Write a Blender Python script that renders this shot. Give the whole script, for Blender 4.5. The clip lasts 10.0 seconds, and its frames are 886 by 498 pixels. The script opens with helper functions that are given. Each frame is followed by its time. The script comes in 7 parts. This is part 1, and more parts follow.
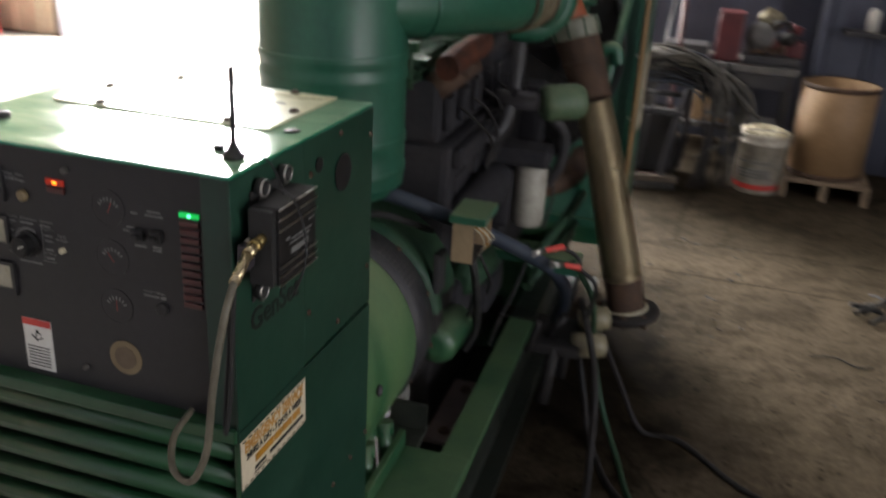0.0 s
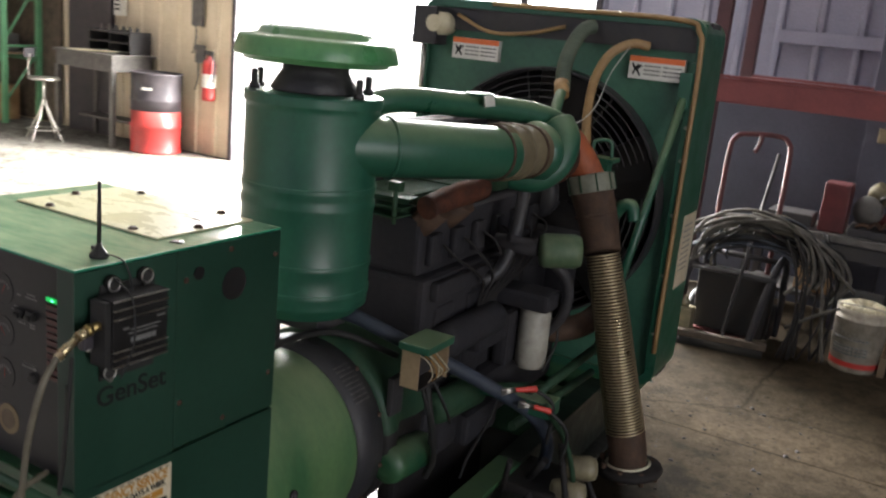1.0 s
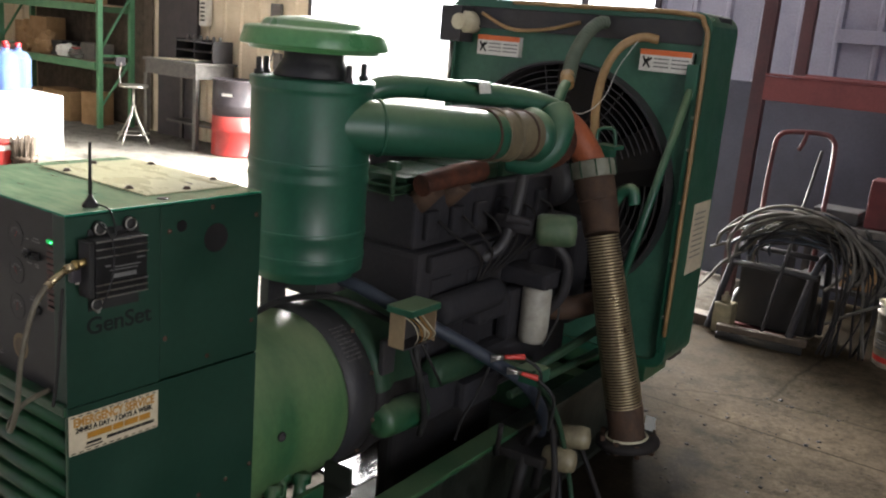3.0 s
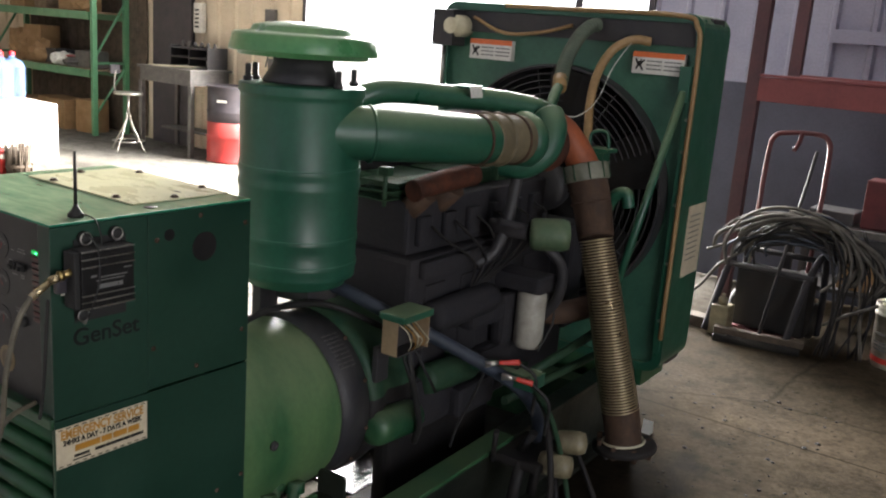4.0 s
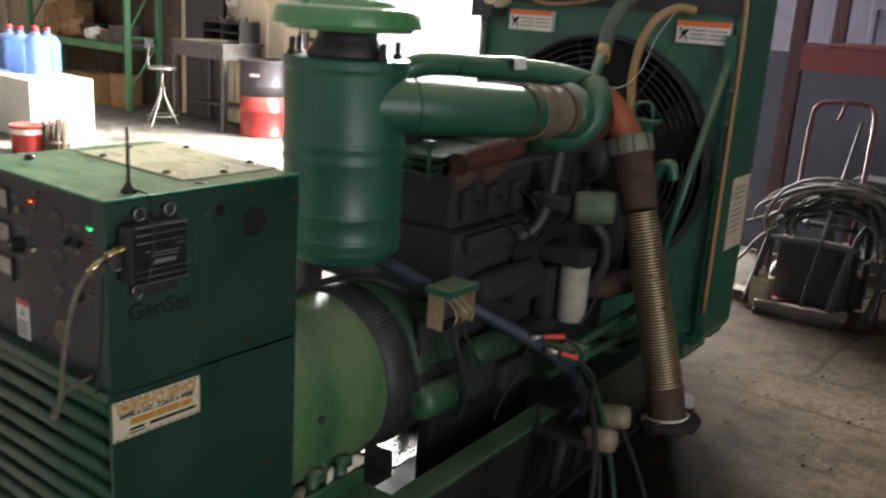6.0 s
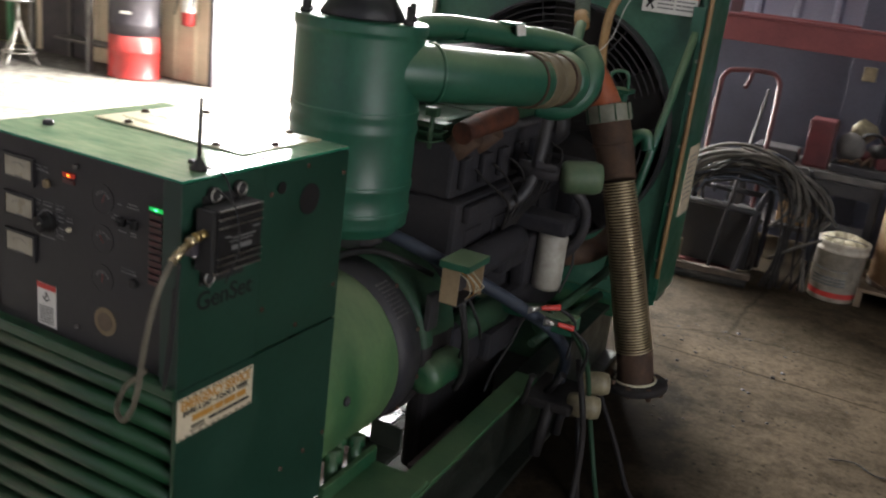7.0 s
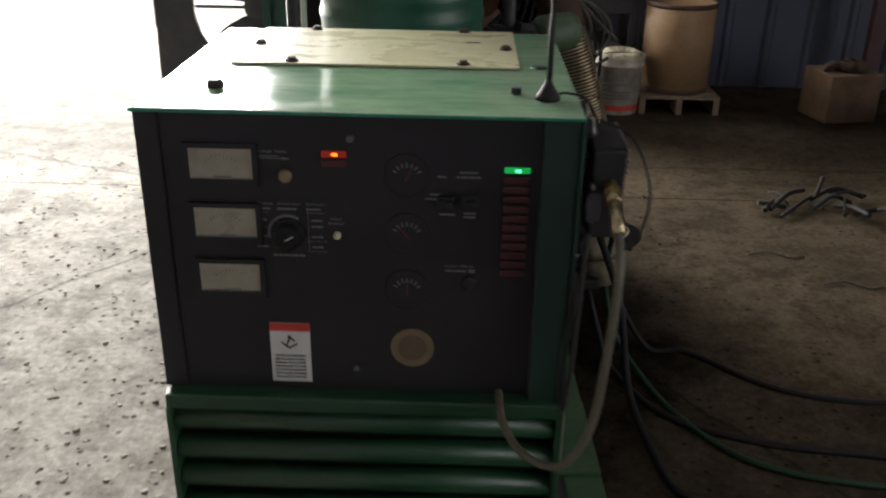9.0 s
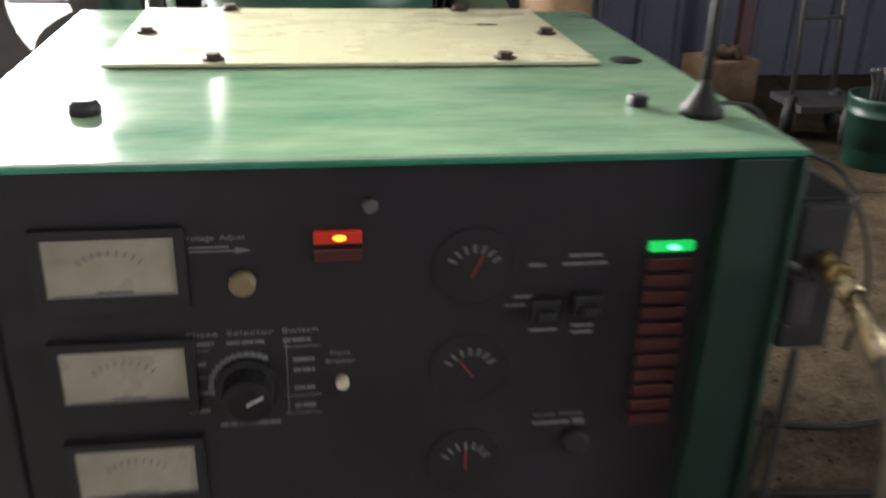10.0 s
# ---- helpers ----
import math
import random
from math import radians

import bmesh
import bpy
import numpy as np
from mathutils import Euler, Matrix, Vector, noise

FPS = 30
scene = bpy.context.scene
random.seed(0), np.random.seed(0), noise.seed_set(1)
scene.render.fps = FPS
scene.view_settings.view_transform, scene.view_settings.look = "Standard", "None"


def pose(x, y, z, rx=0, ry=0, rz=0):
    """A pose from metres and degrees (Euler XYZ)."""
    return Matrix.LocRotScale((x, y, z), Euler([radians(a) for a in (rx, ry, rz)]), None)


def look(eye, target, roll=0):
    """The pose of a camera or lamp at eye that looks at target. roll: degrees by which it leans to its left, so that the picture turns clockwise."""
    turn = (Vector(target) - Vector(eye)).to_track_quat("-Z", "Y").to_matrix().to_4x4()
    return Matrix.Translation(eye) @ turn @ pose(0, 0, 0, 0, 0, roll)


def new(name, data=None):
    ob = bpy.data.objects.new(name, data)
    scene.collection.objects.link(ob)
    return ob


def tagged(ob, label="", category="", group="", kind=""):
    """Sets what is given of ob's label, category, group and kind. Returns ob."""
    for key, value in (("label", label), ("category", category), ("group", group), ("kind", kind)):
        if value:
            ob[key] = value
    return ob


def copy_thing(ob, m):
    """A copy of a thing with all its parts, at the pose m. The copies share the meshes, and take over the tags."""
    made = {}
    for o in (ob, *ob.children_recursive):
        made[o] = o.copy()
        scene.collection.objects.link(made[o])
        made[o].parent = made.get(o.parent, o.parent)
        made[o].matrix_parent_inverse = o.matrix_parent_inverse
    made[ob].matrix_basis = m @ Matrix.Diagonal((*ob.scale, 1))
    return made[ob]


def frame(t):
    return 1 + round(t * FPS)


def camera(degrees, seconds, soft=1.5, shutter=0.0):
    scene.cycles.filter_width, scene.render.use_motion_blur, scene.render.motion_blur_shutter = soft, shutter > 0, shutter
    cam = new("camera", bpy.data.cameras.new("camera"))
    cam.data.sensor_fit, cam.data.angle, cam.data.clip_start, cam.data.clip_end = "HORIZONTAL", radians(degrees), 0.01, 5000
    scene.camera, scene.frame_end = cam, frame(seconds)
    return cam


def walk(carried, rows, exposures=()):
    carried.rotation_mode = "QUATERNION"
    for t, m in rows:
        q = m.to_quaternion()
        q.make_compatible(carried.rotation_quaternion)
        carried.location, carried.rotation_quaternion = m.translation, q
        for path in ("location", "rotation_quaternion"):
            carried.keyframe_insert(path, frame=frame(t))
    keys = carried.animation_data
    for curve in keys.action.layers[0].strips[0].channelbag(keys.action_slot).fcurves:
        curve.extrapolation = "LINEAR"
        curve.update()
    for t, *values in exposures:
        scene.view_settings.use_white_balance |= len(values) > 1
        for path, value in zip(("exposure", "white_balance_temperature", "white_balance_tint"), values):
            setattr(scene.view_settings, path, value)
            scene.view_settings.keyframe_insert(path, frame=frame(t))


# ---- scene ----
cam = camera(52.2, 10.0, soft=2.1, shutter=0.6)
PATH = [
    (0, (-0.044, 0.073, 1.652), (-0.595, 1.842, 0.901), 3.2),
    (0.5, (0.295, 0.105, 1.695), (-0.589, 1.792, 1.086), 2.3),
    (1, (0.518, 0.163, 1.709), (-0.438, 1.853, 1.229), 5.6),
    (1.5, (0.736, 0.162, 1.696), (-0.426, 1.724, 1.237), 5.6),
    (2, (0.839, 0.104, 1.685), (-0.299, 1.673, 1.19), 5.2),
    (2.5, (0.874, 0.107, 1.679), (-0.275, 1.672, 1.201), 5.0),
    (3, (0.887, 0.133, 1.679), (-0.24, 1.716, 1.205), 4.9),
    (4.5, (0.889, 0.159, 1.682), (-0.239, 1.743, 1.218), 4.2),
    (5, (0.887, 0.156, 1.682), (-0.242, 1.74, 1.218), 4.2),
    (5.5, (0.887, 0.154, 1.682), (-0.246, 1.733, 1.21), 4.2),
    (6, (0.844, 0.143, 1.678), (-0.321, 1.681, 1.15), 3.7),
    (6.2, (0.78, 0.12, 1.677), (-0.354, 1.667, 1.109), 4.8),
    (7.3, (0.221, -0.068, 1.689), (-0.531, 1.683, 1.082), 5.8),
    (7.5, (0.091, -0.055, 1.67), (-0.611, 1.717, 1.063), 4.6),
    (8, (-0.25, -0.04, 1.664), (-0.821, 1.75, 0.978), 4.6),
    (8.5, (-0.586, -0.091, 1.645), (-0.792, 1.76, 0.915), 1.9),
    (9, (-0.792, 0.048, 1.57), (-0.832, 1.869, 0.744), 1.0),
    (9.5, (-0.891, 0.301, 1.512), (-0.777, 2.134, 0.72), 0.3),
    (10, (-0.968, 0.56, 1.451), (-0.668, 2.357, 0.625), 1.8),
]
walk(cam, [(t, look(eye, target, roll)) for t, eye, target, roll in PATH],
     [(0, 1.95), (0.5, 1.88), (1.5, 1.84), (6.2, 1.82), (7.5, 1.75), (8.1, 1.1), (8.6, 0.9), (9, 1.12), (9.5, 1.45), (10, 2.2)])

# ---- light ----
SUN_DIR = Vector((-1.0, -0.80, -1.02)).normalized()      # the way the sunlight travels
world = bpy.data.worlds.new("sky")
scene.world = world
world.use_nodes = True
wn = world.node_tree
sky = wn.nodes.new("ShaderNodeTexSky")
sky.sky_type = "NISHITA"
sky.sun_disc = False
sky.sun_elevation = math.asin(-SUN_DIR.z)
sky.sun_rotation = math.atan2(-SUN_DIR.x, -SUN_DIR.y)
sky.dust_density = 3.0
wn.links.new(sky.outputs[0], wn.nodes["Background"].inputs[0])
wn.nodes["Background"].inputs[1].default_value = 0.15
sun = new("sun", bpy.data.lights.new("sun", "SUN"))
sun.data.energy, sun.data.angle, sun.data.color = 4.5, radians(0.6), (1.0, 0.95, 0.88)
sun.rotation_mode = "QUATERNION"
sun.rotation_quaternion = SUN_DIR.to_track_quat("-Z", "Y")


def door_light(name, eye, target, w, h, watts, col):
    """An area lamp for the sky's light at a door's opening, seen or assumed."""
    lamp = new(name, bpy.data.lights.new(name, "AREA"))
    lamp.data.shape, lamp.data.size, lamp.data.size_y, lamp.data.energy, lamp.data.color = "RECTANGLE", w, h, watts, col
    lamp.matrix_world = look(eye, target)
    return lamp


door_light("north_door_daylight", (-4.62, 8.05, 2.3), (-4.3, 0.0, 1.2), 3.9, 4.2, 1350, (1.0, 0.975, 0.93))
# East door is assumed, unseen; its lamp fills the set's right side.
door_light("assumed_east_fill", (5.75, -0.9, 1.9), (-0.5, 2.2, 0.8), 3.4, 3.4, 46, (1.0, 0.965, 0.96))


# ---- materials ----
def mat(name, a, b, scale=6.0, rough=0.5, metal=0.0, bump=0.1, fine=60.0, spread=0.5, dust_sheen=None, dust_sheen_amount=0.0, emit=None, power=0.0, coat=0.0, spec=0.5, vary=0.14, stretch=None):
    """A surface whose colour wanders from a to b in patches, with fine grain, uneven gloss, bump and a paler coat on
    faces turned up, for dusty tops and painted top light.
    """
    m = bpy.data.materials.new(name)
    m.use_nodes = True
    t = m.node_tree
    n, link = t.nodes, t.links.new
    p = n["Principled BSDF"]
    co = n.new("ShaderNodeTexCoord")
    big = n.new("ShaderNodeTexNoise")
    big.inputs["Scale"].default_value, big.inputs["Detail"].default_value, big.inputs["Roughness"].default_value = scale, 6, 0.62
    small = n.new("ShaderNodeTexNoise")
    small.inputs["Scale"].default_value, small.inputs["Detail"].default_value = fine, 4
    link(co.outputs["Object"], big.inputs["Vector"])
    link(co.outputs["Object"], small.inputs["Vector"])
    if stretch:
        streak = n.new("ShaderNodeMapping")
        streak.inputs["Scale"].default_value = stretch
        link(co.outputs["Object"], streak.inputs["Vector"])
        link(streak.outputs[0], big.inputs["Vector"])
    ramp = n.new("ShaderNodeValToRGB")
    ramp.color_ramp.elements[0].position, ramp.color_ramp.elements[1].position = 0.5 - spread * 0.4, 0.5 + spread * 0.4
    ramp.color_ramp.elements[0].color, ramp.color_ramp.elements[1].color = (*a, 1), (*b, 1)
    link(big.outputs["Fac"], ramp.inputs["Fac"])
    grain = n.new("ShaderNodeMixRGB")
    grain.blend_type, grain.inputs["Fac"].default_value = "OVERLAY", 0.22
    link(ramp.outputs[0], grain.inputs[1])
    link(small.outputs["Fac"], grain.inputs[2])
    colour = grain.outputs[0]
    # Upward faces go paler: a dusty coat, and on some greens painted light.
    if dust_sheen:
        geo = n.new("ShaderNodeNewGeometry")
        sep = n.new("ShaderNodeSeparateXYZ")
        link(geo.outputs["Normal"], sep.inputs[0])
        up = n.new("ShaderNodeMapRange")
        up.inputs["From Min"].default_value, up.inputs["From Max"].default_value = 0.2, 0.95
        up.inputs["To Max"].default_value = dust_sheen_amount
        link(sep.outputs["Z"], up.inputs["Value"])
        patch = n.new("ShaderNodeMapRange")
        patch.inputs["From Min"].default_value, patch.inputs["From Max"].default_value = 0.05, 0.90
        link(big.outputs["Fac"], patch.inputs["Value"])
        both = n.new("ShaderNodeMath")
        both.operation = "MULTIPLY"
        link(up.outputs[0], both.inputs[0])
        link(patch.outputs[0], both.inputs[1])
        lay = n.new("ShaderNodeMixRGB")
        link(both.outputs[0], lay.inputs["Fac"])
        link(colour, lay.inputs[1])
        lay.inputs[2].default_value = (*dust_sheen, 1)
        colour = lay.outputs[0]
    link(colour, p.inputs["Base Color"])
    gloss = n.new("ShaderNodeMapRange")
    gloss.inputs["From Min"].default_value, gloss.inputs["From Max"].default_value = 0.3, 0.7
    gloss.inputs["To Min"].default_value, gloss.inputs["To Max"].default_value = max(0.04, rough - vary), min(1.0, rough + vary)
    link(big.outputs["Fac"], gloss.inputs["Value"])
    link(gloss.outputs[0], p.inputs["Roughness"])
    p.inputs["Metallic"].default_value = metal
    p.inputs["Coat Weight"].default_value = coat
    p.inputs["Specular IOR Level"].default_value = spec
    if bump:
        bp = n.new("ShaderNodeBump")
        bp.inputs["Strength"].default_value, bp.inputs["Distance"].default_value = bump, 0.004
        link(small.outputs["Fac"], bp.inputs["Height"])
        link(bp.outputs[0], p.inputs["Normal"])
    if emit:
        p.inputs["Emission Color"].default_value, p.inputs["Emission Strength"].default_value = (*emit, 1), power
    return m


# Yellow-green upward tint also paints the highlight along pipes and housings.
GREEN = mat("green enamel", (0.008, 0.060, 0.036), (0.022, 0.092, 0.052), 5, 0.40, bump=0.08, spread=1.1, dust_sheen=(0.40, 0.44, 0.22), dust_sheen_amount=0.5)
# Cabinet green darkened to hold the shade on the panel's frame strip.
SHADED_GREEN = mat("dark green shaded enamel", (0.004, 0.022, 0.014), (0.007, 0.031, 0.020), 6, 0.5, bump=0.05)
# Rain cap green raised in colour to look lit from above.
LIT_CAP_GREEN = mat("green enamel brightened for the lit cap", (0.045, 0.18, 0.07), (0.10, 0.25, 0.10), 6, 0.34, bump=0.06, dust_sheen=(0.40, 0.44, 0.22), dust_sheen_amount=0.4)
LOUVER_GREEN = mat("dull green louver paint", (0.007, 0.040, 0.016), (0.017, 0.062, 0.025), 6, 0.42, bump=0.06)
# Cabinet top: enamel lightened for door light on it, besides its dusty scuffs.
GREEN_TOP_LIT = mat("green enamel brightened as lit top, dusty and scuffed", (0.008, 0.17, 0.10), (0.05, 0.26, 0.15), 9, 0.12, bump=0.015, dust_sheen=(0.54, 0.61, 0.39), dust_sheen_amount=0.70, spread=0.55, spec=0.7, vary=0.08, stretch=(0.75, 2.3, 1.0))
GREEN_OLD = mat("green paint worn and oily", (0.005, 0.050, 0.024), (0.040, 0.105, 0.042), 9, 0.42, bump=0.15, dust_sheen=(0.25, 0.24, 0.16), dust_sheen_amount=0.4)
# Green dimmed for grime and for the shade around the engine.
DIM_GREEN = mat("green casting darkened by grime and painted shade", (0.010, 0.040, 0.022), (0.030, 0.060, 0.030), 14, 0.6, bump=0.3, spec=0.3)
RAIL = mat("yellow-green worn rail paint", (0.009, 0.056, 0.024), (0.042, 0.105, 0.042), 7, 0.5, bump=0.15, dust_sheen=(0.20, 0.23, 0.12), dust_sheen_amount=0.30)
# Upward tint paints the barrel's pale glow along with its dusty coat.
BARREL = mat("faded green paint", (0.014, 0.085, 0.034), (0.115, 0.195, 0.075), 3.2, 0.52, bump=0.06, spread=0.6, stretch=(1.0, 2.0, 0.6), dust_sheen=(0.36, 0.36, 0.24), dust_sheen_amount=0.50)
LID = mat("bare dusty steel lid", (0.72, 0.68, 0.44), (0.52, 0.51, 0.32), 7, 0.30, bump=0.04, spread=0.6, stretch=(1.0, 2.2, 1.0))
BLACK = mat("black oily iron", (0.020, 0.020, 0.024), (0.045, 0.041, 0.040), 8, 0.55, bump=0.3, spec=0.4)
OILY = mat("black wet oil", (0.008, 0.007, 0.006), (0.016, 0.014, 0.012), 9, 0.2, bump=0.6, fine=45)
IRON = mat("dark sooty engine iron", (0.020, 0.020, 0.024), (0.034, 0.031, 0.033), 6, 0.75, bump=0.4, spec=0.2)
PUMP = mat("dusty pale green casting", (0.035, 0.085, 0.040), (0.11, 0.135, 0.075), 12, 0.6, bump=0.2, spread=0.6)
CANISTER = mat("dull green canister enamel", (0.004, 0.046, 0.028), (0.024, 0.112, 0.064), 4.5, 0.50, bump=0.08, spread=0.8, stretch=(1.6, 1.6, 0.45))
RACK_POST = mat("dark red post", (0.045, 0.018, 0.022), (0.080, 0.030, 0.034), 6, 0.6, bump=0.1)
# Cabinet sides: the same enamel darkened to paint in their shade.
CABINET_SHADED = mat("green cabinet enamel darkened for shade", (0.003, 0.020, 0.013), (0.011, 0.046, 0.027), 2.6, 0.42, bump=0.06, spread=0.8)
FOOT = mat("brown rusted plate", (0.070, 0.052, 0.052), (0.13, 0.095, 0.090), 12, 0.7, bump=0.3)
ZINC = mat("dull zinc band", (0.11, 0.115, 0.085), (0.20, 0.20, 0.15), 14, 0.5, bump=0.1)
# Green lightened so the radiator shroud carries the haze in its colour.
LIGHTENED_GREEN = mat("mid-green sheet lightened for haze", (0.020, 0.085, 0.055), (0.050, 0.135, 0.085), 6, 0.5, bump=0.1)
SCRAP_AND_SHADE = mat("dull black for scrap and painted shade", (0.008, 0.008, 0.009), (0.022, 0.018, 0.016), 9, 0.7, bump=0.3, spec=0.3)
GRIME_AND_SHADE = mat("black for oily grime and painted shade", (0.006, 0.009, 0.007), (0.020, 0.022, 0.016), 9, 0.45, bump=0.5, fine=40)
PANEL = mat("black panel paint", (0.013, 0.0125, 0.0135), (0.024, 0.0225, 0.0245), 4, 0.42, bump=0.03, spec=0.35)
RUST = mat("rusted iron", (0.028, 0.013, 0.010), (0.12, 0.042, 0.024), 14, 0.85, bump=0.5, fine=120, spec=0.2)
RUST_DARK = mat("dark rusted pipe", (0.035, 0.022, 0.016), (0.085, 0.050, 0.032), 16, 0.75, bump=0.4, fine=120, spec=0.25)
ORANGE = mat("orange primer over rust", (0.33, 0.085, 0.030), (0.20, 0.055, 0.025), 11, 0.6, bump=0.2)
BRASS = mat("tarnished stainless hose", (0.42, 0.34, 0.20), (0.52, 0.43, 0.27), 5, 0.36, 0.85, bump=0.03)
STEEL = mat("dull zinc steel", (0.32, 0.31, 0.28), (0.48, 0.46, 0.42), 20, 0.38, 1.0, bump=0.1)
GOLD = mat("brass connector", (0.42, 0.31, 0.13), (0.30, 0.22, 0.09), 20, 0.35, 1.0, bump=0.02)
DIRTY_WHITE = mat("dirty white enamel", (0.42, 0.40, 0.34), (0.26, 0.24, 0.20), 11, 0.5, bump=0.1)
FILTER = mat("greasy cream filter paint", (0.25, 0.215, 0.13), (0.085, 0.070, 0.042), 10, 0.5, bump=0.1)
CREAM = mat("cream paint", (0.60, 0.55, 0.40), (0.45, 0.40, 0.27), 7, 0.5, bump=0.05)
WHITE = mat("white label film", (0.66, 0.65, 0.60), (0.56, 0.55, 0.50), 12, 0.45, bump=0.02)
WHITE_PAINT = mat("white painted metal", (0.62, 0.60, 0.54), (0.45, 0.43, 0.38), 9, 0.45, bump=0.08)
METER = mat("aged meter face", (0.34, 0.31, 0.23), (0.26, 0.235, 0.175), 10, 0.35, bump=0.0)
RED = mat("red print", (0.55, 0.045, 0.030), (0.42, 0.035, 0.03), 8, 0.5, bump=0.02)
TRUCK_RED = mat("dull grimy red enamel", (0.105, 0.016, 0.017), (0.055, 0.011, 0.013), 7, 0.5, bump=0.1)
RED_PAINT = mat("red painted steel", (0.40, 0.030, 0.026), (0.26, 0.022, 0.022), 7, 0.42, bump=0.1, dust_sheen=(0.3, 0.25, 0.22), dust_sheen_amount=0.4)
ORANGE_PRINT = mat("orange print", (0.70, 0.16, 0.04), (0.60, 0.13, 0.04), 8, 0.5, bump=0.02)
GOLD_PRINT = mat("gold print", (0.40, 0.19, 0.02), (0.34, 0.16, 0.02), 8, 0.5, bump=0.02)
LENS_NEEDLE = mat("dull red needle", (0.26, 0.03, 0.025), (0.2, 0.025, 0.02), 8, 0.6, bump=0.0)
STICKER = mat("aged tan sticker film", (0.58, 0.50, 0.36), (0.48, 0.41, 0.29), 12, 0.5, bump=0.02)
INK = mat("black ink", (0.010, 0.010, 0.010), (0.018, 0.016, 0.016), 8, 0.5, bump=0.0, spec=0.2)
GREY_PRINT = mat("pale grey print", (0.18, 0.18, 0.175), (0.10, 0.10, 0.095), 30, 0.5, bump=0.0)
RUBBER = mat("black rubber", (0.012, 0.012, 0.012), (0.025, 0.024, 0.023), 12, 0.6, bump=0.15, spec=0.3)
GREY_GREEN = mat("dusty grey-green hose", (0.045, 0.065, 0.045), (0.10, 0.12, 0.085), 14, 0.6, bump=0.2)
TAN_DARK = mat("faded brown print", (0.12, 0.085, 0.05), (0.09, 0.065, 0.04), 12, 0.6, bump=0.0)
BADGE = mat("dull tan badge", (0.20, 0.15, 0.075), (0.14, 0.10, 0.055), 12, 0.6, bump=0.0)
PALE_STONE = mat("pale grit", (0.34, 0.31, 0.26), (0.20, 0.18, 0.15), 25, 0.8, bump=0.2)
BLUE_HOSE = mat("grey blue loom sleeve", (0.020, 0.027, 0.042), (0.036, 0.044, 0.060), 14, 0.55, bump=0.2)
TAN_HOSE = mat("tan rubber hose", (0.30, 0.185, 0.075), (0.22, 0.13, 0.055), 14, 0.5, bump=0.1)
GREY_CABLE = mat("grey cable jacket", (0.13, 0.115, 0.082), (0.08, 0.070, 0.052), 20, 0.55, bump=0.05, spec=0.35)
WIRE = mat("pale cable jacket", (0.125, 0.115, 0.10), (0.055, 0.050, 0.045), 15, 0.75, bump=0.05, spec=0.2)
JBOX = mat("tan primer", (0.30, 0.21, 0.125), (0.22, 0.155, 0.09), 10, 0.55, bump=0.05)
OLD_BOARD = mat("dirty old cardboard", (0.14, 0.085, 0.045), (0.09, 0.055, 0.03), 8, 0.8, bump=0.1)
CARDBOARD = mat("brown cardboard", (0.30, 0.18, 0.085), (0.22, 0.13, 0.06), 8, 0.8, bump=0.1)
FIBRE = mat("kraft fibre drum board", (0.29, 0.175, 0.085), (0.22, 0.13, 0.062), 5, 0.6, bump=0.08)
WOOD_DARK = mat("grimy dark wood", (0.085, 0.06, 0.04), (0.045, 0.034, 0.024), 12, 0.8, bump=0.3)
DUSTY_RUBBER = mat("dusty brown rubber", (0.075, 0.060, 0.034), (0.16, 0.13, 0.075), 12, 0.7, bump=0.2)
WOOD = mat("weathered wood", (0.20, 0.14, 0.085), (0.12, 0.085, 0.055), 12, 0.75, bump=0.3)
RACK_GREEN = mat("pale green rack paint", (0.10, 0.26, 0.13), (0.07, 0.19, 0.10), 8, 0.45, bump=0.08)
TABLE_GREY = mat("scratched grey table", (0.050, 0.046, 0.044), (0.125, 0.115, 0.105), 16, 0.6, bump=0.2)
PLASTER = mat("tan painted wall", (0.60, 0.50, 0.36), (0.46, 0.38, 0.27), 3, 0.7, bump=0.1)
RACK_RED = mat("faded dusty red rack paint", (0.13, 0.028, 0.030), (0.19, 0.048, 0.048), 6, 0.6, bump=0.1)
SIDING = mat("grey ribbed siding", (0.20, 0.20, 0.265), (0.28, 0.275, 0.345), 2.5, 0.5, bump=0.08)
SIDING_DARK = mat("dirty dark siding", (0.038, 0.042, 0.064), (0.066, 0.072, 0.100), 2.5, 0.6, bump=0.1)
ROOF = mat("galvanised roof deck", (0.20, 0.20, 0.21), (0.27, 0.27, 0.28), 2, 0.6, bump=0.1)
JUG_CAP = mat("red plastic cap", (0.55, 0.02, 0.03), (0.48, 0.02, 0.03), 8, 0.35, bump=0.0)
BUCKET = mat("white bucket plastic", (0.54, 0.49, 0.40), (0.24, 0.20, 0.15), 13, 0.5, bump=0.1)
DRUM_DARK = mat("black drum paint", (0.030, 0.028, 0.034), (0.06, 0.05, 0.055), 8, 0.45, bump=0.1, spec=0.3)
OUTSIDE = mat("pale yard concrete", (0.50, 0.47, 0.42), (0.40, 0.38, 0.34), 0.6, 0.8, bump=0.3)
GREEN_PLASTIC = mat("dark green plastic", (0.006, 0.028, 0.020), (0.010, 0.040, 0.028), 8, 0.45, bump=0.05)
LAMP_RED = mat("lit red lamp", (0.6, 0.05, 0.02), (0.6, 0.05, 0.02), 8, 0.3, bump=0.0, emit=(1.0, 0.16, 0.01), power=1.6)
GLOW_RED = mat("glowing red lens", (0.22, 0.02, 0.012), (0.16, 0.015, 0.01), 8, 0.4, bump=0.0, emit=(1.0, 0.035, 0.004), power=0.045)
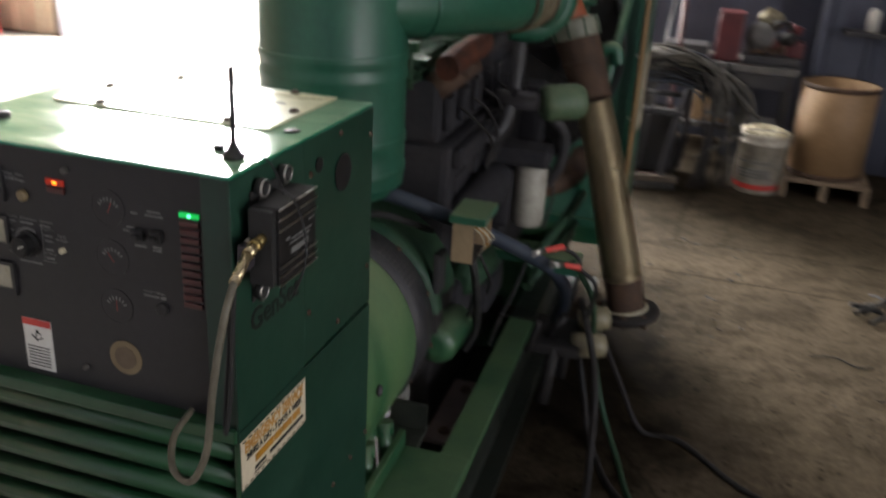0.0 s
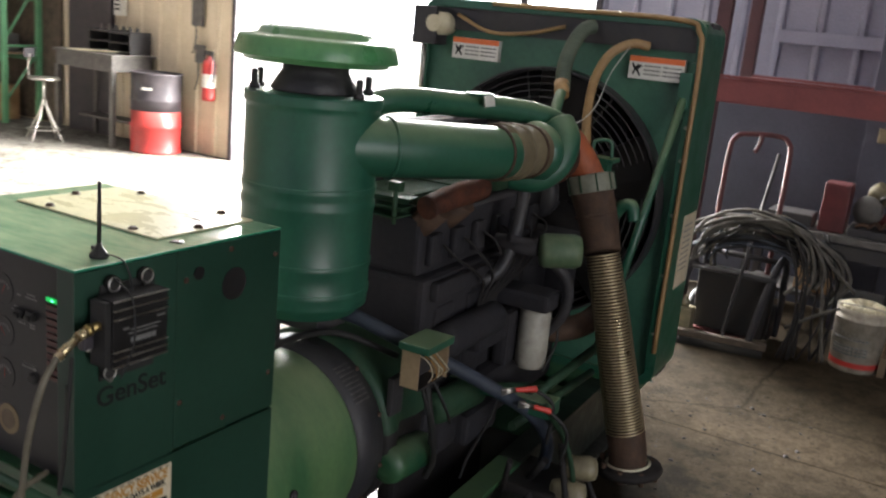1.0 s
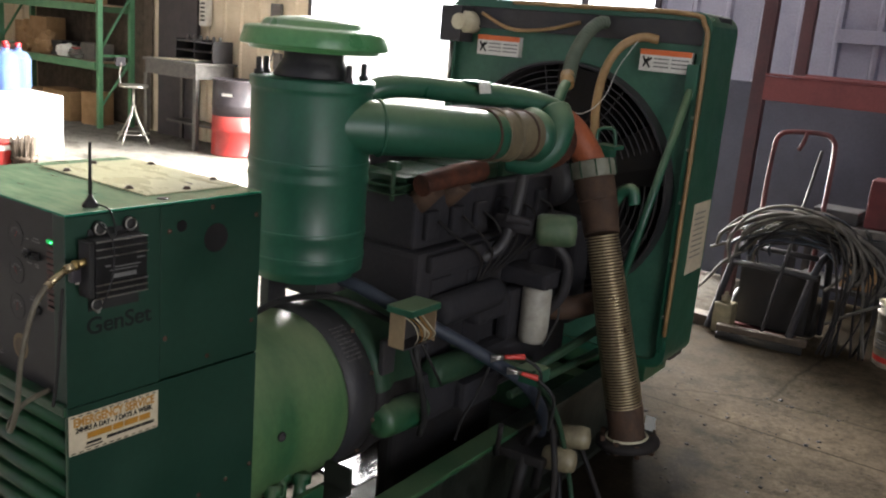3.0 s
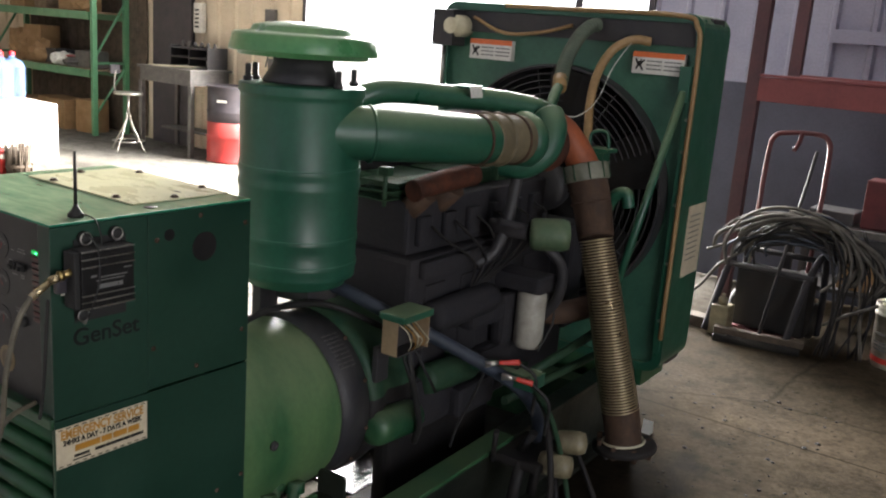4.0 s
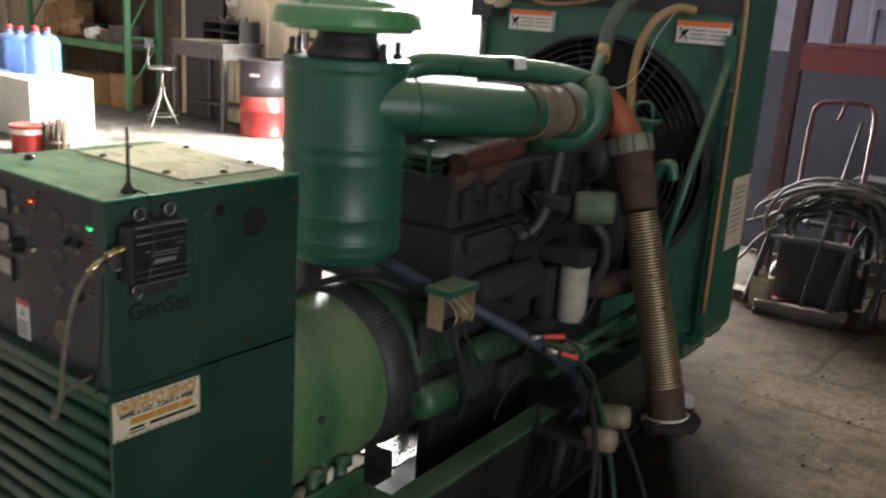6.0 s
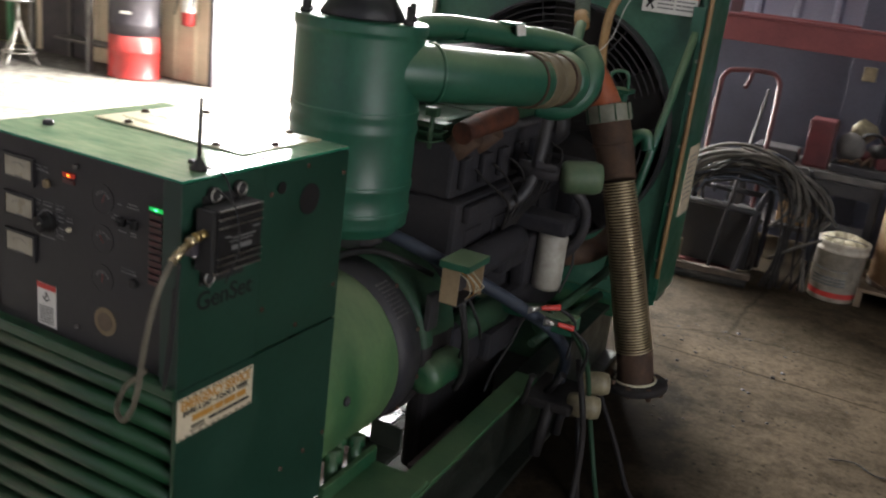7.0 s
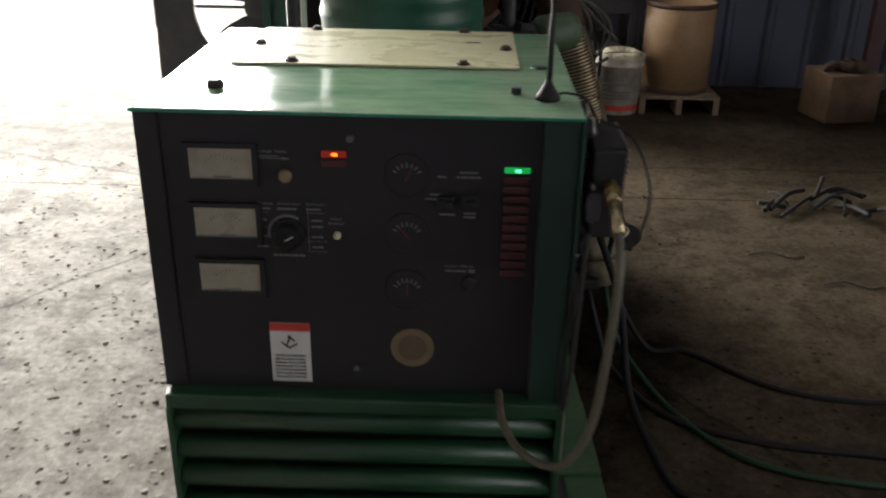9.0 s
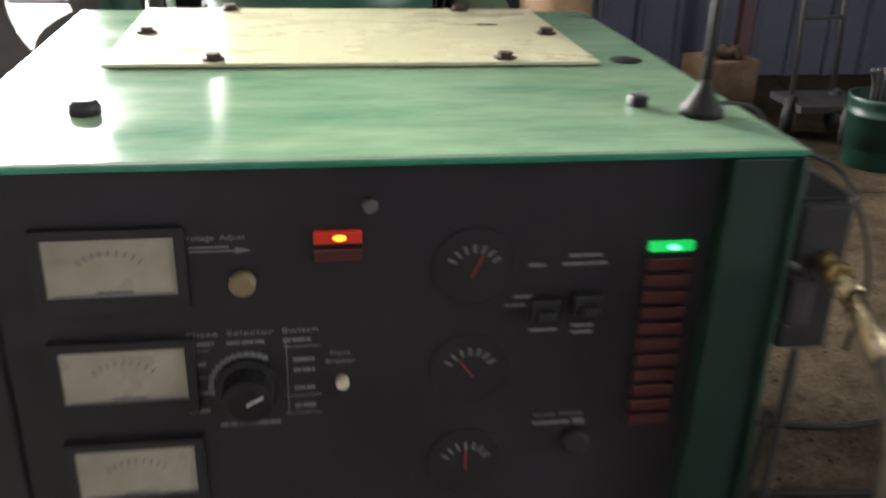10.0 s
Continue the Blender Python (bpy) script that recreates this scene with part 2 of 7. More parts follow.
GLOW_GREEN = mat("glowing green lens", (0.03, 0.4, 0.15), (0.02, 0.3, 0.1), 8, 0.4, bump=0.0, emit=(0.004, 1.0, 0.14), power=0.12)
GLOW_BACKDROP = mat("glowing white backdrop", (0.9, 0.9, 0.9), (0.85, 0.85, 0.85), 0.02, 0.9, bump=0.0, emit=(1.0, 1.0, 1.0), power=1.6)
LAMP_GREEN = mat("lit green lamp", (0.05, 0.6, 0.2), (0.05, 0.6, 0.2), 8, 0.3, bump=0.0, emit=(0.08, 1.0, 0.30), power=1.6)
LENS_RED = mat("unlit red lens", (0.075, 0.016, 0.014), (0.045, 0.011, 0.010), 30, 0.4, bump=0.0)


def glass_blue():
    m = bpy.data.materials.new("blue water bottle plastic")
    m.use_nodes = True
    p = m.node_tree.nodes["Principled BSDF"]
    p.inputs["Base Color"].default_value = (0.42, 0.58, 0.92, 1)
    p.inputs["Roughness"].default_value, p.inputs["Transmission Weight"].default_value, p.inputs["IOR"].default_value = 0.12, 0.85, 1.25
    return m


JUG = glass_blue()


def concrete():
    """Worn workshop floor: pale patches, dark oil with painted shade, grit, a few cracks, and a polish that grows where
    it is worn.
    """
    m = bpy.data.materials.new("worn stained concrete floor")
    m.use_nodes = True
    t = m.node_tree
    n, link = t.nodes, t.links.new
    p = n["Principled BSDF"]
    co = n.new("ShaderNodeTexCoord")

    def noise_tex(scale, detail, rough=0.6):
        x = n.new("ShaderNodeTexNoise")
        x.inputs["Scale"].default_value, x.inputs["Detail"].default_value, x.inputs["Roughness"].default_value = scale, detail, rough
        link(co.outputs["Object"], x.inputs["Vector"])
        return x

    big, mid, fine = noise_tex(0.55, 6), noise_tex(3.2, 8, 0.7), noise_tex(38, 6, 0.7)
    ramp = n.new("ShaderNodeValToRGB")
    ramp.color_ramp.elements[0].position, ramp.color_ramp.elements[1].position = 0.35, 0.68
    ramp.color_ramp.elements[0].color, ramp.color_ramp.elements[1].color = (0.045, 0.0345, 0.0230, 1), (0.096, 0.0735, 0.0490, 1)
    link(big.outputs["Fac"], ramp.inputs["Fac"])
    # Worn floor made paler on the door side, carrying the brighter light there.
    side = n.new("ShaderNodeSeparateXYZ")
    link(co.outputs["Object"], side.inputs[0])
    sway = n.new("ShaderNodeMath")
    sway.operation = "MULTIPLY_ADD"
    link(mid.outputs["Fac"], sway.inputs[0])
    sway.inputs[1].default_value = 1.1
    link(side.outputs["X"], sway.inputs[2])
    pale = n.new("ShaderNodeMapRange")
    pale.inputs["From Min"].default_value, pale.inputs["From Max"].default_value = -0.3, -1.2
    link(sway.outputs[0], pale.inputs["Value"])
    dusty = n.new("ShaderNodeMixRGB")
    link(pale.outputs[0], dusty.inputs["Fac"])
    link(ramp.outputs[0], dusty.inputs[1])
    dusty.inputs[2].default_value = (0.265, 0.250, 0.225, 1)
    stain = n.new("ShaderNodeValToRGB")
    stain.color_ramp.elements[0].position, stain.color_ramp.elements[1].position = 0.33, 0.50
    stain.color_ramp.elements[0].color, stain.color_ramp.elements[1].color = (0.30, 0.28, 0.26, 1), (1, 1, 1, 1)
    link(mid.outputs["Fac"], stain.inputs["Fac"])
    mul = n.new("ShaderNodeMixRGB")
    mul.blend_type, mul.inputs["Fac"].default_value = "MULTIPLY", 0.8
    link(dusty.outputs[0], mul.inputs[1])
    link(stain.outputs[0], mul.inputs[2])
    grit = n.new("ShaderNodeMixRGB")
    grit.blend_type, grit.inputs["Fac"].default_value = "OVERLAY", 0.85
    link(mul.outputs[0], grit.inputs[1])
    link(fine.outputs["Fac"], grit.inputs[2])
    speck = n.new("ShaderNodeTexVoronoi")
    speck.inputs["Scale"].default_value = 23
    link(co.outputs["Object"], speck.inputs["Vector"])
    spot = n.new("ShaderNodeValToRGB")
    spot.color_ramp.elements[0].position, spot.color_ramp.elements[1].position = 0.10, 0.26
    spot.color_ramp.elements[0].color, spot.color_ramp.elements[1].color = (1, 1, 1, 1), (0, 0, 0, 1)
    link(speck.outputs["Distance"], spot.inputs["Fac"])
    crumbs = n.new("ShaderNodeMixRGB")
    crumbs.blend_type = "MIX"
    few = n.new("ShaderNodeMath")
    few.operation = "MULTIPLY"
    link(spot.outputs[0], few.inputs[0])
    keep = n.new("ShaderNodeMapRange")
    keep.inputs["From Min"].default_value, keep.inputs["From Max"].default_value = 0.46, 0.62
    link(speck.outputs["Color"], keep.inputs["Value"])
    link(keep.outputs[0], few.inputs[1])
    link(few.outputs[0], crumbs.inputs["Fac"])
    link(grit.outputs[0], crumbs.inputs[1])
    crumbs.inputs[2].default_value = (0.022, 0.017, 0.012, 1)
    # Dark ellipse beside the engine: oil stain and the set's shade in one.
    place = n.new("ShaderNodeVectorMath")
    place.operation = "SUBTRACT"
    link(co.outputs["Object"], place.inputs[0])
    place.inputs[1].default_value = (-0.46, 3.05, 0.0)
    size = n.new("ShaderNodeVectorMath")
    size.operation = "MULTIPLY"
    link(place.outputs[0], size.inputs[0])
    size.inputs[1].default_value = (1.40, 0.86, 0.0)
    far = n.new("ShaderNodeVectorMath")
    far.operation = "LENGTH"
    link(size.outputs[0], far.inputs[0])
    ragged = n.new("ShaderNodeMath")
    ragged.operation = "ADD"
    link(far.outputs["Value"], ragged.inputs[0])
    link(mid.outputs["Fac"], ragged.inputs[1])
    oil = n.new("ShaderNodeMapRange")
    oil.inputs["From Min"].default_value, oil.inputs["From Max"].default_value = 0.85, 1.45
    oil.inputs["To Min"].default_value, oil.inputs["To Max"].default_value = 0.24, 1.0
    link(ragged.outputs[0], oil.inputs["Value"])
    oil_shade = n.new("ShaderNodeMixRGB")
    oil_shade.blend_type, oil_shade.inputs["Fac"].default_value = "MULTIPLY", 1.0
    link(crumbs.outputs[0], oil_shade.inputs[1])
    link(oil.outputs[0], oil_shade.inputs[2])
    blot = noise_tex(8.5, 5, 0.65)
    dark = n.new("ShaderNodeValToRGB")
    dark.color_ramp.elements[0].position, dark.color_ramp.elements[1].position = 0.40, 0.53
    dark.color_ramp.elements[0].color, dark.color_ramp.elements[1].color = (0.42, 0.40, 0.38, 1), (1, 1, 1, 1)
    link(blot.outputs["Fac"], dark.inputs["Fac"])
    blotted = n.new("ShaderNodeMixRGB")
    blotted.blend_type, blotted.inputs["Fac"].default_value = "MULTIPLY", 0.5
    link(oil_shade.outputs[0], blotted.inputs[1])
    link(dark.outputs[0], blotted.inputs[2])
    crack = n.new("ShaderNodeTexVoronoi")
    crack.feature = "DISTANCE_TO_EDGE"
    crack.inputs["Scale"].default_value = 0.42
    warp = n.new("ShaderNodeMixRGB")
    warp.inputs["Fac"].default_value = 0.12
    link(co.outputs["Object"], warp.inputs[1])
    link(mid.outputs["Color"], warp.inputs[2])
    link(warp.outputs[0], crack.inputs["Vector"])
    line = n.new("ShaderNodeMapRange")
    line.inputs["From Max"].default_value = 0.006
    line.inputs["To Min"].default_value, line.inputs["To Max"].default_value = 0.35, 1.0
    link(crack.outputs["Distance"], line.inputs["Value"])
    cut = n.new("ShaderNodeMixRGB")
    cut.blend_type, cut.inputs["Fac"].default_value = "MULTIPLY", 0.8
    link(blotted.outputs[0], cut.inputs[1])
    link(line.outputs[0], cut.inputs[2])
    # darker strip along the wall, with a ragged edge, and the sawn joint before it
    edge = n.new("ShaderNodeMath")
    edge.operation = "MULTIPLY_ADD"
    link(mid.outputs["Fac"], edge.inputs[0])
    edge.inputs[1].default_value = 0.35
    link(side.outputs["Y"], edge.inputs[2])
    wall_dark = n.new("ShaderNodeMapRange")
    wall_dark.inputs["From Min"].default_value, wall_dark.inputs["From Max"].default_value = 4.48, 4.98
    wall_dark.inputs["To Min"].default_value, wall_dark.inputs["To Max"].default_value = 1.0, 0.55
    link(edge.outputs[0], wall_dark.inputs["Value"])
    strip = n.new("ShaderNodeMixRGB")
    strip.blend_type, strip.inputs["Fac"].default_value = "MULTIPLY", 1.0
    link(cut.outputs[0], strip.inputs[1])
    link(wall_dark.outputs[0], strip.inputs[2])
    apart = n.new("ShaderNodeMath")
    apart.operation = "COMPARE"
    link(side.outputs["Y"], apart.inputs[0])
    apart.inputs[1].default_value, apart.inputs[2].default_value = 4.17, 0.006
    joint = n.new("ShaderNodeMixRGB")
    joint.blend_type = "MULTIPLY"
    link(apart.outputs[0], joint.inputs["Fac"])
    link(strip.outputs[0], joint.inputs[1])
    joint.inputs[2].default_value = (0.35, 0.33, 0.30, 1)
    link(joint.outputs[0], p.inputs["Base Color"])
    gloss = n.new("ShaderNodeMapRange")
    gloss.inputs["From Min"].default_value, gloss.inputs["From Max"].default_value = 0.3, 0.7
    gloss.inputs["To Min"].default_value, gloss.inputs["To Max"].default_value = 0.75, 0.98
    p.inputs["Specular IOR Level"].default_value = 0.03
    link(mid.outputs["Fac"], gloss.inputs["Value"])
    link(gloss.outputs[0], p.inputs["Roughness"])
    bp = n.new("ShaderNodeBump")
    bp.inputs["Strength"].default_value, bp.inputs["Distance"].default_value = 0.45, 0.008
    link(fine.outputs["Fac"], bp.inputs["Height"])
    link(bp.outputs[0], p.inputs["Normal"])
    return m


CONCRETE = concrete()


# ---- builders ----
def bx(bm, x0, x1, y0, y1, z0, z1, bevel=0.0, turn=None):
    made = bmesh.ops.create_cube(bm, size=1.0)["verts"]
    bmesh.ops.scale(bm, vec=(x1 - x0, y1 - y0, z1 - z0), verts=made)
    if bevel:
        edges = list({e for v in made for e in v.link_edges})
        made = list({v for f in bmesh.ops.bevel(bm, geom=edges, offset=bevel, segments=2, affect="EDGES", profile=0.6)["faces"] for v in f.verts} | {v for v in made if v.is_valid})
    if turn is not None:
        bmesh.ops.transform(bm, matrix=turn, verts=made)
    bmesh.ops.translate(bm, vec=((x0 + x1) / 2, (y0 + y1) / 2, (z0 + z1) / 2), verts=made)
    return bm


def basis(axis):
    axis = Vector(axis).normalized()
    side = axis.orthogonal().normalized()
    return side, axis.cross(side), axis


def lathe(bm, prof, origin, axis=(0, 0, 1), seg=32, caps=True, soft=True):
    """Rings of (radius, height) about an axis."""
    u, v, w = basis(axis)
    o = Vector(origin)
    rings = []
    for r, h in prof:
        rings.append([bm.verts.new(o + w * h + (u * math.cos(a) + v * math.sin(a)) * r) for a in [2 * math.pi * k / seg for k in range(seg)]])
    for a, b in zip(rings, rings[1:]):
        for k in range(seg):
            f = bm.faces.new((a[k], a[(k + 1) % seg], b[(k + 1) % seg], b[k]))
            f.smooth = soft
    if caps:
        bm.faces.new(rings[0][::-1])
        bm.faces.new(rings[-1])
    return bm


def rod(bm, a, b, r, seg=12, r2=None):
    a, b = Vector(a), Vector(b)
    d = (b - a).length
    return lathe(bm, [(r, 0), (r if r2 is None else r2, d)], a, b - a, seg)


def smooth_path(pts, n=8):
    """Points on a soft line through the given ones."""
    p = [Vector(q) for q in pts]
    p = [p[0] * 2 - p[1]] + p + [p[-1] * 2 - p[-2]]
    out = []
    for i in range(1, len(p) - 2):
        for k in range(n):
            t = k / n
            a, b, c, d = p[i - 1:i + 3]
            out.append(0.5 * (2 * b + (c - a) * t + (2 * a - 5 * b + 4 * c - d) * t * t + (3 * b - a - 3 * c + d) * t ** 3))
    return out + [p[-2]]


def tube(bm, pts, r, seg=10, n=8, ridge=0.0, pitch=0.0):
    """A round tube along a soft line; ridge and pitch make a corrugated one."""
    path = smooth_path(pts, n) if n > 1 else [Vector(q) for q in pts]
    if ridge:
        total = sum((b - a).length for a, b in zip(path, path[1:]))
        count = int(total / pitch * 4)
        walked, fine, i, start = 0.0, [], 0, 0.0
        for k in range(count + 1):
            want = total * k / count
            while i < len(path) - 2 and start + (path[i + 1] - path[i]).length < want:
                start += (path[i + 1] - path[i]).length
                i += 1
            step = (path[i + 1] - path[i])
            fine.append(path[i] + step * min(1.0, (want - start) / max(step.length, 1e-9)))
        path = fine
    rings, side = [], None
    for k, q in enumerate(path):
        d = (path[min(k + 1, len(path) - 1)] - path[max(k - 1, 0)]).normalized()
        side = (d.orthogonal() if side is None else side - d * side.dot(d)).normalized()
        up = d.cross(side)
        rr = (r[0] + (r[1] - r[0]) * k / (len(path) - 1)) if isinstance(r, tuple) else r
        if ridge:
            rr += ridge * math.sin(k * math.pi / 2)
        rings.append([bm.verts.new(q + (side * math.cos(a) + up * math.sin(a)) * rr) for a in [2 * math.pi * j / seg for j in range(seg)]])
    for a, b in zip(rings, rings[1:]):
        for j in range(seg):
            f = bm.faces.new((a[j], a[(j + 1) % seg], b[(j + 1) % seg], b[j]))
            f.smooth = True
    bm.faces.new(rings[0][::-1])
    bm.faces.new(rings[-1])
    return bm


def torus(bm, centre, axis, r, thick, seg=40, sides=8):
    u, v, w = basis(axis)
    c = Vector(centre)
    rings = []
    for k in range(seg):
        a = 2 * math.pi * k / seg
        out = u * math.cos(a) + v * math.sin(a)
        rings.append([bm.verts.new(c + out * (r + thick * math.cos(b)) + w * thick * math.sin(b)) for b in [2 * math.pi * j / sides for j in range(sides)]])
    for k in range(seg):
        a, b = rings[k], rings[(k + 1) % seg]
        for j in range(sides):
            f = bm.faces.new((a[j], b[j], b[(j + 1) % sides], a[(j + 1) % sides]))
            f.smooth = True
    return bm


BM = bmesh.new
PLACE = Matrix.Identity(4)          # where the group of things being built is set down


def set_down(old, to, size=1.0):
    """The pose that carries a group drawn round one floor point to another, at its true size."""
    return Matrix.Translation(to) @ Matrix.Scale(size, 4) @ Matrix.Translation(-Vector(old))



def thing(name, at, label, category, group="", kind=""):
    ob = new(name)
    ob.empty_display_size = 0.05
    ob.location = PLACE @ Vector(at)
    return tagged(ob, label, category, group, kind)


def finish(name, bm, material):
    bmesh.ops.recalc_face_normals(bm, faces=bm.faces[:])
    me = bpy.data.meshes.new(name)
    bm.to_mesh(me)
    bm.free()
    me.materials.append(material)
    return me


def part(name, bm, material, parent, label="", kind=""):
    """A mesh built in world places, hung under a thing or a part of it."""
    root, shift = parent, Vector((0, 0, 0))
    while root is not None:
        shift += root.location
        root = root.parent
    bm.transform(PLACE)
    bmesh.ops.translate(bm, vec=-shift, verts=bm.verts[:])
    ob = new(name, finish(name, bm, material))
    ob.parent = parent
    return tagged(ob, label, kind=kind)


def whole(name, bm, material, at, label, category, group="", kind=""):
    """A thing that is one mesh, with its origin at its base."""
    bm.transform(PLACE)
    bmesh.ops.translate(bm, vec=-(PLACE @ Vector(at)), verts=bm.verts[:])
    ob = new(name, finish(name, bm, material))
    ob.location = PLACE @ Vector(at)
    return tagged(ob, label, category, group, kind)


def lettering(name, text, size, matrix, material, parent, label="", wide=None, bold=0.0):
    """Raised letters, made into a mesh, lying in the xy plane of the pose."""
    cu = bpy.data.curves.new(name, "FONT")
    cu.body, cu.size, cu.align_x, cu.align_y, cu.extrude = text, size, "CENTER", "CENTER", 0.0004
    cu.offset = bold
    ob = bpy.data.objects.new(name, cu)
    scene.collection.objects.link(ob)
    bpy.context.view_layer.update()
    me = bpy.data.meshes.new_from_object(ob.evaluated_get(bpy.context.evaluated_depsgraph_get()))
    bpy.data.objects.remove(ob)
    if wide:
        xs = [v.co.x for v in me.vertices]
        k = wide / (max(xs) - min(xs))
        for v in me.vertices:
            v.co.x *= k
    bm = BM()
    bm.from_mesh(me)
    bm.transform(matrix)
    return part(name, bm, material, parent, label)


# ---- the workshop ----
WX0, WX1, WY0, WY1, TOP = -14.0, 5.5, -7.0, 7.75, 5.6
DOOR = (-6.62, -2.46, 4.5)
bm = BM()
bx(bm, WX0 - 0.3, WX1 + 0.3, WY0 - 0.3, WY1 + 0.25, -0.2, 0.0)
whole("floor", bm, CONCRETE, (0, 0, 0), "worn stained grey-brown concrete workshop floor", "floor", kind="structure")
bm = BM()
lathe(bm, [(900, -0.3), (900, -0.06)], (0, 0, 0), seg=48)
whole("ground", bm, OUTSIDE, (0, 0, -0.06), "pale sunlit concrete yard outside the door", "ground", kind="structure")


# Glowing sheet added so the distance past the door reads overbright.
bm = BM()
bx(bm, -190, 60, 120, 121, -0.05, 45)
whole("backdrop", bm, GLOW_BACKDROP, (-65, 120, -0.05), "glowing white backdrop for the glare beyond the yard", "backdrop", kind="structure")


def siding_mesh(width, height, rib=0.025):
    """One sheet of ribbed siding, its face towards -y, from x 0 to its width and up from z 0."""
    bm = BM()
    prof = [(0.0, 0.0), (0.02, -rib), (0.05, -rib), (0.07, 0.0)]
    xs = []
    count = max(1, round(width / 0.30))
    for k in range(count):
        xs += [(k * width / count + a, b) for a, b in prof]
    xs.append((width, 0.0))
    low = [bm.verts.new((x, y, 0)) for x, y in xs]
    high = [bm.verts.new((x, y, height)) for x, y in xs]
    for k in range(len(xs) - 1):
        bm.faces.new((low[k], low[k + 1], high[k + 1], high[k]))
    back_l = [bm.verts.new((x, 0.02, z)) for x in (0, width) for z in (0, height)]
    bm.faces.new((back_l[0], back_l[1], back_l[3], back_l[2]))
    return bm


def ribbed_wall(name, label, spans, at, turn, material, core):
    """A wall with a solid core and sheets of siding on its inner face. spans: (from, to, z0, z1) along the wall."""
    root = thing(name, at, label, "wall", kind="structure")
    root.rotation_euler = (0, 0, radians(turn))
    for a, b, z0, z1 in spans:
        bm = BM()
        bx(bm, a, b, 0.03, 0.22, z0, z1)
        ob = new("wall_core", finish("wall_core", bm, core))
        ob.parent = root
        n = max(1, round((b - a) / 0.9))
        me = finish("siding_panel", siding_mesh((b - a) / n - 0.004, z1 - z0), material)
        for k in range(n):
            ob = new("siding_panel", me)
            ob.location = (a + k * (b - a) / n, 0, z0)
            ob.parent = root
    return root


ribbed_wall("wall_north", "grey-violet ribbed metal siding beside a wide open door", [(DOOR[1], WX1, 0, TOP), (DOOR[0], DOOR[1], DOOR[2], TOP)], (0, WY1, 0), 0, SIDING, SIDING_DARK)
ribbed_wall("wall_north_west", "tan painted ribbed wall behind the green rack", [(WX0, DOOR[0], 0, TOP)], (0, WY1, 0), 0, PLASTER, PLASTER)
# The east door opening is assumed and lies out of view.
ribbed_wall("wall_east", "dark ribbed metal workshop wall with an assumed open door", [(-WY1 - 0.2, -0.9, 0, TOP), (-0.9, 2.7, 3.7, TOP), (2.7, -WY0, 0, TOP)], (WX1, 0, 0), -90, SIDING_DARK, SIDING_DARK)
ribbed_wall("wall_west", "tan painted ribbed workshop wall", [(WY0, WY1 + 0.2, 0, TOP)], (WX0, 0, 0), 90, PLASTER, PLASTER)
# South wall and roof are unseen; their pale tone bounces fill light.
ribbed_wall("wall_south", "grey ribbed metal wall at the back of the workshop", [(-WX1, -WX0, 0, TOP)], (0, WY0, 0), 180, SIDING, SIDING_DARK)
bm = BM()
bx(bm, WX0 - 0.3, WX1 + 0.3, WY0 - 0.3, WY1 + 0.25, TOP, TOP + 0.2)
for k in range(8):
    y = WY0 + 1.2 + k * 2.0
    bx(bm, WX0, WX1, y - 0.06, y + 0.06, TOP - 0.28, TOP - 0.002)
whole("ceiling", bm, ROOF, (0, 0, TOP), "dull galvanised metal roof deck on joists", "ceiling", kind="structure")
jamb = thing("door_1", (DOOR[0], WY1, 0), "open sliding door's steel frame full of daylight", "door frame", kind="structure")
for x in (DOOR[0] - 0.03, DOOR[1] - 0.03):
    bm = BM()
    bx(bm, x, x + 0.06, WY1 - 0.05, WY1 + 0.24, 0, DOOR[2], 0.004)
    part("door_jamb", bm, DRUM_DARK, jamb)
bm = BM()
bx(bm, -3.27, -3.19, WY1 + 0.08, WY1 + 0.16, 1.95, DOOR[2])
part("door_post", bm, DRUM_DARK, jamb)
for z in (0.9, 1.87, 2.9):
    bm = BM()
    bx(bm, -0.95, 5.3, WY1 - 0.10, WY1 - 0.03, z - 0.05, z + 0.05, 0.004)
    whole("wall_girt", bm, SIDING, (2.2, WY1 - 0.1, z), "grey horizontal steel girt on the siding", "wall girt", "girts of the wall", "structure")
ribbed_wall("wall_partition", "dark green-black sheet partition behind the drum", [(0.42, WX1, 0, 2.6)], (0, 6.45, 0), 0, SIDING_DARK, SIDING_DARK)


# ---- the generator set ----
XC = -0.921
gen = thing("generator_set", (XC, 2.4, 0), "dark green diesel generator set with control cabinet and radiator", "generator")


def bolt_mesh(r=0.006, h=0.005):
    bm = BM()
    lathe(bm, [(r * 1.5, 0), (r * 1.5, h * 0.3), (r, h * 0.3), (r, h)], (0, 0, 0), seg=6)
    return finish("bolt", bm, STEEL)


BOLT = bolt_mesh()
DARK_BOLT = BOLT.copy()
DARK_BOLT.materials[0] = RUST_DARK


def bolts(parent, places, axis, name="bolt", size=1.0, mesh=None):
    root, shift = parent, Vector((0, 0, 0))
    while root is not None:
        shift += root.location
        root = root.parent
    for q in places:
        ob = new(name, mesh or BOLT)
        ob.parent = parent
        ob.location = PLACE @ Vector(q) - shift
        ob.rotation_euler = Vector(axis).to_track_quat("Z", "Y").to_euler()
        ob.scale = (size, size, size)


# skid
PLACE = Matrix.Translation((-0.505, 2.05, 0)) @ Matrix.Rotation(radians(2.3), 4, "Z") @ Matrix.Translation((0.505, -2.05, 0))
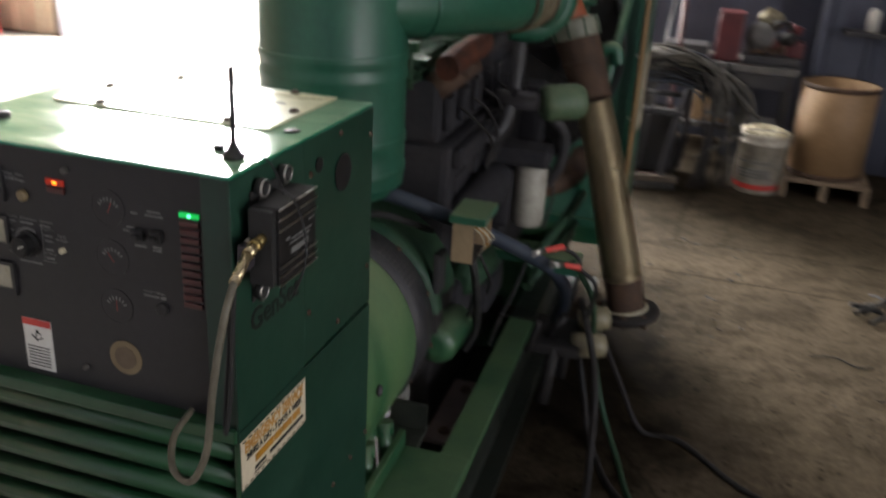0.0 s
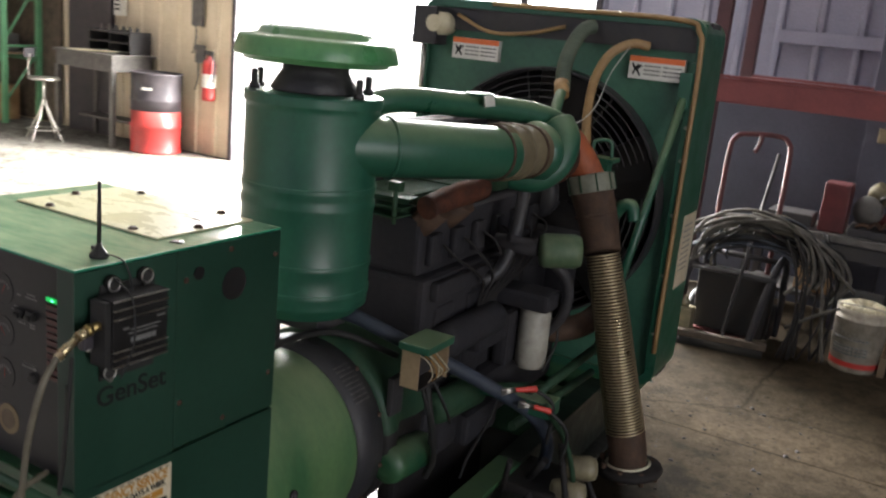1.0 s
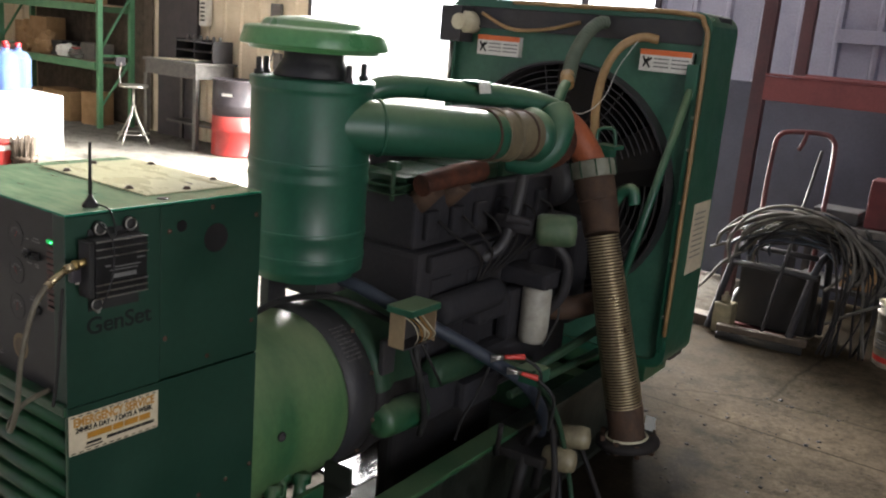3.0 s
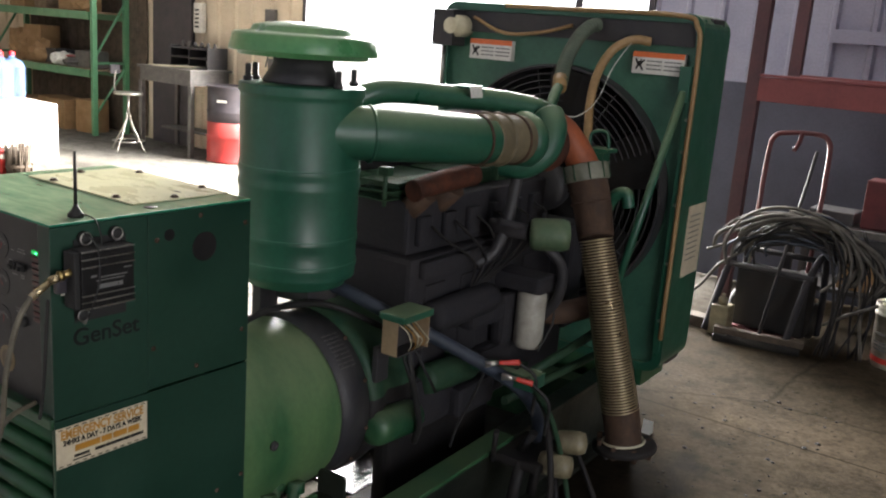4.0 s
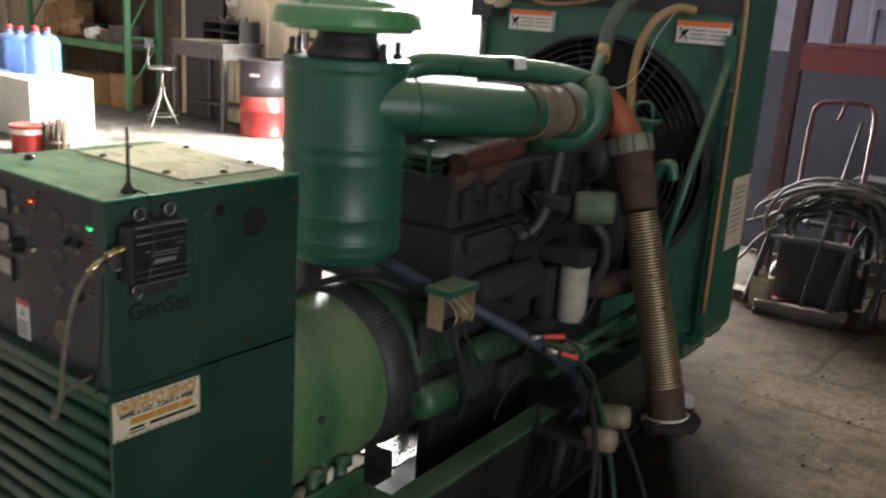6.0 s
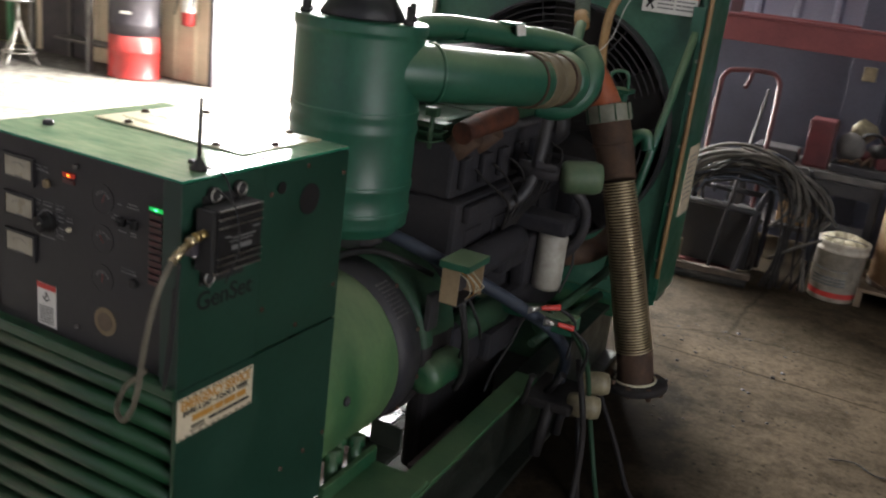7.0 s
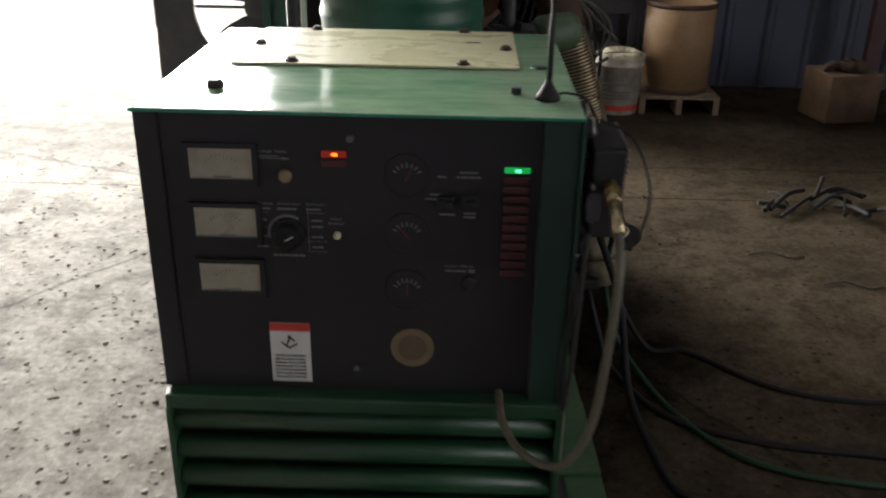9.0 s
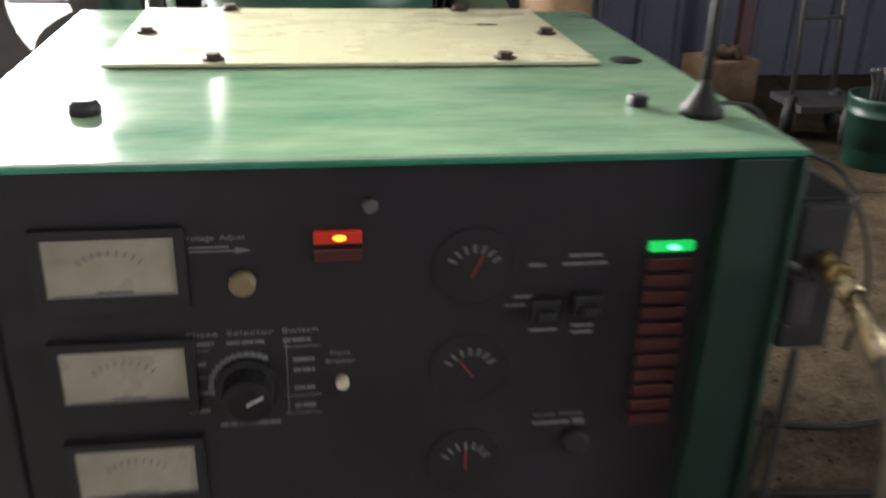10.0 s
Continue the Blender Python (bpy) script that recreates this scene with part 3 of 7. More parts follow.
# Far rail and both webs are coloured black to stand for shade.
for x0, x1 in ((-0.585, -0.505), (-1.330, -1.250)):
    bm = BM()
    bx(bm, x0, x1, 1.10, 2.66, 0.346, 0.362, 0.003)
    rail = part("skid_rail", bm, RAIL if x0 > -1 else GRIME_AND_SHADE, gen, "green channel skid rail, scuffed and oily")
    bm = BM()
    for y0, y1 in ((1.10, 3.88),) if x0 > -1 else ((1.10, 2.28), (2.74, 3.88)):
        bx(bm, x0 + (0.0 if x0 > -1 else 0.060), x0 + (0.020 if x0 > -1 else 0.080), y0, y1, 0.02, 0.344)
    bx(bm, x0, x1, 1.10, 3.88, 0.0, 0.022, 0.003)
    part("rail_web", bm, GRIME_AND_SHADE, rail, "web and lower flange painted black for their shade")
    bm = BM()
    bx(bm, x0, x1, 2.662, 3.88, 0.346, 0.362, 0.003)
    part("rail_end", bm, GRIME_AND_SHADE, rail, "dark end of the rail under the radiator")
for y in (1.18, 3.42, 3.75):
    bm = BM()
    bx(bm, -1.24, -0.61, y - 0.05, y + 0.05, 0.06, 0.32, 0.004)
    part("cross_member", bm, GREEN_OLD, gen)
bm = BM()
bx(bm, -1.22, -0.955, 2.36, 2.76, 0.085, 0.10, 0.003)
part("drip_tray", bm, OILY, gen, "black drip tray wet with oil")
bm = BM()
bx(bm, -0.745, -0.608, 2.90, 3.20, 0.085, 0.1045, 0.003)
part("oil_puddle_tray", bm, OILY, gen, "black tray wet with oil")
# Black plate added between the rails in place of shade on the floor.
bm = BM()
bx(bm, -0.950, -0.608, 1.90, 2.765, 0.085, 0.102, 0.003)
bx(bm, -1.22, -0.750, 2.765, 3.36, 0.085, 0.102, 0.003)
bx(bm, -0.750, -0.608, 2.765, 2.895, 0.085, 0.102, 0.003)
part("floor_dark_plate", bm, SCRAP_AND_SHADE, gen, "black plate added to keep the floor under the engine dark")
bm = BM()
bx(bm, -0.685, -0.507, 1.58, 1.84, 0.364, 0.376, 0.003)
bx(bm, -0.685, -0.668, 1.58, 1.84, 0.376, 0.42, 0.003)
part("end_plate", bm, RAIL, gen, "yellowed end plate on the rail")
bm = BM()
bx(bm, -0.735, -0.640, 1.842, 1.93, 0.364, 0.376, 0.003)
bx(bm, -0.735, -0.640, 1.915, 1.93, 0.376, 0.445, 0.003)
part("stop_bracket", bm, GRIME_AND_SHADE, gen, "black angle bracket at the alternator's foot")
bm = BM()
bx(bm, -0.710, -0.604, 2.13, 2.48, 0.19, 0.205, 0.003)
foot = part("mounting_foot", bm, FOOT, gen, "brown rusted steel mounting foot")
bolts(foot, [(-0.66, 2.18, 0.205), (-0.66, 2.42, 0.205)], (0, 0, 1), size=2.0, mesh=DARK_BOLT)
for k, (x, y) in enumerate(((-0.70, 1.66), (-0.715, 1.71), (-0.69, 1.76))):
    bm = BM()
    rod(bm, (x, y, 0.36), (x - 0.02, y + 0.03, 0.46 + 0.02 * (k % 2)), 0.018, 10)
    lathe(bm, [(0.028, 0.0), (0.028, 0.03)], (x - 0.02, y + 0.03, 0.43 + 0.02 * (k % 2)), (-0.15, 0.25, 1), 6)
    part("mount_stud", bm, GREEN_OLD, gen)

# alternator, engine and radiator stand on the skid as one group
PLACE = Matrix.Translation((-0.0025, 0.0731, 0.0502)) @ Matrix.Rotation(radians(1.77), 4, "Z") @ Matrix.Scale(0.947, 4)
alt = part("alternator", lathe(BM(), [(0.20, 1.12), (0.255, 1.16), (0.268, 1.22), (0.268, 1.98), (0.262, 2.005)], (XC, 0, 0.568), (0, 1, 0), 56), BARREL, gen, "faded green alternator barrel with streaked paint")
bm = BM()
lathe(bm, [(0.255, 1.995), (0.274, 2.0), (0.274, 2.115), (0.26, 2.12)], (XC, 0, 0.568), (0, 1, 0), 56)
part("vent_band", bm, BLACK, alt, "black slotted cooling band")
for k in range(9):
    a = radians(34 + 3.0 * k)
    bm = BM()
    c = Vector((XC + 0.2745 * math.cos(a), 2.058, 0.568 + 0.2745 * math.sin(a)))
    for y in (-0.024, 0.0, 0.024):
        bx(bm, c.x - 0.001, c.x + 0.001, c.y + y - 0.009, c.y + y + 0.009, c.z - 0.0022, c.z + 0.0022, 0, Matrix.Rotation(-a, 4, "Y"))
    part("vent_slot", bm, TABLE_GREY, alt)
bolts(alt, [(XC + 0.277 * math.cos(radians(a)), 2.105, 0.568 + 0.277 * math.sin(radians(a))) for a in (-38, -10, 22, 52)], (1, 0, 0.2), size=0.9, mesh=DARK_BOLT)
bm = BM()
lathe(bm, [(0.014, 0), (0.014, 0.006), (0.008, 0.006), (0.008, 0.001)], (XC + 0.268, 1.709, 0.598), (1, 0, 0), 16)
part("lifting_hole", bm, BLACK, alt)
bm = BM()
lathe(bm, [(0.27, 2.12), (0.285, 2.125), (0.285, 2.17), (0.25, 2.24), (0.265, 2.30), (0.265, 2.36)], (XC, 0, 0.568), (0, 1, 0), 48)
# Lower half split off in black: oil together with the underside's shade.
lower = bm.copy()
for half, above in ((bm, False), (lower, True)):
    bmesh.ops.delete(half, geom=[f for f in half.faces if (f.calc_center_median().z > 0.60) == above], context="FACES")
bell = part("bell_housing", bm, DIM_GREEN, gen, "green cast bell housing, oily dirt and shade in its colour")
part("bell_underside", lower, SCRAP_AND_SHADE, bell, "underside black with oil and painted shade")
# Black blocks added to fill the gap with darkness below the bell.
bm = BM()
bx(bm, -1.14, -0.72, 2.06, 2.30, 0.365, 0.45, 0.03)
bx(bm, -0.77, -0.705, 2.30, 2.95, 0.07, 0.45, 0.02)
part("flywheel_sump", bm, SCRAP_AND_SHADE, gen, "black housing added under the flywheel to keep the gap dark")

# engine
block = BM()
bx(block, -1.16, -0.70, 2.36, 3.36, 0.42, 1.00, 0.02)
eng = part("engine_block", block, IRON, gen, "black sooty cast-iron engine block")
for k in range(4):
    bm = BM()
    bx(bm, -0.705, -0.692, 2.44 + 0.22 * k, 2.56 + 0.22 * k, 0.52, 0.90, 0.006)
    part("side_cover", bm, IRON, eng)
bm = BM()
bx(bm, -0.70, -0.67, 2.40, 3.30, 0.93, 0.99, 0.01)
part("deck_flange", bm, IRON, eng)
bm = BM()
bx(bm, -1.17, -0.64, 2.34, 3.40, 0.41, 0.60, 0.03)
bx(bm, -0.66, -0.60, 2.56, 2.80, 0.41, 0.52, 0.02)
bx(bm, -0.68, -0.62, 2.86, 3.30, 0.60, 0.80, 0.02)
part("crankcase", bm, IRON, eng)
bm = BM()
bx(bm, -1.13, -0.74, 2.38, 3.32, 1.00, 1.18, 0.015)
part("cylinder_head", bm, IRON, eng)
for k in range(6):
    bm = BM()
    bx(bm, -0.739, -0.715, 2.42 + 0.15 * k, 2.49 + 0.15 * k, 1.03, 1.13, 0.008)
    part("head_port", bm, IRON, eng)
for k in range(3):
    bm = BM()
    bx(bm, -1.06, -0.80, 2.40 + 0.31 * k, 2.68 + 0.31 * k, 1.18, 1.245, 0.02)
    part("rocker_cover", bm, DIM_GREEN, eng)
# Hidden block added on the far side to shade the engine's top.
bm = BM()
bx(bm, -1.14, -0.99, 2.42, 3.30, 1.17, 1.42, 0.03)
part("unseen_shade_block", bm, IRON, eng)
bm = BM()
bx(bm, -1.10, -0.78, 2.80, 3.30, 0.29, 0.42, 0.03)
part("oil_pan", bm, BLACK, eng)
bm = BM()
tube(bm, [(-0.72, 2.37, 1.222), (-0.71, 2.48, 1.240), (-0.70, 2.60, 1.250), (-0.71, 2.70, 1.250)], (0.036, 0.040), 16)
manifold = part("exhaust_manifold", bm, RUST, eng, "rust-red exhaust manifold")
for k in range(2):
    bm = BM()
    rod(bm, (-0.70, 2.42 + 0.16 * k, 1.22), (-0.80, 2.42 + 0.16 * k, 1.12), 0.04, 12)
    part("exhaust_runner", bm, RUST_DARK, eng)
bm = BM()
for k in range(3):
    bx(bm, -0.94 + 0.01 * k, -0.80 + 0.012 * k, 2.33 + 0.01 * k, 2.42, 1.178 + 0.028 * k, 1.184 + 0.028 * k, 0.002, Matrix.Rotation(radians(4 * k - 3), 4, "Z"))
rod(bm, (-0.815, 2.345, 1.16), (-0.815, 2.345, 1.285), 0.008, 8)
bx(bm, -0.835, -0.795, 2.33, 2.36, 1.262, 1.29, 0.003)
part("lifting_bracket", bm, DIM_GREEN, eng, "stack of thin grimy brackets")
for k in range(6):
    y = 2.46 + 0.14 * k
    bm = BM()
    tube(bm, [(-0.70, y, 1.10), (-0.655, y + 0.02, 1.06), (-0.645, y * 0.55 + 1.30, 0.96), (-0.665, 2.68 + 0.022 * k, 0.86), (-0.67, 2.70 + 0.022 * k, 0.78)], 0.005, 7)
    part("fuel_line", bm, SCRAP_AND_SHADE, eng)
bm = BM()
lathe(bm, [(0.02, 0), (0.05, 0.006), (0.055, 0.03), (0.055, 0.34), (0.05, 0.365), (0.02, 0.37)], (-0.655, 2.42, 0.80), (0.02, 1, 0.02), 22)
part("oil_cooler", bm, IRON, eng)
bm = BM()
bx(bm, -0.70, -0.63, 2.66, 2.90, 0.70, 0.80, 0.02)
part("injection_pump", bm, IRON, eng)
# turbocharger
bm = BM()
lathe(bm, [(0.045, 0), (0.085, 0.01), (0.098, 0.04), (0.085, 0.075), (0.05, 0.085)], (-0.575, 2.74, 1.385), (0.25, 0.95, 0), 32)
tube(bm, [(-0.64, 2.76, 1.285), (-0.56, 2.79, 1.290), (-0.505, 2.83, 1.345), (-0.505, 2.87, 1.42), (-0.545, 2.90, 1.465)], (0.034, 0.056), 16)
turbo = part("turbocharger", bm, GREEN, gen, "green turbocharger compressor housing")
bm = BM()
lathe(bm, [(0.05, 0), (0.09, 0.01), (0.10, 0.05), (0.085, 0.09), (0.045, 0.10)], (-0.585, 2.90, 1.36), (0.25, 0.95, 0), 28)
turbine = part("turbine_housing", bm, RUST, turbo, "rusted turbine housing")
bm = BM()
lathe(bm, [(0.045, 0), (0.078, 0.002), (0.078, 0.014), (0.045, 0.016)], (-0.622, 2.962, 1.427), (0.30, 0.92, 0.12), 24)
part("outlet_flange", bm, ORANGE, turbine, "orange-rusted outlet flange")
# intake tube
bm = BM()
tube(bm, [(-0.86, 1.99, 1.42), (-0.72, 2.17, 1.415), (-0.62, 2.38, 1.405), (-0.575, 2.56, 1.395)], (0.080, 0.079), 24)
pipe = part("intake_pipe", bm, GREEN, gen, "glossy green intake pipe")
bm = BM()
tube(bm, [(-0.592, 2.50, 1.398), (-0.575, 2.60, 1.395), (-0.57, 2.68, 1.392), (-0.565, 2.75, 1.388)], 0.0815, 24)
torus(bm, (-0.584, 2.555, 1.3965), (0.15, 1, 0), 0.0815, 0.008, 32, 8)
torus(bm, (-0.574, 2.62, 1.394), (0.15, 1, 0), 0.0815, 0.008, 32, 8)
part("rubber_elbow", bm, DUSTY_RUBBER, pipe, "dusty brown rubber coupling")
for c, ax in (((-0.588, 2.505, 1.398), (0.2, 1, 0)), ((-0.567, 2.70, 1.391), (0.1, 1, 0)), ((-0.735, 2.15, 1.415), (0.55, 0.8, 0))):
    bm = BM()
    torus(bm, c, ax, 0.082, 0.005, 36, 6)
    part("hose_clamp", bm, RUST_DARK if c[1] > 2.3 else GREEN, pipe)
# charge air pipe
bm = BM()
tube(bm, [(-0.915, 2.26, 1.36), (-0.908, 2.28, 1.47), (-0.86, 2.36, 1.524), (-0.74, 2.63, 1.514), (-0.63, 2.84, 1.498), (-0.55, 2.95, 1.455), (-0.52, 2.90, 1.37)], 0.038, 18)
charge = part("charge_air_pipe", bm, GREEN, gen, "green charge air pipe with a white tag")
bm = BM()
bx(bm, -0.755, -0.69, 2.60, 2.69, 1.547, 1.556, 0.002)
bx(bm, -0.70, -0.682, 2.63, 2.69, 1.515, 1.545, 0.002)
part("pipe_bracket", bm, GREEN, charge)
bm = BM()
bx(bm, -0.681, -0.677, 2.600, 2.668, 1.518, 1.553, 0.001, Matrix.Rotation(radians(-12), 4, "Y"))
part("tag", bm, WHITE, charge, "small white tag")
# exhaust elbow and flexible hose
bm = BM()
tube(bm, [(-0.625, 2.95, 1.425), (-0.605, 3.01, 1.435), (-0.570, 3.085, 1.395), (-0.532, 3.14, 1.32), (-0.508, 3.166, 1.262)], (0.050, 0.060), 20)
exhaust = part("exhaust_elbow", bm, ORANGE, gen, "orange-primed rusty exhaust elbow")
bm = BM()
AX = Vector((-0.225, 3.10, 0.397)) - Vector((-0.505, 3.165, 1.25))
lathe(bm, [(0.062, -0.004), (0.082, 0.0), (0.084, 0.004), (0.084, 0.058), (0.082, 0.062), (0.070, 0.063)], (-0.507, 3.166, 1.278), AX, 28)
part("band_clamp", bm, ZINC, exhaust, "pale zinc band clamp with riveted straps")
for k in range(9):
    a = 2 * math.pi * k / 9
    u, v, w = basis(AX)
    c = Vector((-0.507, 3.166, 1.278)) + w * 0.029 + (u * math.cos(a) + v * math.sin(a)) * 0.085
    bm = BM()
    rod(bm, c - w * 0.031, c + w * 0.031, 0.0035, 6)
    part("clamp_strap", bm, DIM_GREEN, exhaust)
bm = BM()
tube(bm, [(-0.495, 3.163, 1.235), (-0.45, 3.14, 1.14), (-0.400, 3.10, 1.022)], (0.078, 0.066), 24)
torus(bm, (-0.455, 3.14, 1.145), AX, 0.071, 0.006, 28, 6)
part("exhaust_pipe", bm, RUST_DARK, exhaust, "dark rusted exhaust pipe")
# Dark core tube paints the shade in the grooves between the ribs.
bm = BM()
tube(bm, [(-0.400, 3.10, 1.022), (-0.343, 3.088, 0.85), (-0.281, 3.09, 0.62), (-0.222, 3.10, 0.392)], (0.0525, 0.0605), 24, 10)
hose = part("flexible_hose", bm, RUST_DARK, exhaust, "bright corrugated stainless exhaust hose, groove shade in a dark core")
line = smooth_path([(-0.400, 3.10, 1.022), (-0.343, 3.088, 0.85), (-0.281, 3.09, 0.62), (-0.222, 3.10, 0.392)], 24)
span = [0.0]
for a, b in zip(line, line[1:]):
    span.append(span[-1] + (b - a).length)
for k in range(58):
    want = span[-1] * (k + 0.5) / 58
    i = max(j for j in range(len(line) - 1) if span[j] <= want)
    d = (line[i + 1] - line[i]).normalized()
    c = line[i] + d * (want - span[i])
    bm = BM()
    torus(bm, c, d, 0.0595 + 0.008 * k / 57, 0.0034, 26, 6)
    part("hose_rib", bm, BRASS, exhaust)
bm = BM()
tube(bm, [(-0.226, 3.10, 0.41), (-0.205, 3.10, 0.33), (-0.195, 3.10, 0.275)], 0.069, 24)
part("pipe_end", bm, RUST_DARK, exhaust)
bm = BM()
torus(bm, (-0.195, 3.10, 0.277), (0.15, 0, -1), 0.077, 0.005, 36, 6)
part("gasket_ring", bm, CREAM, exhaust, "yellowed gasket ring")
bm = BM()
lathe(bm, [(0.060, 0.0), (0.118, 0.002), (0.122, 0.012), (0.118, 0.026), (0.060, 0.028)], (-0.188, 3.10, 0.245), (-0.12, 0, 1), 28)
part("pipe_flange", bm, SCRAP_AND_SHADE, exhaust, "bolted flange black with oily dirt")
for k in range(8):
    a = 2 * math.pi * k / 8
    bm = BM()
    lathe(bm, [(0.011, 0), (0.011, 0.045)], (-0.188 + 0.098 * math.cos(a), 3.10 + 0.098 * math.sin(a), 0.236), (-0.12, 0, 1), 6)
    part("flange_bolt", bm, RUST_DARK, exhaust)

# air cleaner
AC = Vector((-0.916, 2.053, 0.0))
prof = [(0.12, 0.945), (0.15, 0.95), (0.152, 0.962), (0.178, 0.978), (0.179, 0.990)]
for z in (1.018, 1.095, 1.255, 1.300):
    prof += [(0.179, z - 0.016), (0.1825, z - 0.005), (0.1825, z + 0.005), (0.179, z + 0.016)]
prof += [(0.179, 1.50), (0.1795, 1.512), (0.184, 1.516), (0.1845, 1.519), (0.1845, 1.540), (0.183, 1.543), (0.180, 1.5445), (0.10, 1.547)]
air = part("air_cleaner", lathe(BM(), prof, AC, seg=56), CANISTER, gen, "tall green air cleaner canister with pressed ribs")
for z in (1.027, 1.104, 1.31):
    bm = BM()
    torus(bm, AC + Vector((0, 0, z)), (0, 0, 1), 0.1805, 0.0022, 56, 6)
    part("rib_seam", bm, LIGHTENED_GREEN, air, "worn bright seam")
bm = BM()
lathe(bm, [(0.115, 1.546), (0.118, 1.552), (0.098, 1.585), (0.088, 1.60), (0.088, 1.64)], AC, seg=40)
part("cap_neck", bm, BLACK, air, "dark neck under the cap")
bm = BM()
lathe(bm, [(0.09, 1.634), (0.186, 1.622), (0.190, 1.623), (0.192, 1.637), (0.194, 1.638), (0.212, 1.633), (0.215, 1.635), (0.216, 1.640), (0.206, 1.678), (0.203, 1.683), (0.196, 1.686), (0.158, 1.690), (0.155, 1.692), (0.148, 1.704), (0.144, 1.707), (0.112, 1.715), (0.05, 1.720), (0.004, 1.721)], AC, seg=56)
part("rain_cap", bm, LIT_CAP_GREEN, air, "green mushroom rain cap")
for a in (196, 222, 352, 60, 130):
    bm = BM()
    c = AC + Vector((0.158 * math.cos(radians(a)), 0.158 * math.sin(radians(a)), 1.545))
    lathe(bm, [(0.014, 0), (0.014, 0.012), (0.009, 0.014), (0.009, 0.045), (0.006, 0.05)], c, seg=10)
    part("cover_stud", bm, BLACK, air)
bm = BM()
bx(bm, -1.00, -0.85, 2.04, 2.18, 0.88, 0.946, 0.005)
bx(bm, -1.02, -0.985, 1.97, 2.05, 0.80, 0.946, 0.004)
part("canister_bracket", bm, BLACK, air)
bm = BM()
rod(bm, (-1.185, 2.39, 0.60), (-1.185, 2.39, 1.46), 0.008, 10)
part("side_conduit", bm, WHITE_PAINT, air, "pale upright conduit beside the canister")
bm = BM()
rod(bm, (-1.218, 2.42, 0.60), (-1.218, 2.42, 1.44), 0.016, 10)
part("side_pipe", bm, BLACK, air)

# fuel filter, pump and small engine parts
bm = BM()
lathe(bm, [(0.03, 0.590), (0.050, 0.597), (0.056, 0.612), (0.056, 0.80), (0.05, 0.812), (0.03, 0.815)], (-0.565, 2.955, 0), seg=28)
filt = part("fuel_filter", bm, DIRTY_WHITE, gen, "white spin-on fuel filter")
bm = BM()
bx(bm, -0.70, -0.50, 2.89, 3.02, 0.815, 0.88, 0.015)
part("filter_head", bm, IRON, filt)
bm = BM()
lathe(bm, [(0.02, 0), (0.05, 0.005), (0.058, 0.02), (0.058, 0.12), (0.05, 0.14), (0.02, 0.145)], (-0.53, 2.82, 1.055), (0.85, 0.5, 0.05), 22)
pump = part("water_pump", bm, PUMP, gen, "dusty mottled green pump housing")
bm = BM()
rod(bm, (-0.68, 2.80, 1.06), (-0.535, 2.825, 1.06), 0.030, 14)
rod(bm, (-0.55, 2.80, 1.08), (-0.60, 2.72, 1.10), 0.014, 10)
part("pump_neck", bm, IRON, pump, "sooty neck of the pump")
bm = BM()
tube(bm, [(-0.62, 2.86, 1.26), (-0.62, 2.82, 1.10), (-0.64, 2.78, 0.98), (-0.68, 2.72, 0.93)], 0.022, 12)
tube(bm, [(-0.52, 2.93, 1.00), (-0.47, 2.98, 0.92), (-0.48, 3.0, 0.80), (-0.55, 3.02, 0.70)], 0.02, 12)
part("oil_line", bm, BLACK, eng)
bm = BM()
tube(bm, [(-0.66, 3.05, 0.70), (-0.54, 3.10, 0.70), (-0.46, 3.2, 0.72), (-0.45, 3.4, 0.74)], 0.045, 16)
part("coolant_pipe", bm, RUST_DARK, eng)
for c, d, r, l in (((-0.640, 2.115, 0.510), (0, 1, -0.08), 0.056, 0.23), ((-0.65, 2.39, 0.590), (0.1, 1, 0), 0.052, 0.27)):
    bm = BM()
    lathe(bm, [(r * 0.4, 0), (r * 0.9, 0.01), (r, 0.03), (r, l - 0.03), (r * 0.8, l), (r * 0.35, l + 0.01)], c, d, 26)
    part("starter_motor", bm, GREEN_OLD if c[2] < 0.55 else DIM_GREEN, eng, "green oily starter motor")
bm = BM()
bx(bm, -0.41, -0.325, 2.56, 2.65, 0.592, 0.642, 0.006)
bx(bm, -0.70, -0.41, 2.59, 2.63, 0.60, 0.63, 0.004)
part("terminal_block", bm, GREEN, gen, "small green terminal box")
for a, b, r in (((-0.60, 2.65, 0.60), (-0.56, 2.95, 0.52), 0.014), ((-0.52, 2.78, 0.50), (-0.42, 3.30, 0.62), 0.018), ((-0.50, 2.70, 0.47), (-0.44, 3.30, 0.50), 0.016)):
    bm = BM()
    rod(bm, a, b, r, 10)
    part("linkage_rod", bm, DIM_GREEN, eng)

# junction box on the engine side
bm = BM()
bx(bm, -0.605, -0.548, 2.10, 2.104, 0.778, 0.885, 0.001)
jbox = part("junction_box", bm, JBOX, gen, "opened junction box with tan sides and loose wires")
bm = BM()
bx(bm, -0.605, -0.535, 2.240, 2.245, 0.778, 0.885, 0.001)
part("side_plate", bm, JBOX, jbox)
# Inner faces coloured black to hold the shadow inside the open box.
bm = BM()
bx(bm, -0.606, -0.600, 2.105, 2.239, 0.778, 0.885)
bx(bm, -0.599, -0.545, 2.105, 2.239, 0.774, 0.780)
bx(bm, -0.599, -0.570, 2.13, 2.21, 0.80, 0.86, 0.004)
part("box_back", bm, BLACK, jbox, "inside of the box painted black for its shadow")
bm = BM()
bx(bm, -0.614, -0.518, 2.092, 2.240, 0.886, 0.908, 0.004)
part("box_cover", bm, GREEN, jbox, "green cover plate")
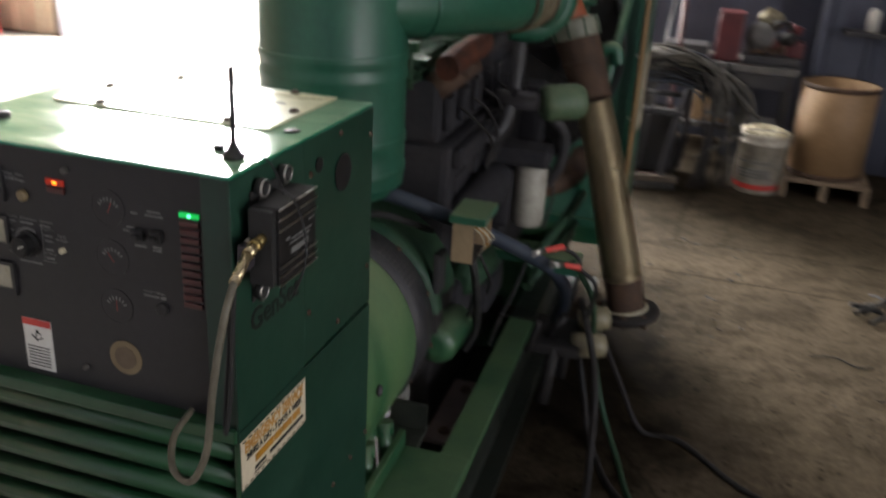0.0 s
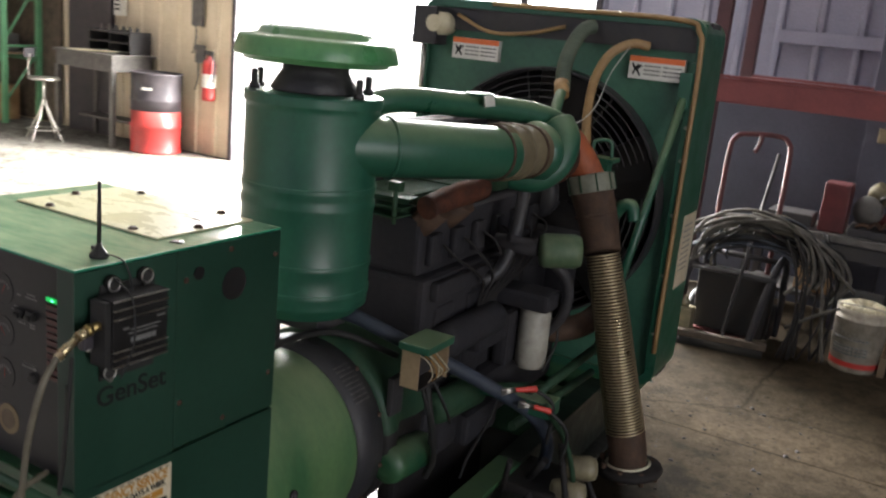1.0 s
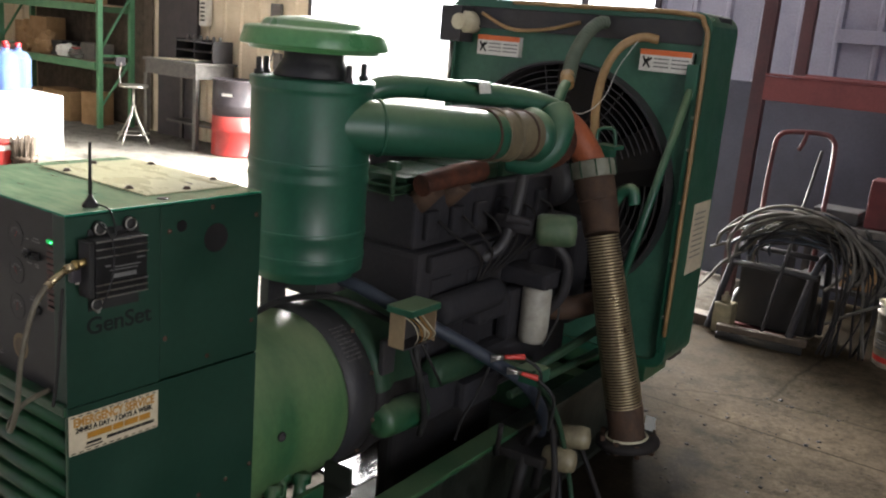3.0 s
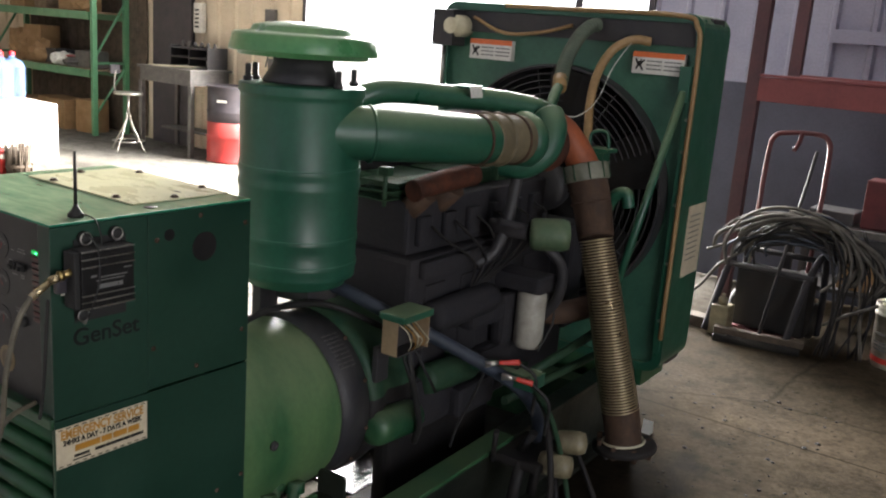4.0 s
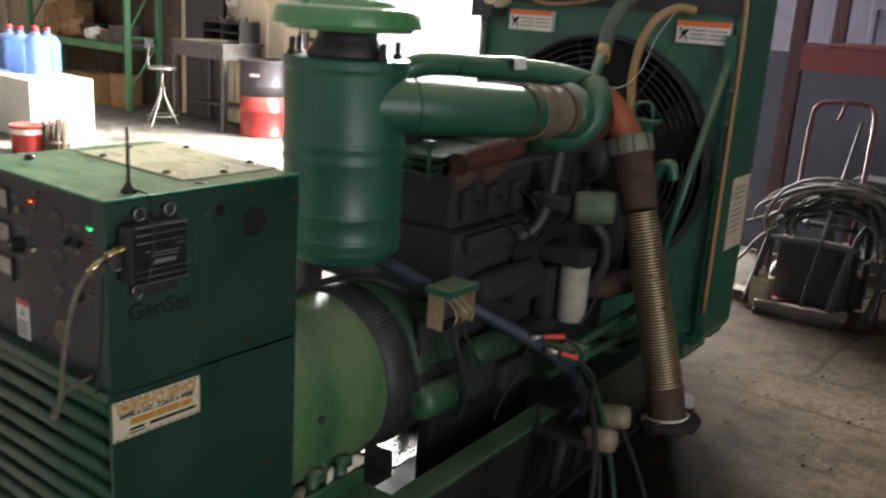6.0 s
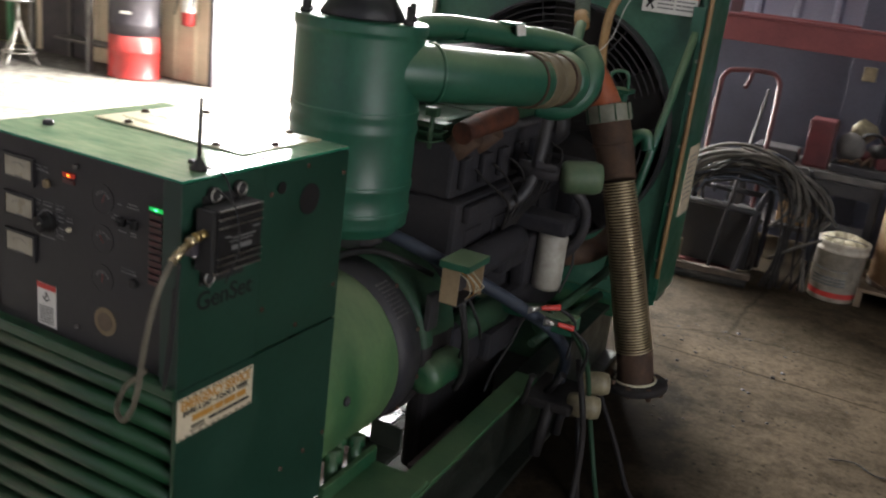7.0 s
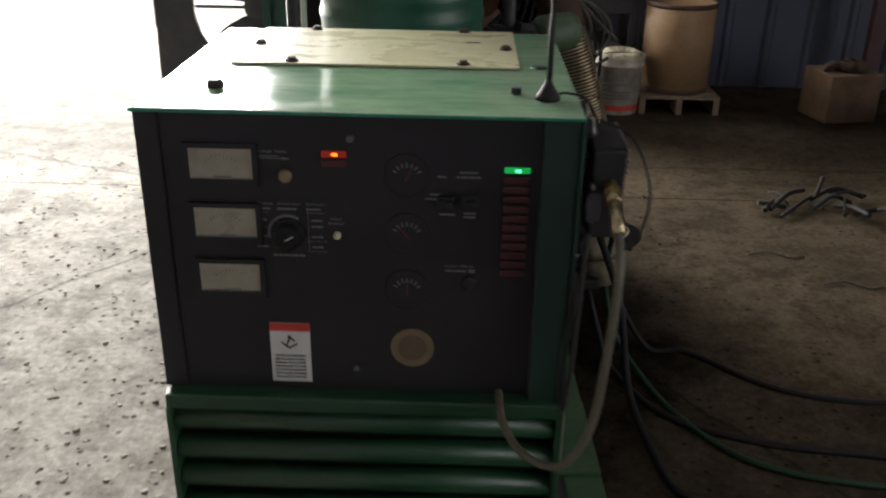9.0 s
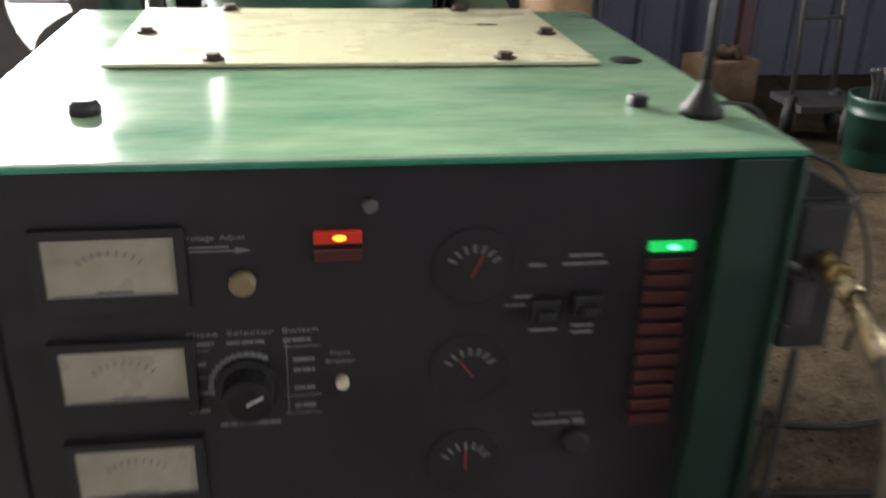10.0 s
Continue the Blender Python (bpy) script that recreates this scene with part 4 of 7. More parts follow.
for k in range(6):
    y = 2.125 + 0.017 * k
    bm = BM()
    tube(bm, [(-0.59, y, 0.88), (-0.540 + 0.006 * (k % 3), y + 0.008, 0.855 - 0.006 * k), (-0.528 + 0.004 * (k % 2), y + 0.020, 0.815 - 0.004 * (k % 3)), (-0.548, y + 0.035, 0.782)], 0.0015, 5, 6)
    part("loose_wire", bm, GOLD_PRINT if k % 3 == 1 else CREAM, jbox, "thin yellowed loose wire")
bm = BM()
bx(bm, -0.66, -0.64, 2.13, 2.19, 0.66, 0.775, 0.004)
part("box_bracket", bm, BLACK, jbox)
bm = BM()
tube(bm, [(-0.92, 2.16, 0.92), (-0.80, 2.16, 0.915), (-0.68, 2.20, 0.87), (-0.57, 2.33, 0.78), (-0.47, 2.47, 0.68), (-0.40, 2.60, 0.58), (-0.37, 2.70, 0.46), (-0.40, 2.78, 0.33)], 0.0215, 14)
part("wiring_loom", bm, BLUE_HOSE, gen, "thick grey-blue sleeved wiring loom")
bm = BM()
tube(bm, [(-0.80, 1.62, 0.80), (-0.80, 1.68, 0.885), (-0.82, 1.82, 0.915), (-0.83, 2.0, 0.90), (-0.80, 2.12, 0.87), (-0.70, 2.24, 0.80)], 0.010, 10)
part("lead_cable", bm, RUBBER, gen, "black lead over the alternator")
bm = BM()
tube(bm, [(-0.575, 2.20, 0.775), (-0.56, 2.20, 0.70), (-0.555, 2.23, 0.60), (-0.565, 2.27, 0.50), (-0.60, 2.30, 0.42)], 0.011, 10)
part("lead_cable", bm, RUBBER, gen, "black lead dropping from the box")
for k, pts in enumerate(([(-0.57, 2.16, 0.775), (-0.555, 2.18, 0.70), (-0.57, 2.24, 0.62), (-0.60, 2.30, 0.52)], [(-0.56, 2.21, 0.775), (-0.53, 2.25, 0.68), (-0.55, 2.33, 0.60)], [(-0.47, 2.50, 0.66), (-0.50, 2.48, 0.55), (-0.54, 2.46, 0.44), (-0.56, 2.46, 0.36)], [(-0.52, 3.02, 0.80), (-0.49, 3.00, 0.70), (-0.50, 2.92, 0.60)])):
    bm = BM()
    tube(bm, pts, 0.005, 7)
    part("small_wire", bm, RUBBER, gen)


def on_side(x, y, z):
    """Pose for flat print on a face that looks towards +x."""
    return Matrix.Translation((x, y, z)) @ Matrix(((0, 0, 1, 0), (1, 0, 0, 0), (0, 1, 0, 0), (0, 0, 0, 1)))


def on_front(x, y, z):
    """Pose for flat print on a face that looks towards -y."""
    return Matrix.Translation((x, y, z)) @ Matrix(((1, 0, 0, 0), (0, 0, -1, 0), (0, 1, 0, 0), (0, 0, 0, 1)))


def bars(bm, m, rows, w, h, thick=0.0004):
    """Bars in place of writing: rows of (centre x, centre y, width, height) in the print's own plane."""
    for cx, cy, bw, bh in rows:
        b = BM()
        bx(b, cx - bw / 2, cx + bw / 2, cy - bh / 2, cy + bh / 2, 0, thick)
        b.transform(m)
        me = bpy.data.meshes.new("bar")
        b.to_mesh(me)
        b.free()
        bm.from_mesh(me)
        bpy.data.meshes.remove(me)
    return bm


def words(seed, x0, x1, y, h, gap=0.3):
    """A line of uneven bars, like a line of small print."""
    rng, out, x = random.Random(seed), [], x0
    while x < x1:
        w = min(x1 - x, h * rng.uniform(1.5, 5.0))
        out.append((x + w / 2, y, w, h))
        x += w + h * gap
    return out


# radiator
RX0, RX1, RY0, RY1, RZ0, RZ1 = -1.535, -0.285, 3.655, 3.975, 0.36, 1.865


def rounded(x0, x1, z0, z1, r, n=6):
    out = []
    for cx, cz, a0 in ((x1 - r, z1 - r, 0), (x0 + r, z1 - r, 90), (x0 + r, z0 + r, 180), (x1 - r, z0 + r, 270)):
        out += [(cx + r * math.cos(radians(a0 + 90 * k / n)), cz + r * math.sin(radians(a0 + 90 * k / n))) for k in range(n + 1)]
    return out


def hoop(bm, outer, inner, y0, y1):
    """A frame between two outlines of equally many points, from y0 to y1."""
    rings = [[bm.verts.new((x, y, z)) for x, z in line] for line, y in ((outer, y0), (outer, y1), (inner, y1), (inner, y0))]
    n = len(outer)
    for a, b in zip(rings, rings[1:] + rings[:1]):
        for k in range(n):
            bm.faces.new((a[k], a[(k + 1) % n], b[(k + 1) % n], b[k]))
    return bm


bm = BM()
hoop(bm, rounded(RX0, RX1, RZ0, RZ1, 0.07), rounded(RX0 + 0.035, RX1 - 0.035, RZ0 + 0.035, RZ1 - 0.035, 0.05), RY0, RY0 + 0.012)
hoop(bm, rounded(RX0, RX1, RZ0, RZ1, 0.07), rounded(RX0 + 0.006, RX1 - 0.006, RZ0 + 0.006, RZ1 - 0.006, 0.066), RY0 + 0.012, RY1)
rad = part("radiator", bm, GREEN, gen, "large green radiator housing with rounded corners")
# shroud plate with a round hole
FC = Vector((-0.885, 0, 1.10))
FR = 0.525
bm = BM()
N = 72
circ = [(FC.x + FR * math.cos(2 * math.pi * k / N), FC.z + FR * math.sin(2 * math.pi * k / N)) for k in range(N)]
rim = []
hx, hz = (RX1 - RX0) / 2 - 0.01, (RZ1 - RZ0) / 2 - 0.01
mx, mz = (RX0 + RX1) / 2, (RZ0 + RZ1) / 2
for k in range(N):
    c, s = math.cos(2 * math.pi * k / N), math.sin(2 * math.pi * k / N)
    d = min(hx / max(abs(c), 1e-6), hz / max(abs(s), 1e-6))
    rim.append((mx + c * d, mz + s * d))
hoop(bm, rim, circ, RY0 + 0.030, RY0 + 0.036)
part("fan_shroud", bm, LIGHTENED_GREEN, rad, "green shroud plate round the fan")
bm = BM()
hoop(bm, circ, [(FC.x + (x - FC.x) * 0.985, FC.z + (z - FC.z) * 0.985) for x, z in circ], RY0 - 0.06, RY0 + 0.10)
part("shroud_ring", bm, BLACK, rad)
for k in range(9):
    bm = BM()
    torus(bm, (FC.x, RY0 - 0.045, FC.z), (0, 1, 0), FR - 0.012 - 0.028 * k, 0.0028, 64, 5)
    part("guard_wire", bm, BLACK, rad)
for a in range(0, 360, 45):
    bm = BM()
    d = Vector((math.cos(radians(a + 12)), 0, math.sin(radians(a + 12))))
    rod(bm, Vector((FC.x, RY0 - 0.04, FC.z)) + d * 0.24, Vector((FC.x, RY0 - 0.04, FC.z)) + d * FR, 0.003, 6)
    part("guard_spoke", bm, BLACK, rad)
fan_hub = part("fan_hub", lathe(BM(), [(0.03, 0), (0.09, 0.005), (0.11, 0.03), (0.11, 0.08), (0.04, 0.09)], (FC.x, 3.54, FC.z), (0, 1, 0), 28), BLACK, gen, "black fan hub")
for k in range(6):
    a = radians(60 * k + 22)
    bm = BM()
    rows = []
    for j in range(6):
        r = 0.09 + 0.415 * j / 5
        half = 0.07 + 0.075 * j / 5
        tilt = radians(38 - 14 * j / 5)
        e, s = Vector((math.cos(a), 0, math.sin(a))), Vector((-math.sin(a), 0, math.cos(a)))
        c = Vector((FC.x, 3.60, FC.z)) + e * r
        rows.append([bm.verts.new(c + s * q * math.cos(tilt) + Vector((0, 1, 0)) * (q * math.sin(tilt) * 0.55 + 0.02 * (q / half) ** 2)) for q in (-half, -half * 0.4, half * 0.4, half)])
    for p, q in zip(rows, rows[1:]):
        for i in range(3):
            bm.faces.new((p[i], p[i + 1], q[i + 1], q[i]))
    got = bmesh.ops.solidify(bm, geom=bm.faces[:], thickness=0.004)
    part("fan_blade", bm, SCRAP_AND_SHADE, fan_hub)
x = RX0 + 0.05
while x < RX1 - 0.05:
    bm = BM()
    bx(bm, x - 0.0012, x + 0.0012, RY0 + 0.16, RY0 + 0.225, RZ0 + 0.12, RZ1 - 0.17)
    part("core_fin", bm, BLACK, rad)
    x += 0.0125
# Solid sheet added behind the fins so no daylight shows through.
bm = BM()
bx(bm, RX0 + 0.045, RX1 - 0.045, RY0 + 0.227, RY0 + 0.237, RZ0 + 0.13, RZ1 - 0.18)
part("core_backing", bm, SCRAP_AND_SHADE, rad, "dark sheet added behind the fins to close the core")
for z0, z1 in ((RZ1 - 0.17, RZ1 - 0.01), (RZ0 + 0.01, RZ0 + 0.12)):
    bm = BM()
    bx(bm, RX0 + 0.012, RX1 - 0.012, RY0 + 0.12, RY0 + 0.27, z0, z1, 0.01)
    part("header_tank", bm, BLACK, rad)
# Black strip stands in for the shade below the housing's top edge.
bm = BM()
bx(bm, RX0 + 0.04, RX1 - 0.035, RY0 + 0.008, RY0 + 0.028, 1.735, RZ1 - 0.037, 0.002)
part("top_shade_strip", bm, BLACK, rad, "black strip painted for shade under the radiator's top edge")
bm = BM()
bx(bm, RX1 - 0.040, RX1 - 0.012, RY0 - 0.012, RY0 + 0.002, 0.46, 1.70, 0.002)
part("side_flange", bm, GREEN, rad)
bolts(rad, [(RX1 - 0.026, RY0 - 0.012, z) for z in (0.60, 0.85, 1.10, 1.32, 1.45)], (0, -1, 0), size=0.8)
bm = BM()
tube(bm, [(-1.36, RY0 - 0.012, 1.80), (-1.20, RY0 - 0.014, 1.74), (-1.02, RY0 - 0.014, 1.75), (-0.86, RY0 - 0.012, 1.79)], 0.008, 8)
part("breather_hose", bm, TAN_HOSE, rad, "thin tan hose drooping under the top edge")
bm = BM()
tube(bm, [(-1.20, RY0 - 0.008, RZ1 - 0.008), (-0.9, RY0 - 0.01, RZ1 - 0.008), (-0.40, RY0 - 0.012, RZ1 - 0.010), (-0.315, RY0 - 0.014, RZ1 - 0.05), (-0.296, RY0 - 0.014, 1.70), (-0.294, RY0 - 0.014, 1.2), (-0.294, RY0 - 0.014, 0.52)], 0.010, 8)
part("edge_trim", bm, TAN_HOSE, rad, "tan rubber trim along the housing's edge")
bm = BM()
lathe(bm, [(0.05, 0), (0.05, 0.10), (0.036, 0.11), (0.036, 0.13)], (-1.43, RY0 + 0.03, 1.755), (0, -1, 0), 22)
part("filler_neck", bm, CREAM, rad, "cream filler neck")
bm = BM()
bx(bm, -1.535, -1.42, RY0 - 0.09, RY0 + 0.02, 1.665, 1.825, 0.006)
part("side_box", bm, BLACK, rad)
bm = BM()
rod(bm, (-1.49, RY0 - 0.05, 1.45), (-1.49, RY0 - 0.05, 1.66), 0.009, 8)
part("drain_tube", bm, STEEL, rad)
for x0, z0 in ((-1.377, 1.617), (-0.574, 1.617)):
    w, h = 0.222, 0.088
    bm = BM()
    bx(bm, x0, x0 + w, RY0 - 0.0005, RY0 + 0.031, z0, z0 + h)
    tag = part("warning_label", bm, WHITE, rad, "white warning label with an orange head")
    bm = BM()
    bars(bm, on_front(x0, RY0 - 0.0008, z0), [(w / 2, h - 0.011, w, 0.022)], w, h)
    part("label_head", bm, ORANGE_PRINT, tag)
    bm = BM()
    rows = []
    for k in range(3):
        rows += words(k + 3, 0.062, 0.128, 0.052 - 0.016 * k, 0.006)
        rows += words(k + 9, 0.138, 0.212, 0.052 - 0.016 * k, 0.006)
    bars(bm, on_front(x0, RY0 - 0.0008, z0), rows, w, h)
    part("label_print", bm, GREY_PRINT, tag, kind="stuff")
    bm = BM()
    for dx, dz, ang, ln in ((0.028, 0.036, 62, 0.046), (0.036, 0.030, 125, 0.040), (0.020, 0.046, 115, 0.030), (0.043, 0.046, 45, 0.026)):
        b = BM()
        bx(b, -ln / 2, ln / 2, -0.004, 0.004, 0, 0.0004)
        b.transform(on_front(x0, RY0 - 0.0008, z0) @ Matrix.Translation((dx, dz, 0)) @ Matrix.Rotation(radians(ang), 4, "Z"))
        me = bpy.data.meshes.new("mark")
        b.to_mesh(me)
        b.free()
        bm.from_mesh(me)
    part("label_symbol", bm, INK, tag)
bm = BM()
bx(bm, RX1 - 0.001, RX1 + 0.002, 3.755, 3.958, 0.775, 1.085)
sheet = part("paper_notice", bm, STICKER, rad, "creased and yellowed paper notice")
bm = BM()
rows = []
for k in range(9):
    rows += words(30 + k, 0.02, 0.15, 0.26 - 0.024 * k, 0.006)
bars(bm, on_side(RX1 + 0.0022, 3.76, 0.78), rows, 0.2, 0.3)
part("notice_print", bm, GREY_PRINT, sheet, kind="stuff")
bm = BM()
rod(bm, (-0.335, 3.640, 1.56), (-0.455, 3.36, 0.55), 0.0165, 12)
bx(bm, -0.36, -0.31, 3.63, 3.65, 1.52, 1.66, 0.003)
part("brace_rod", bm, GREEN, gen, "green radiator brace rod")
bm = BM()
tube(bm, [(-0.50, 3.64, 1.745), (-0.56, 3.60, 1.748), (-0.625, 3.555, 1.70), (-0.655, 3.50, 1.60), (-0.645, 3.44, 1.47), (-0.620, 3.40, 1.36), (-0.605, 3.37, 1.24)], 0.018, 14)
part("coolant_hose", bm, TAN_HOSE, gen, "tan rubber coolant hose")
bm = BM()
tube(bm, [(-0.74, 3.645, 1.80), (-0.755, 3.60, 1.79), (-0.755, 3.50, 1.74), (-0.73, 3.36, 1.65), (-0.675, 3.22, 1.56)], 0.025, 16, 10, 0.0045, 0.021)
part("corrugated_hose", bm, GREY_GREEN, gen, "grey-green corrugated hose")
bm = BM()
tube(bm, [(-0.675, 3.22, 1.56), (-0.66, 3.16, 1.530), (-0.645, 3.10, 1.48)], 0.020, 14)
elbow = part("hose_fitting", bm, GREEN, gen, "green elbow under the corrugated hose")
bm = BM()
rod(bm, (-0.690, 3.245, 1.585), (-0.668, 3.205, 1.545), 0.0275, 16)
part("hose_cuff", bm, TAN_HOSE, elbow, "tan rubber cuff")
bm = BM()
tube(bm, [(-0.55, 3.60, 1.76), (-0.60, 3.52, 1.63), (-0.62, 3.45, 1.50), (-0.66, 3.36, 1.435), (-0.70, 3.26, 1.45)], 0.0017, 6)
part("thin_wire", bm, WHITE, gen)
bm = BM()
bx(bm, -0.545, -0.455, 3.24, 3.33, 1.32, 1.335, 0.002)
tube(bm, [(-0.540, 3.26, 1.335), (-0.535, 3.26, 1.39), (-0.485, 3.28, 1.395), (-0.475, 3.29, 1.335)], 0.007, 8)
bx(bm, -0.515, -0.475, 3.25, 3.31, 1.24, 1.32, 0.004)
part("lifting_eye", bm, GREEN, gen)
bm = BM()
tube(bm, [(-0.44, 3.24, 1.10), (-0.40, 3.24, 1.17), (-0.36, 3.24, 1.18), (-0.345, 3.24, 1.13)], 0.024, 12)
part("breather_pipe", bm, GREEN, gen)
bm = BM()
bx(bm, -1.20, -0.62, 3.36, 3.50, 0.55, 1.0, 0.02)
rod(bm, (-0.92, 3.34, 1.10), (-0.92, 3.55, 1.10), 0.05, 16)
part("front_cover", bm, IRON, eng)
bm = BM()
bx(bm, -1.45, -0.37, 3.68, 3.95, 0.276, 0.362, 0.004)
part("radiator_foot", bm, GREEN_OLD, gen)

PLACE = Matrix.Identity(4)

# control cabinet
BX0, BX1, BY0, BY1, BZ0, BZ1 = -1.186, -0.65, 1.062, 1.556, 0.42, 1.28
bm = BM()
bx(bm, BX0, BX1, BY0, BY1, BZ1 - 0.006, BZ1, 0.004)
cab = part("control_cabinet", bm, GREEN_TOP_LIT, gen, "green sheet-metal control cabinet with a black panel")
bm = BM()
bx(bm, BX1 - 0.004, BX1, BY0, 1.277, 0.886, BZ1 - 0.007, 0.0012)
part("side_panel", bm, CABINET_SHADED, cab, "green side sheet with its shade painted in")
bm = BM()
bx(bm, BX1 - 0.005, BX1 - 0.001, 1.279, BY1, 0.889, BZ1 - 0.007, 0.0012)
part("side_panel", bm, CABINET_SHADED, cab)
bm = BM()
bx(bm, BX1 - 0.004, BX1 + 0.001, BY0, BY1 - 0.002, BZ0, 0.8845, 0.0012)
part("side_panel", bm, CABINET_SHADED, cab)
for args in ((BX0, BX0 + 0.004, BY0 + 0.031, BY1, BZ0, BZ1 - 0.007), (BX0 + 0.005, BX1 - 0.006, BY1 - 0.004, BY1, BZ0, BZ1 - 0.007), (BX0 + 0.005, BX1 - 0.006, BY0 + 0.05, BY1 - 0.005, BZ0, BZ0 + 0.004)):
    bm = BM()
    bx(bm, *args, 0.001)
    part("side_panel", bm, CABINET_SHADED, cab)
bm = BM()
bx(bm, BX0 - 0.0004, BX0 + 0.029, BY0 + 0.016, BY0 + 0.03, 0.889, BZ1 - 0.007, 0.002)
part("panel_frame", bm, PANEL, cab, "black painted panel frame")
bm = BM()
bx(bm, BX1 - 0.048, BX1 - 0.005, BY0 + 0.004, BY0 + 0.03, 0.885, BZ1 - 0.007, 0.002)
part("panel_frame", bm, SHADED_GREEN, cab, "green frame strip with shade painted in")
bm = BM()
bx(bm, BX0 + 0.003, BX1 - 0.003, BY0 - 0.006, BY0 + 0.03, 0.866, 0.889, 0.004)
part("sill", bm, LOUVER_GREEN, cab)
PY = BY0 + 0.020
bm = BM()
bx(bm, BX0 + 0.030, BX1 - 0.046, PY, PY + 0.01, 0.889, BZ1 - 0.009)
panel = part("control_panel", bm, PANEL, cab, "black control panel with meters, gauges and lamps")
z = 0.861
while z > BZ0 + 0.03:
    bm = BM()
    line = [(BY0 + 0.022, z), (BY0 + 0.006, z - 0.008), (BY0 + 0.001, z - 0.018), (BY0 + 0.004, z - 0.031), (BY0 + 0.024, z - 0.042)]
    for x0, x1 in ((BX0 + 0.009, BX1 - 0.009),):
        a = [bm.verts.new((x0, yy, zz)) for yy, zz in line]
        b = [bm.verts.new((x1, yy, zz)) for yy, zz in line]
        for k in range(len(line) - 1):
            f = bm.faces.new((a[k], b[k], b[k + 1], a[k + 1]))
            f.smooth = True
        bm.faces.new(a)
        bm.faces.new(b[::-1])
        bm.faces.new((a[0], a[-1], b[-1], b[0]))
    part("louver", bm, LOUVER_GREEN, cab)
    z -= 0.049
bm = BM()
bx(bm, BX0 + 0.006, BX1 - 0.006, BY0 + 0.034, BY0 + 0.038, BZ0, 0.86)
part("louver_backing", bm, BLACK, cab)
for x0 in (BX0 - 0.0005, BX1 - 0.0085):
    bm = BM()
    bx(bm, x0, x0 + 0.0085, BY0 - 0.001, BY0 + 0.0335, BZ0, 0.8645, 0.002)
    part("louver_frame", bm, LOUVER_GREEN, cab)
# meters
for zt in (1.228, 1.151, 1.075):
    x0, x1, z0 = -1.124, -1.047, zt - 0.039
    bm = BM()
    hoop(bm, [(x1 + 0.006, zt + 0.006), (x0 - 0.006, zt + 0.006), (x0 - 0.006, z0 - 0.010), (x1 + 0.006, z0 - 0.010)], [(x1, zt), (x0, zt), (x0, z0), (x1, z0)], PY - 0.006, PY)
    meter = part("panel_meter", bm, PANEL, panel, "rectangular meter with an aged cream face")
    bm = BM()
    bx(bm, x0, x1, PY - 0.0045, PY - 0.001, z0, zt)
    bm.verts.ensure_lookup_table()
    face = part("meter_face", bm, METER, panel)
    bm = BM()
    cx = (x0 + x1) / 2
    bars(bm, on_front(x0, PY - 0.0049, z0), [(0.040, 0.003, 0.022, 0.0022), (0.0395, 0.0015, 0.072, 0.001)], 0, 0)
    for k in range(9):
        a = radians(50 + 10 * k)
        b = BM()
        bx(b, -0.0005, 0.0005, 0.0, 0.004, 0, 0.0003)
        b.transform(on_front(cx, PY - 0.0049, z0 + 0.002) @ Matrix.Rotation(a - radians(90), 4, "Z") @ Matrix.Translation((0, 0.026, 0)))
        me = bpy.data.meshes.new("tick")
        b.to_mesh(me)
        b.free()
        bm.from_mesh(me)
    part("meter_scale", bm, GREY_PRINT, panel, kind="stuff")
# warning label and round badge
bm = BM()
bx(bm, -1.041, -0.988, PY - 0.0012, PY, 0.900, 0.989)
part("warning_label", bm, WHITE, panel, "white warning label with a red head")
bm = BM()
bars(bm, on_front(-1.041, PY - 0.0013, 0.900), [(0.0265, 0.083, 0.053, 0.012)], 0, 0)
part("label_head", bm, RED, panel)
bm = BM()
rows = []
for k in range(7):
    rows += words(60 + k, 0.005, 0.046, 0.040 - 0.0055 * k, 0.0022)
bars(bm, on_front(-1.041, PY - 0.0013, 0.900), rows, 0, 0)
for dx, dz, ang, ln in ((0.024, 0.062, 70, 0.018), (0.030, 0.055, 30, 0.014), (0.020, 0.056, 140, 0.013), (0.028, 0.066, -40, 0.012)):
    b = BM()
    bx(b, -ln / 2, ln / 2, -0.0012, 0.0012, 0, 0.0003)
    b.transform(on_front(-1.041, PY - 0.0013, 0.900) @ Matrix.Translation((dx, dz, 0)) @ Matrix.Rotation(radians(ang), 4, "Z"))
    me = bpy.data.meshes.new("mark")
    b.to_mesh(me)
    b.free()
    bm.from_mesh(me)
part("label_print", bm, INK, panel, kind="stuff")
bm = BM()
lathe(bm, [(0.0285, 0), (0.0285, 0.0012), (0.001, 0.0014)], (-0.853, PY, 0.957), (0, -1, 0), 36, soft=False)
part("round_badge", bm, BADGE, panel, "round tan badge")
bm = BM()
lathe(bm, [(0.019, 0.0014), (0.019, 0.0020), (0.001, 0.0021)], (-0.853, PY, 0.957), (0, -1, 0), 30, soft=False)
part("badge_centre", bm, TAN_DARK, panel)
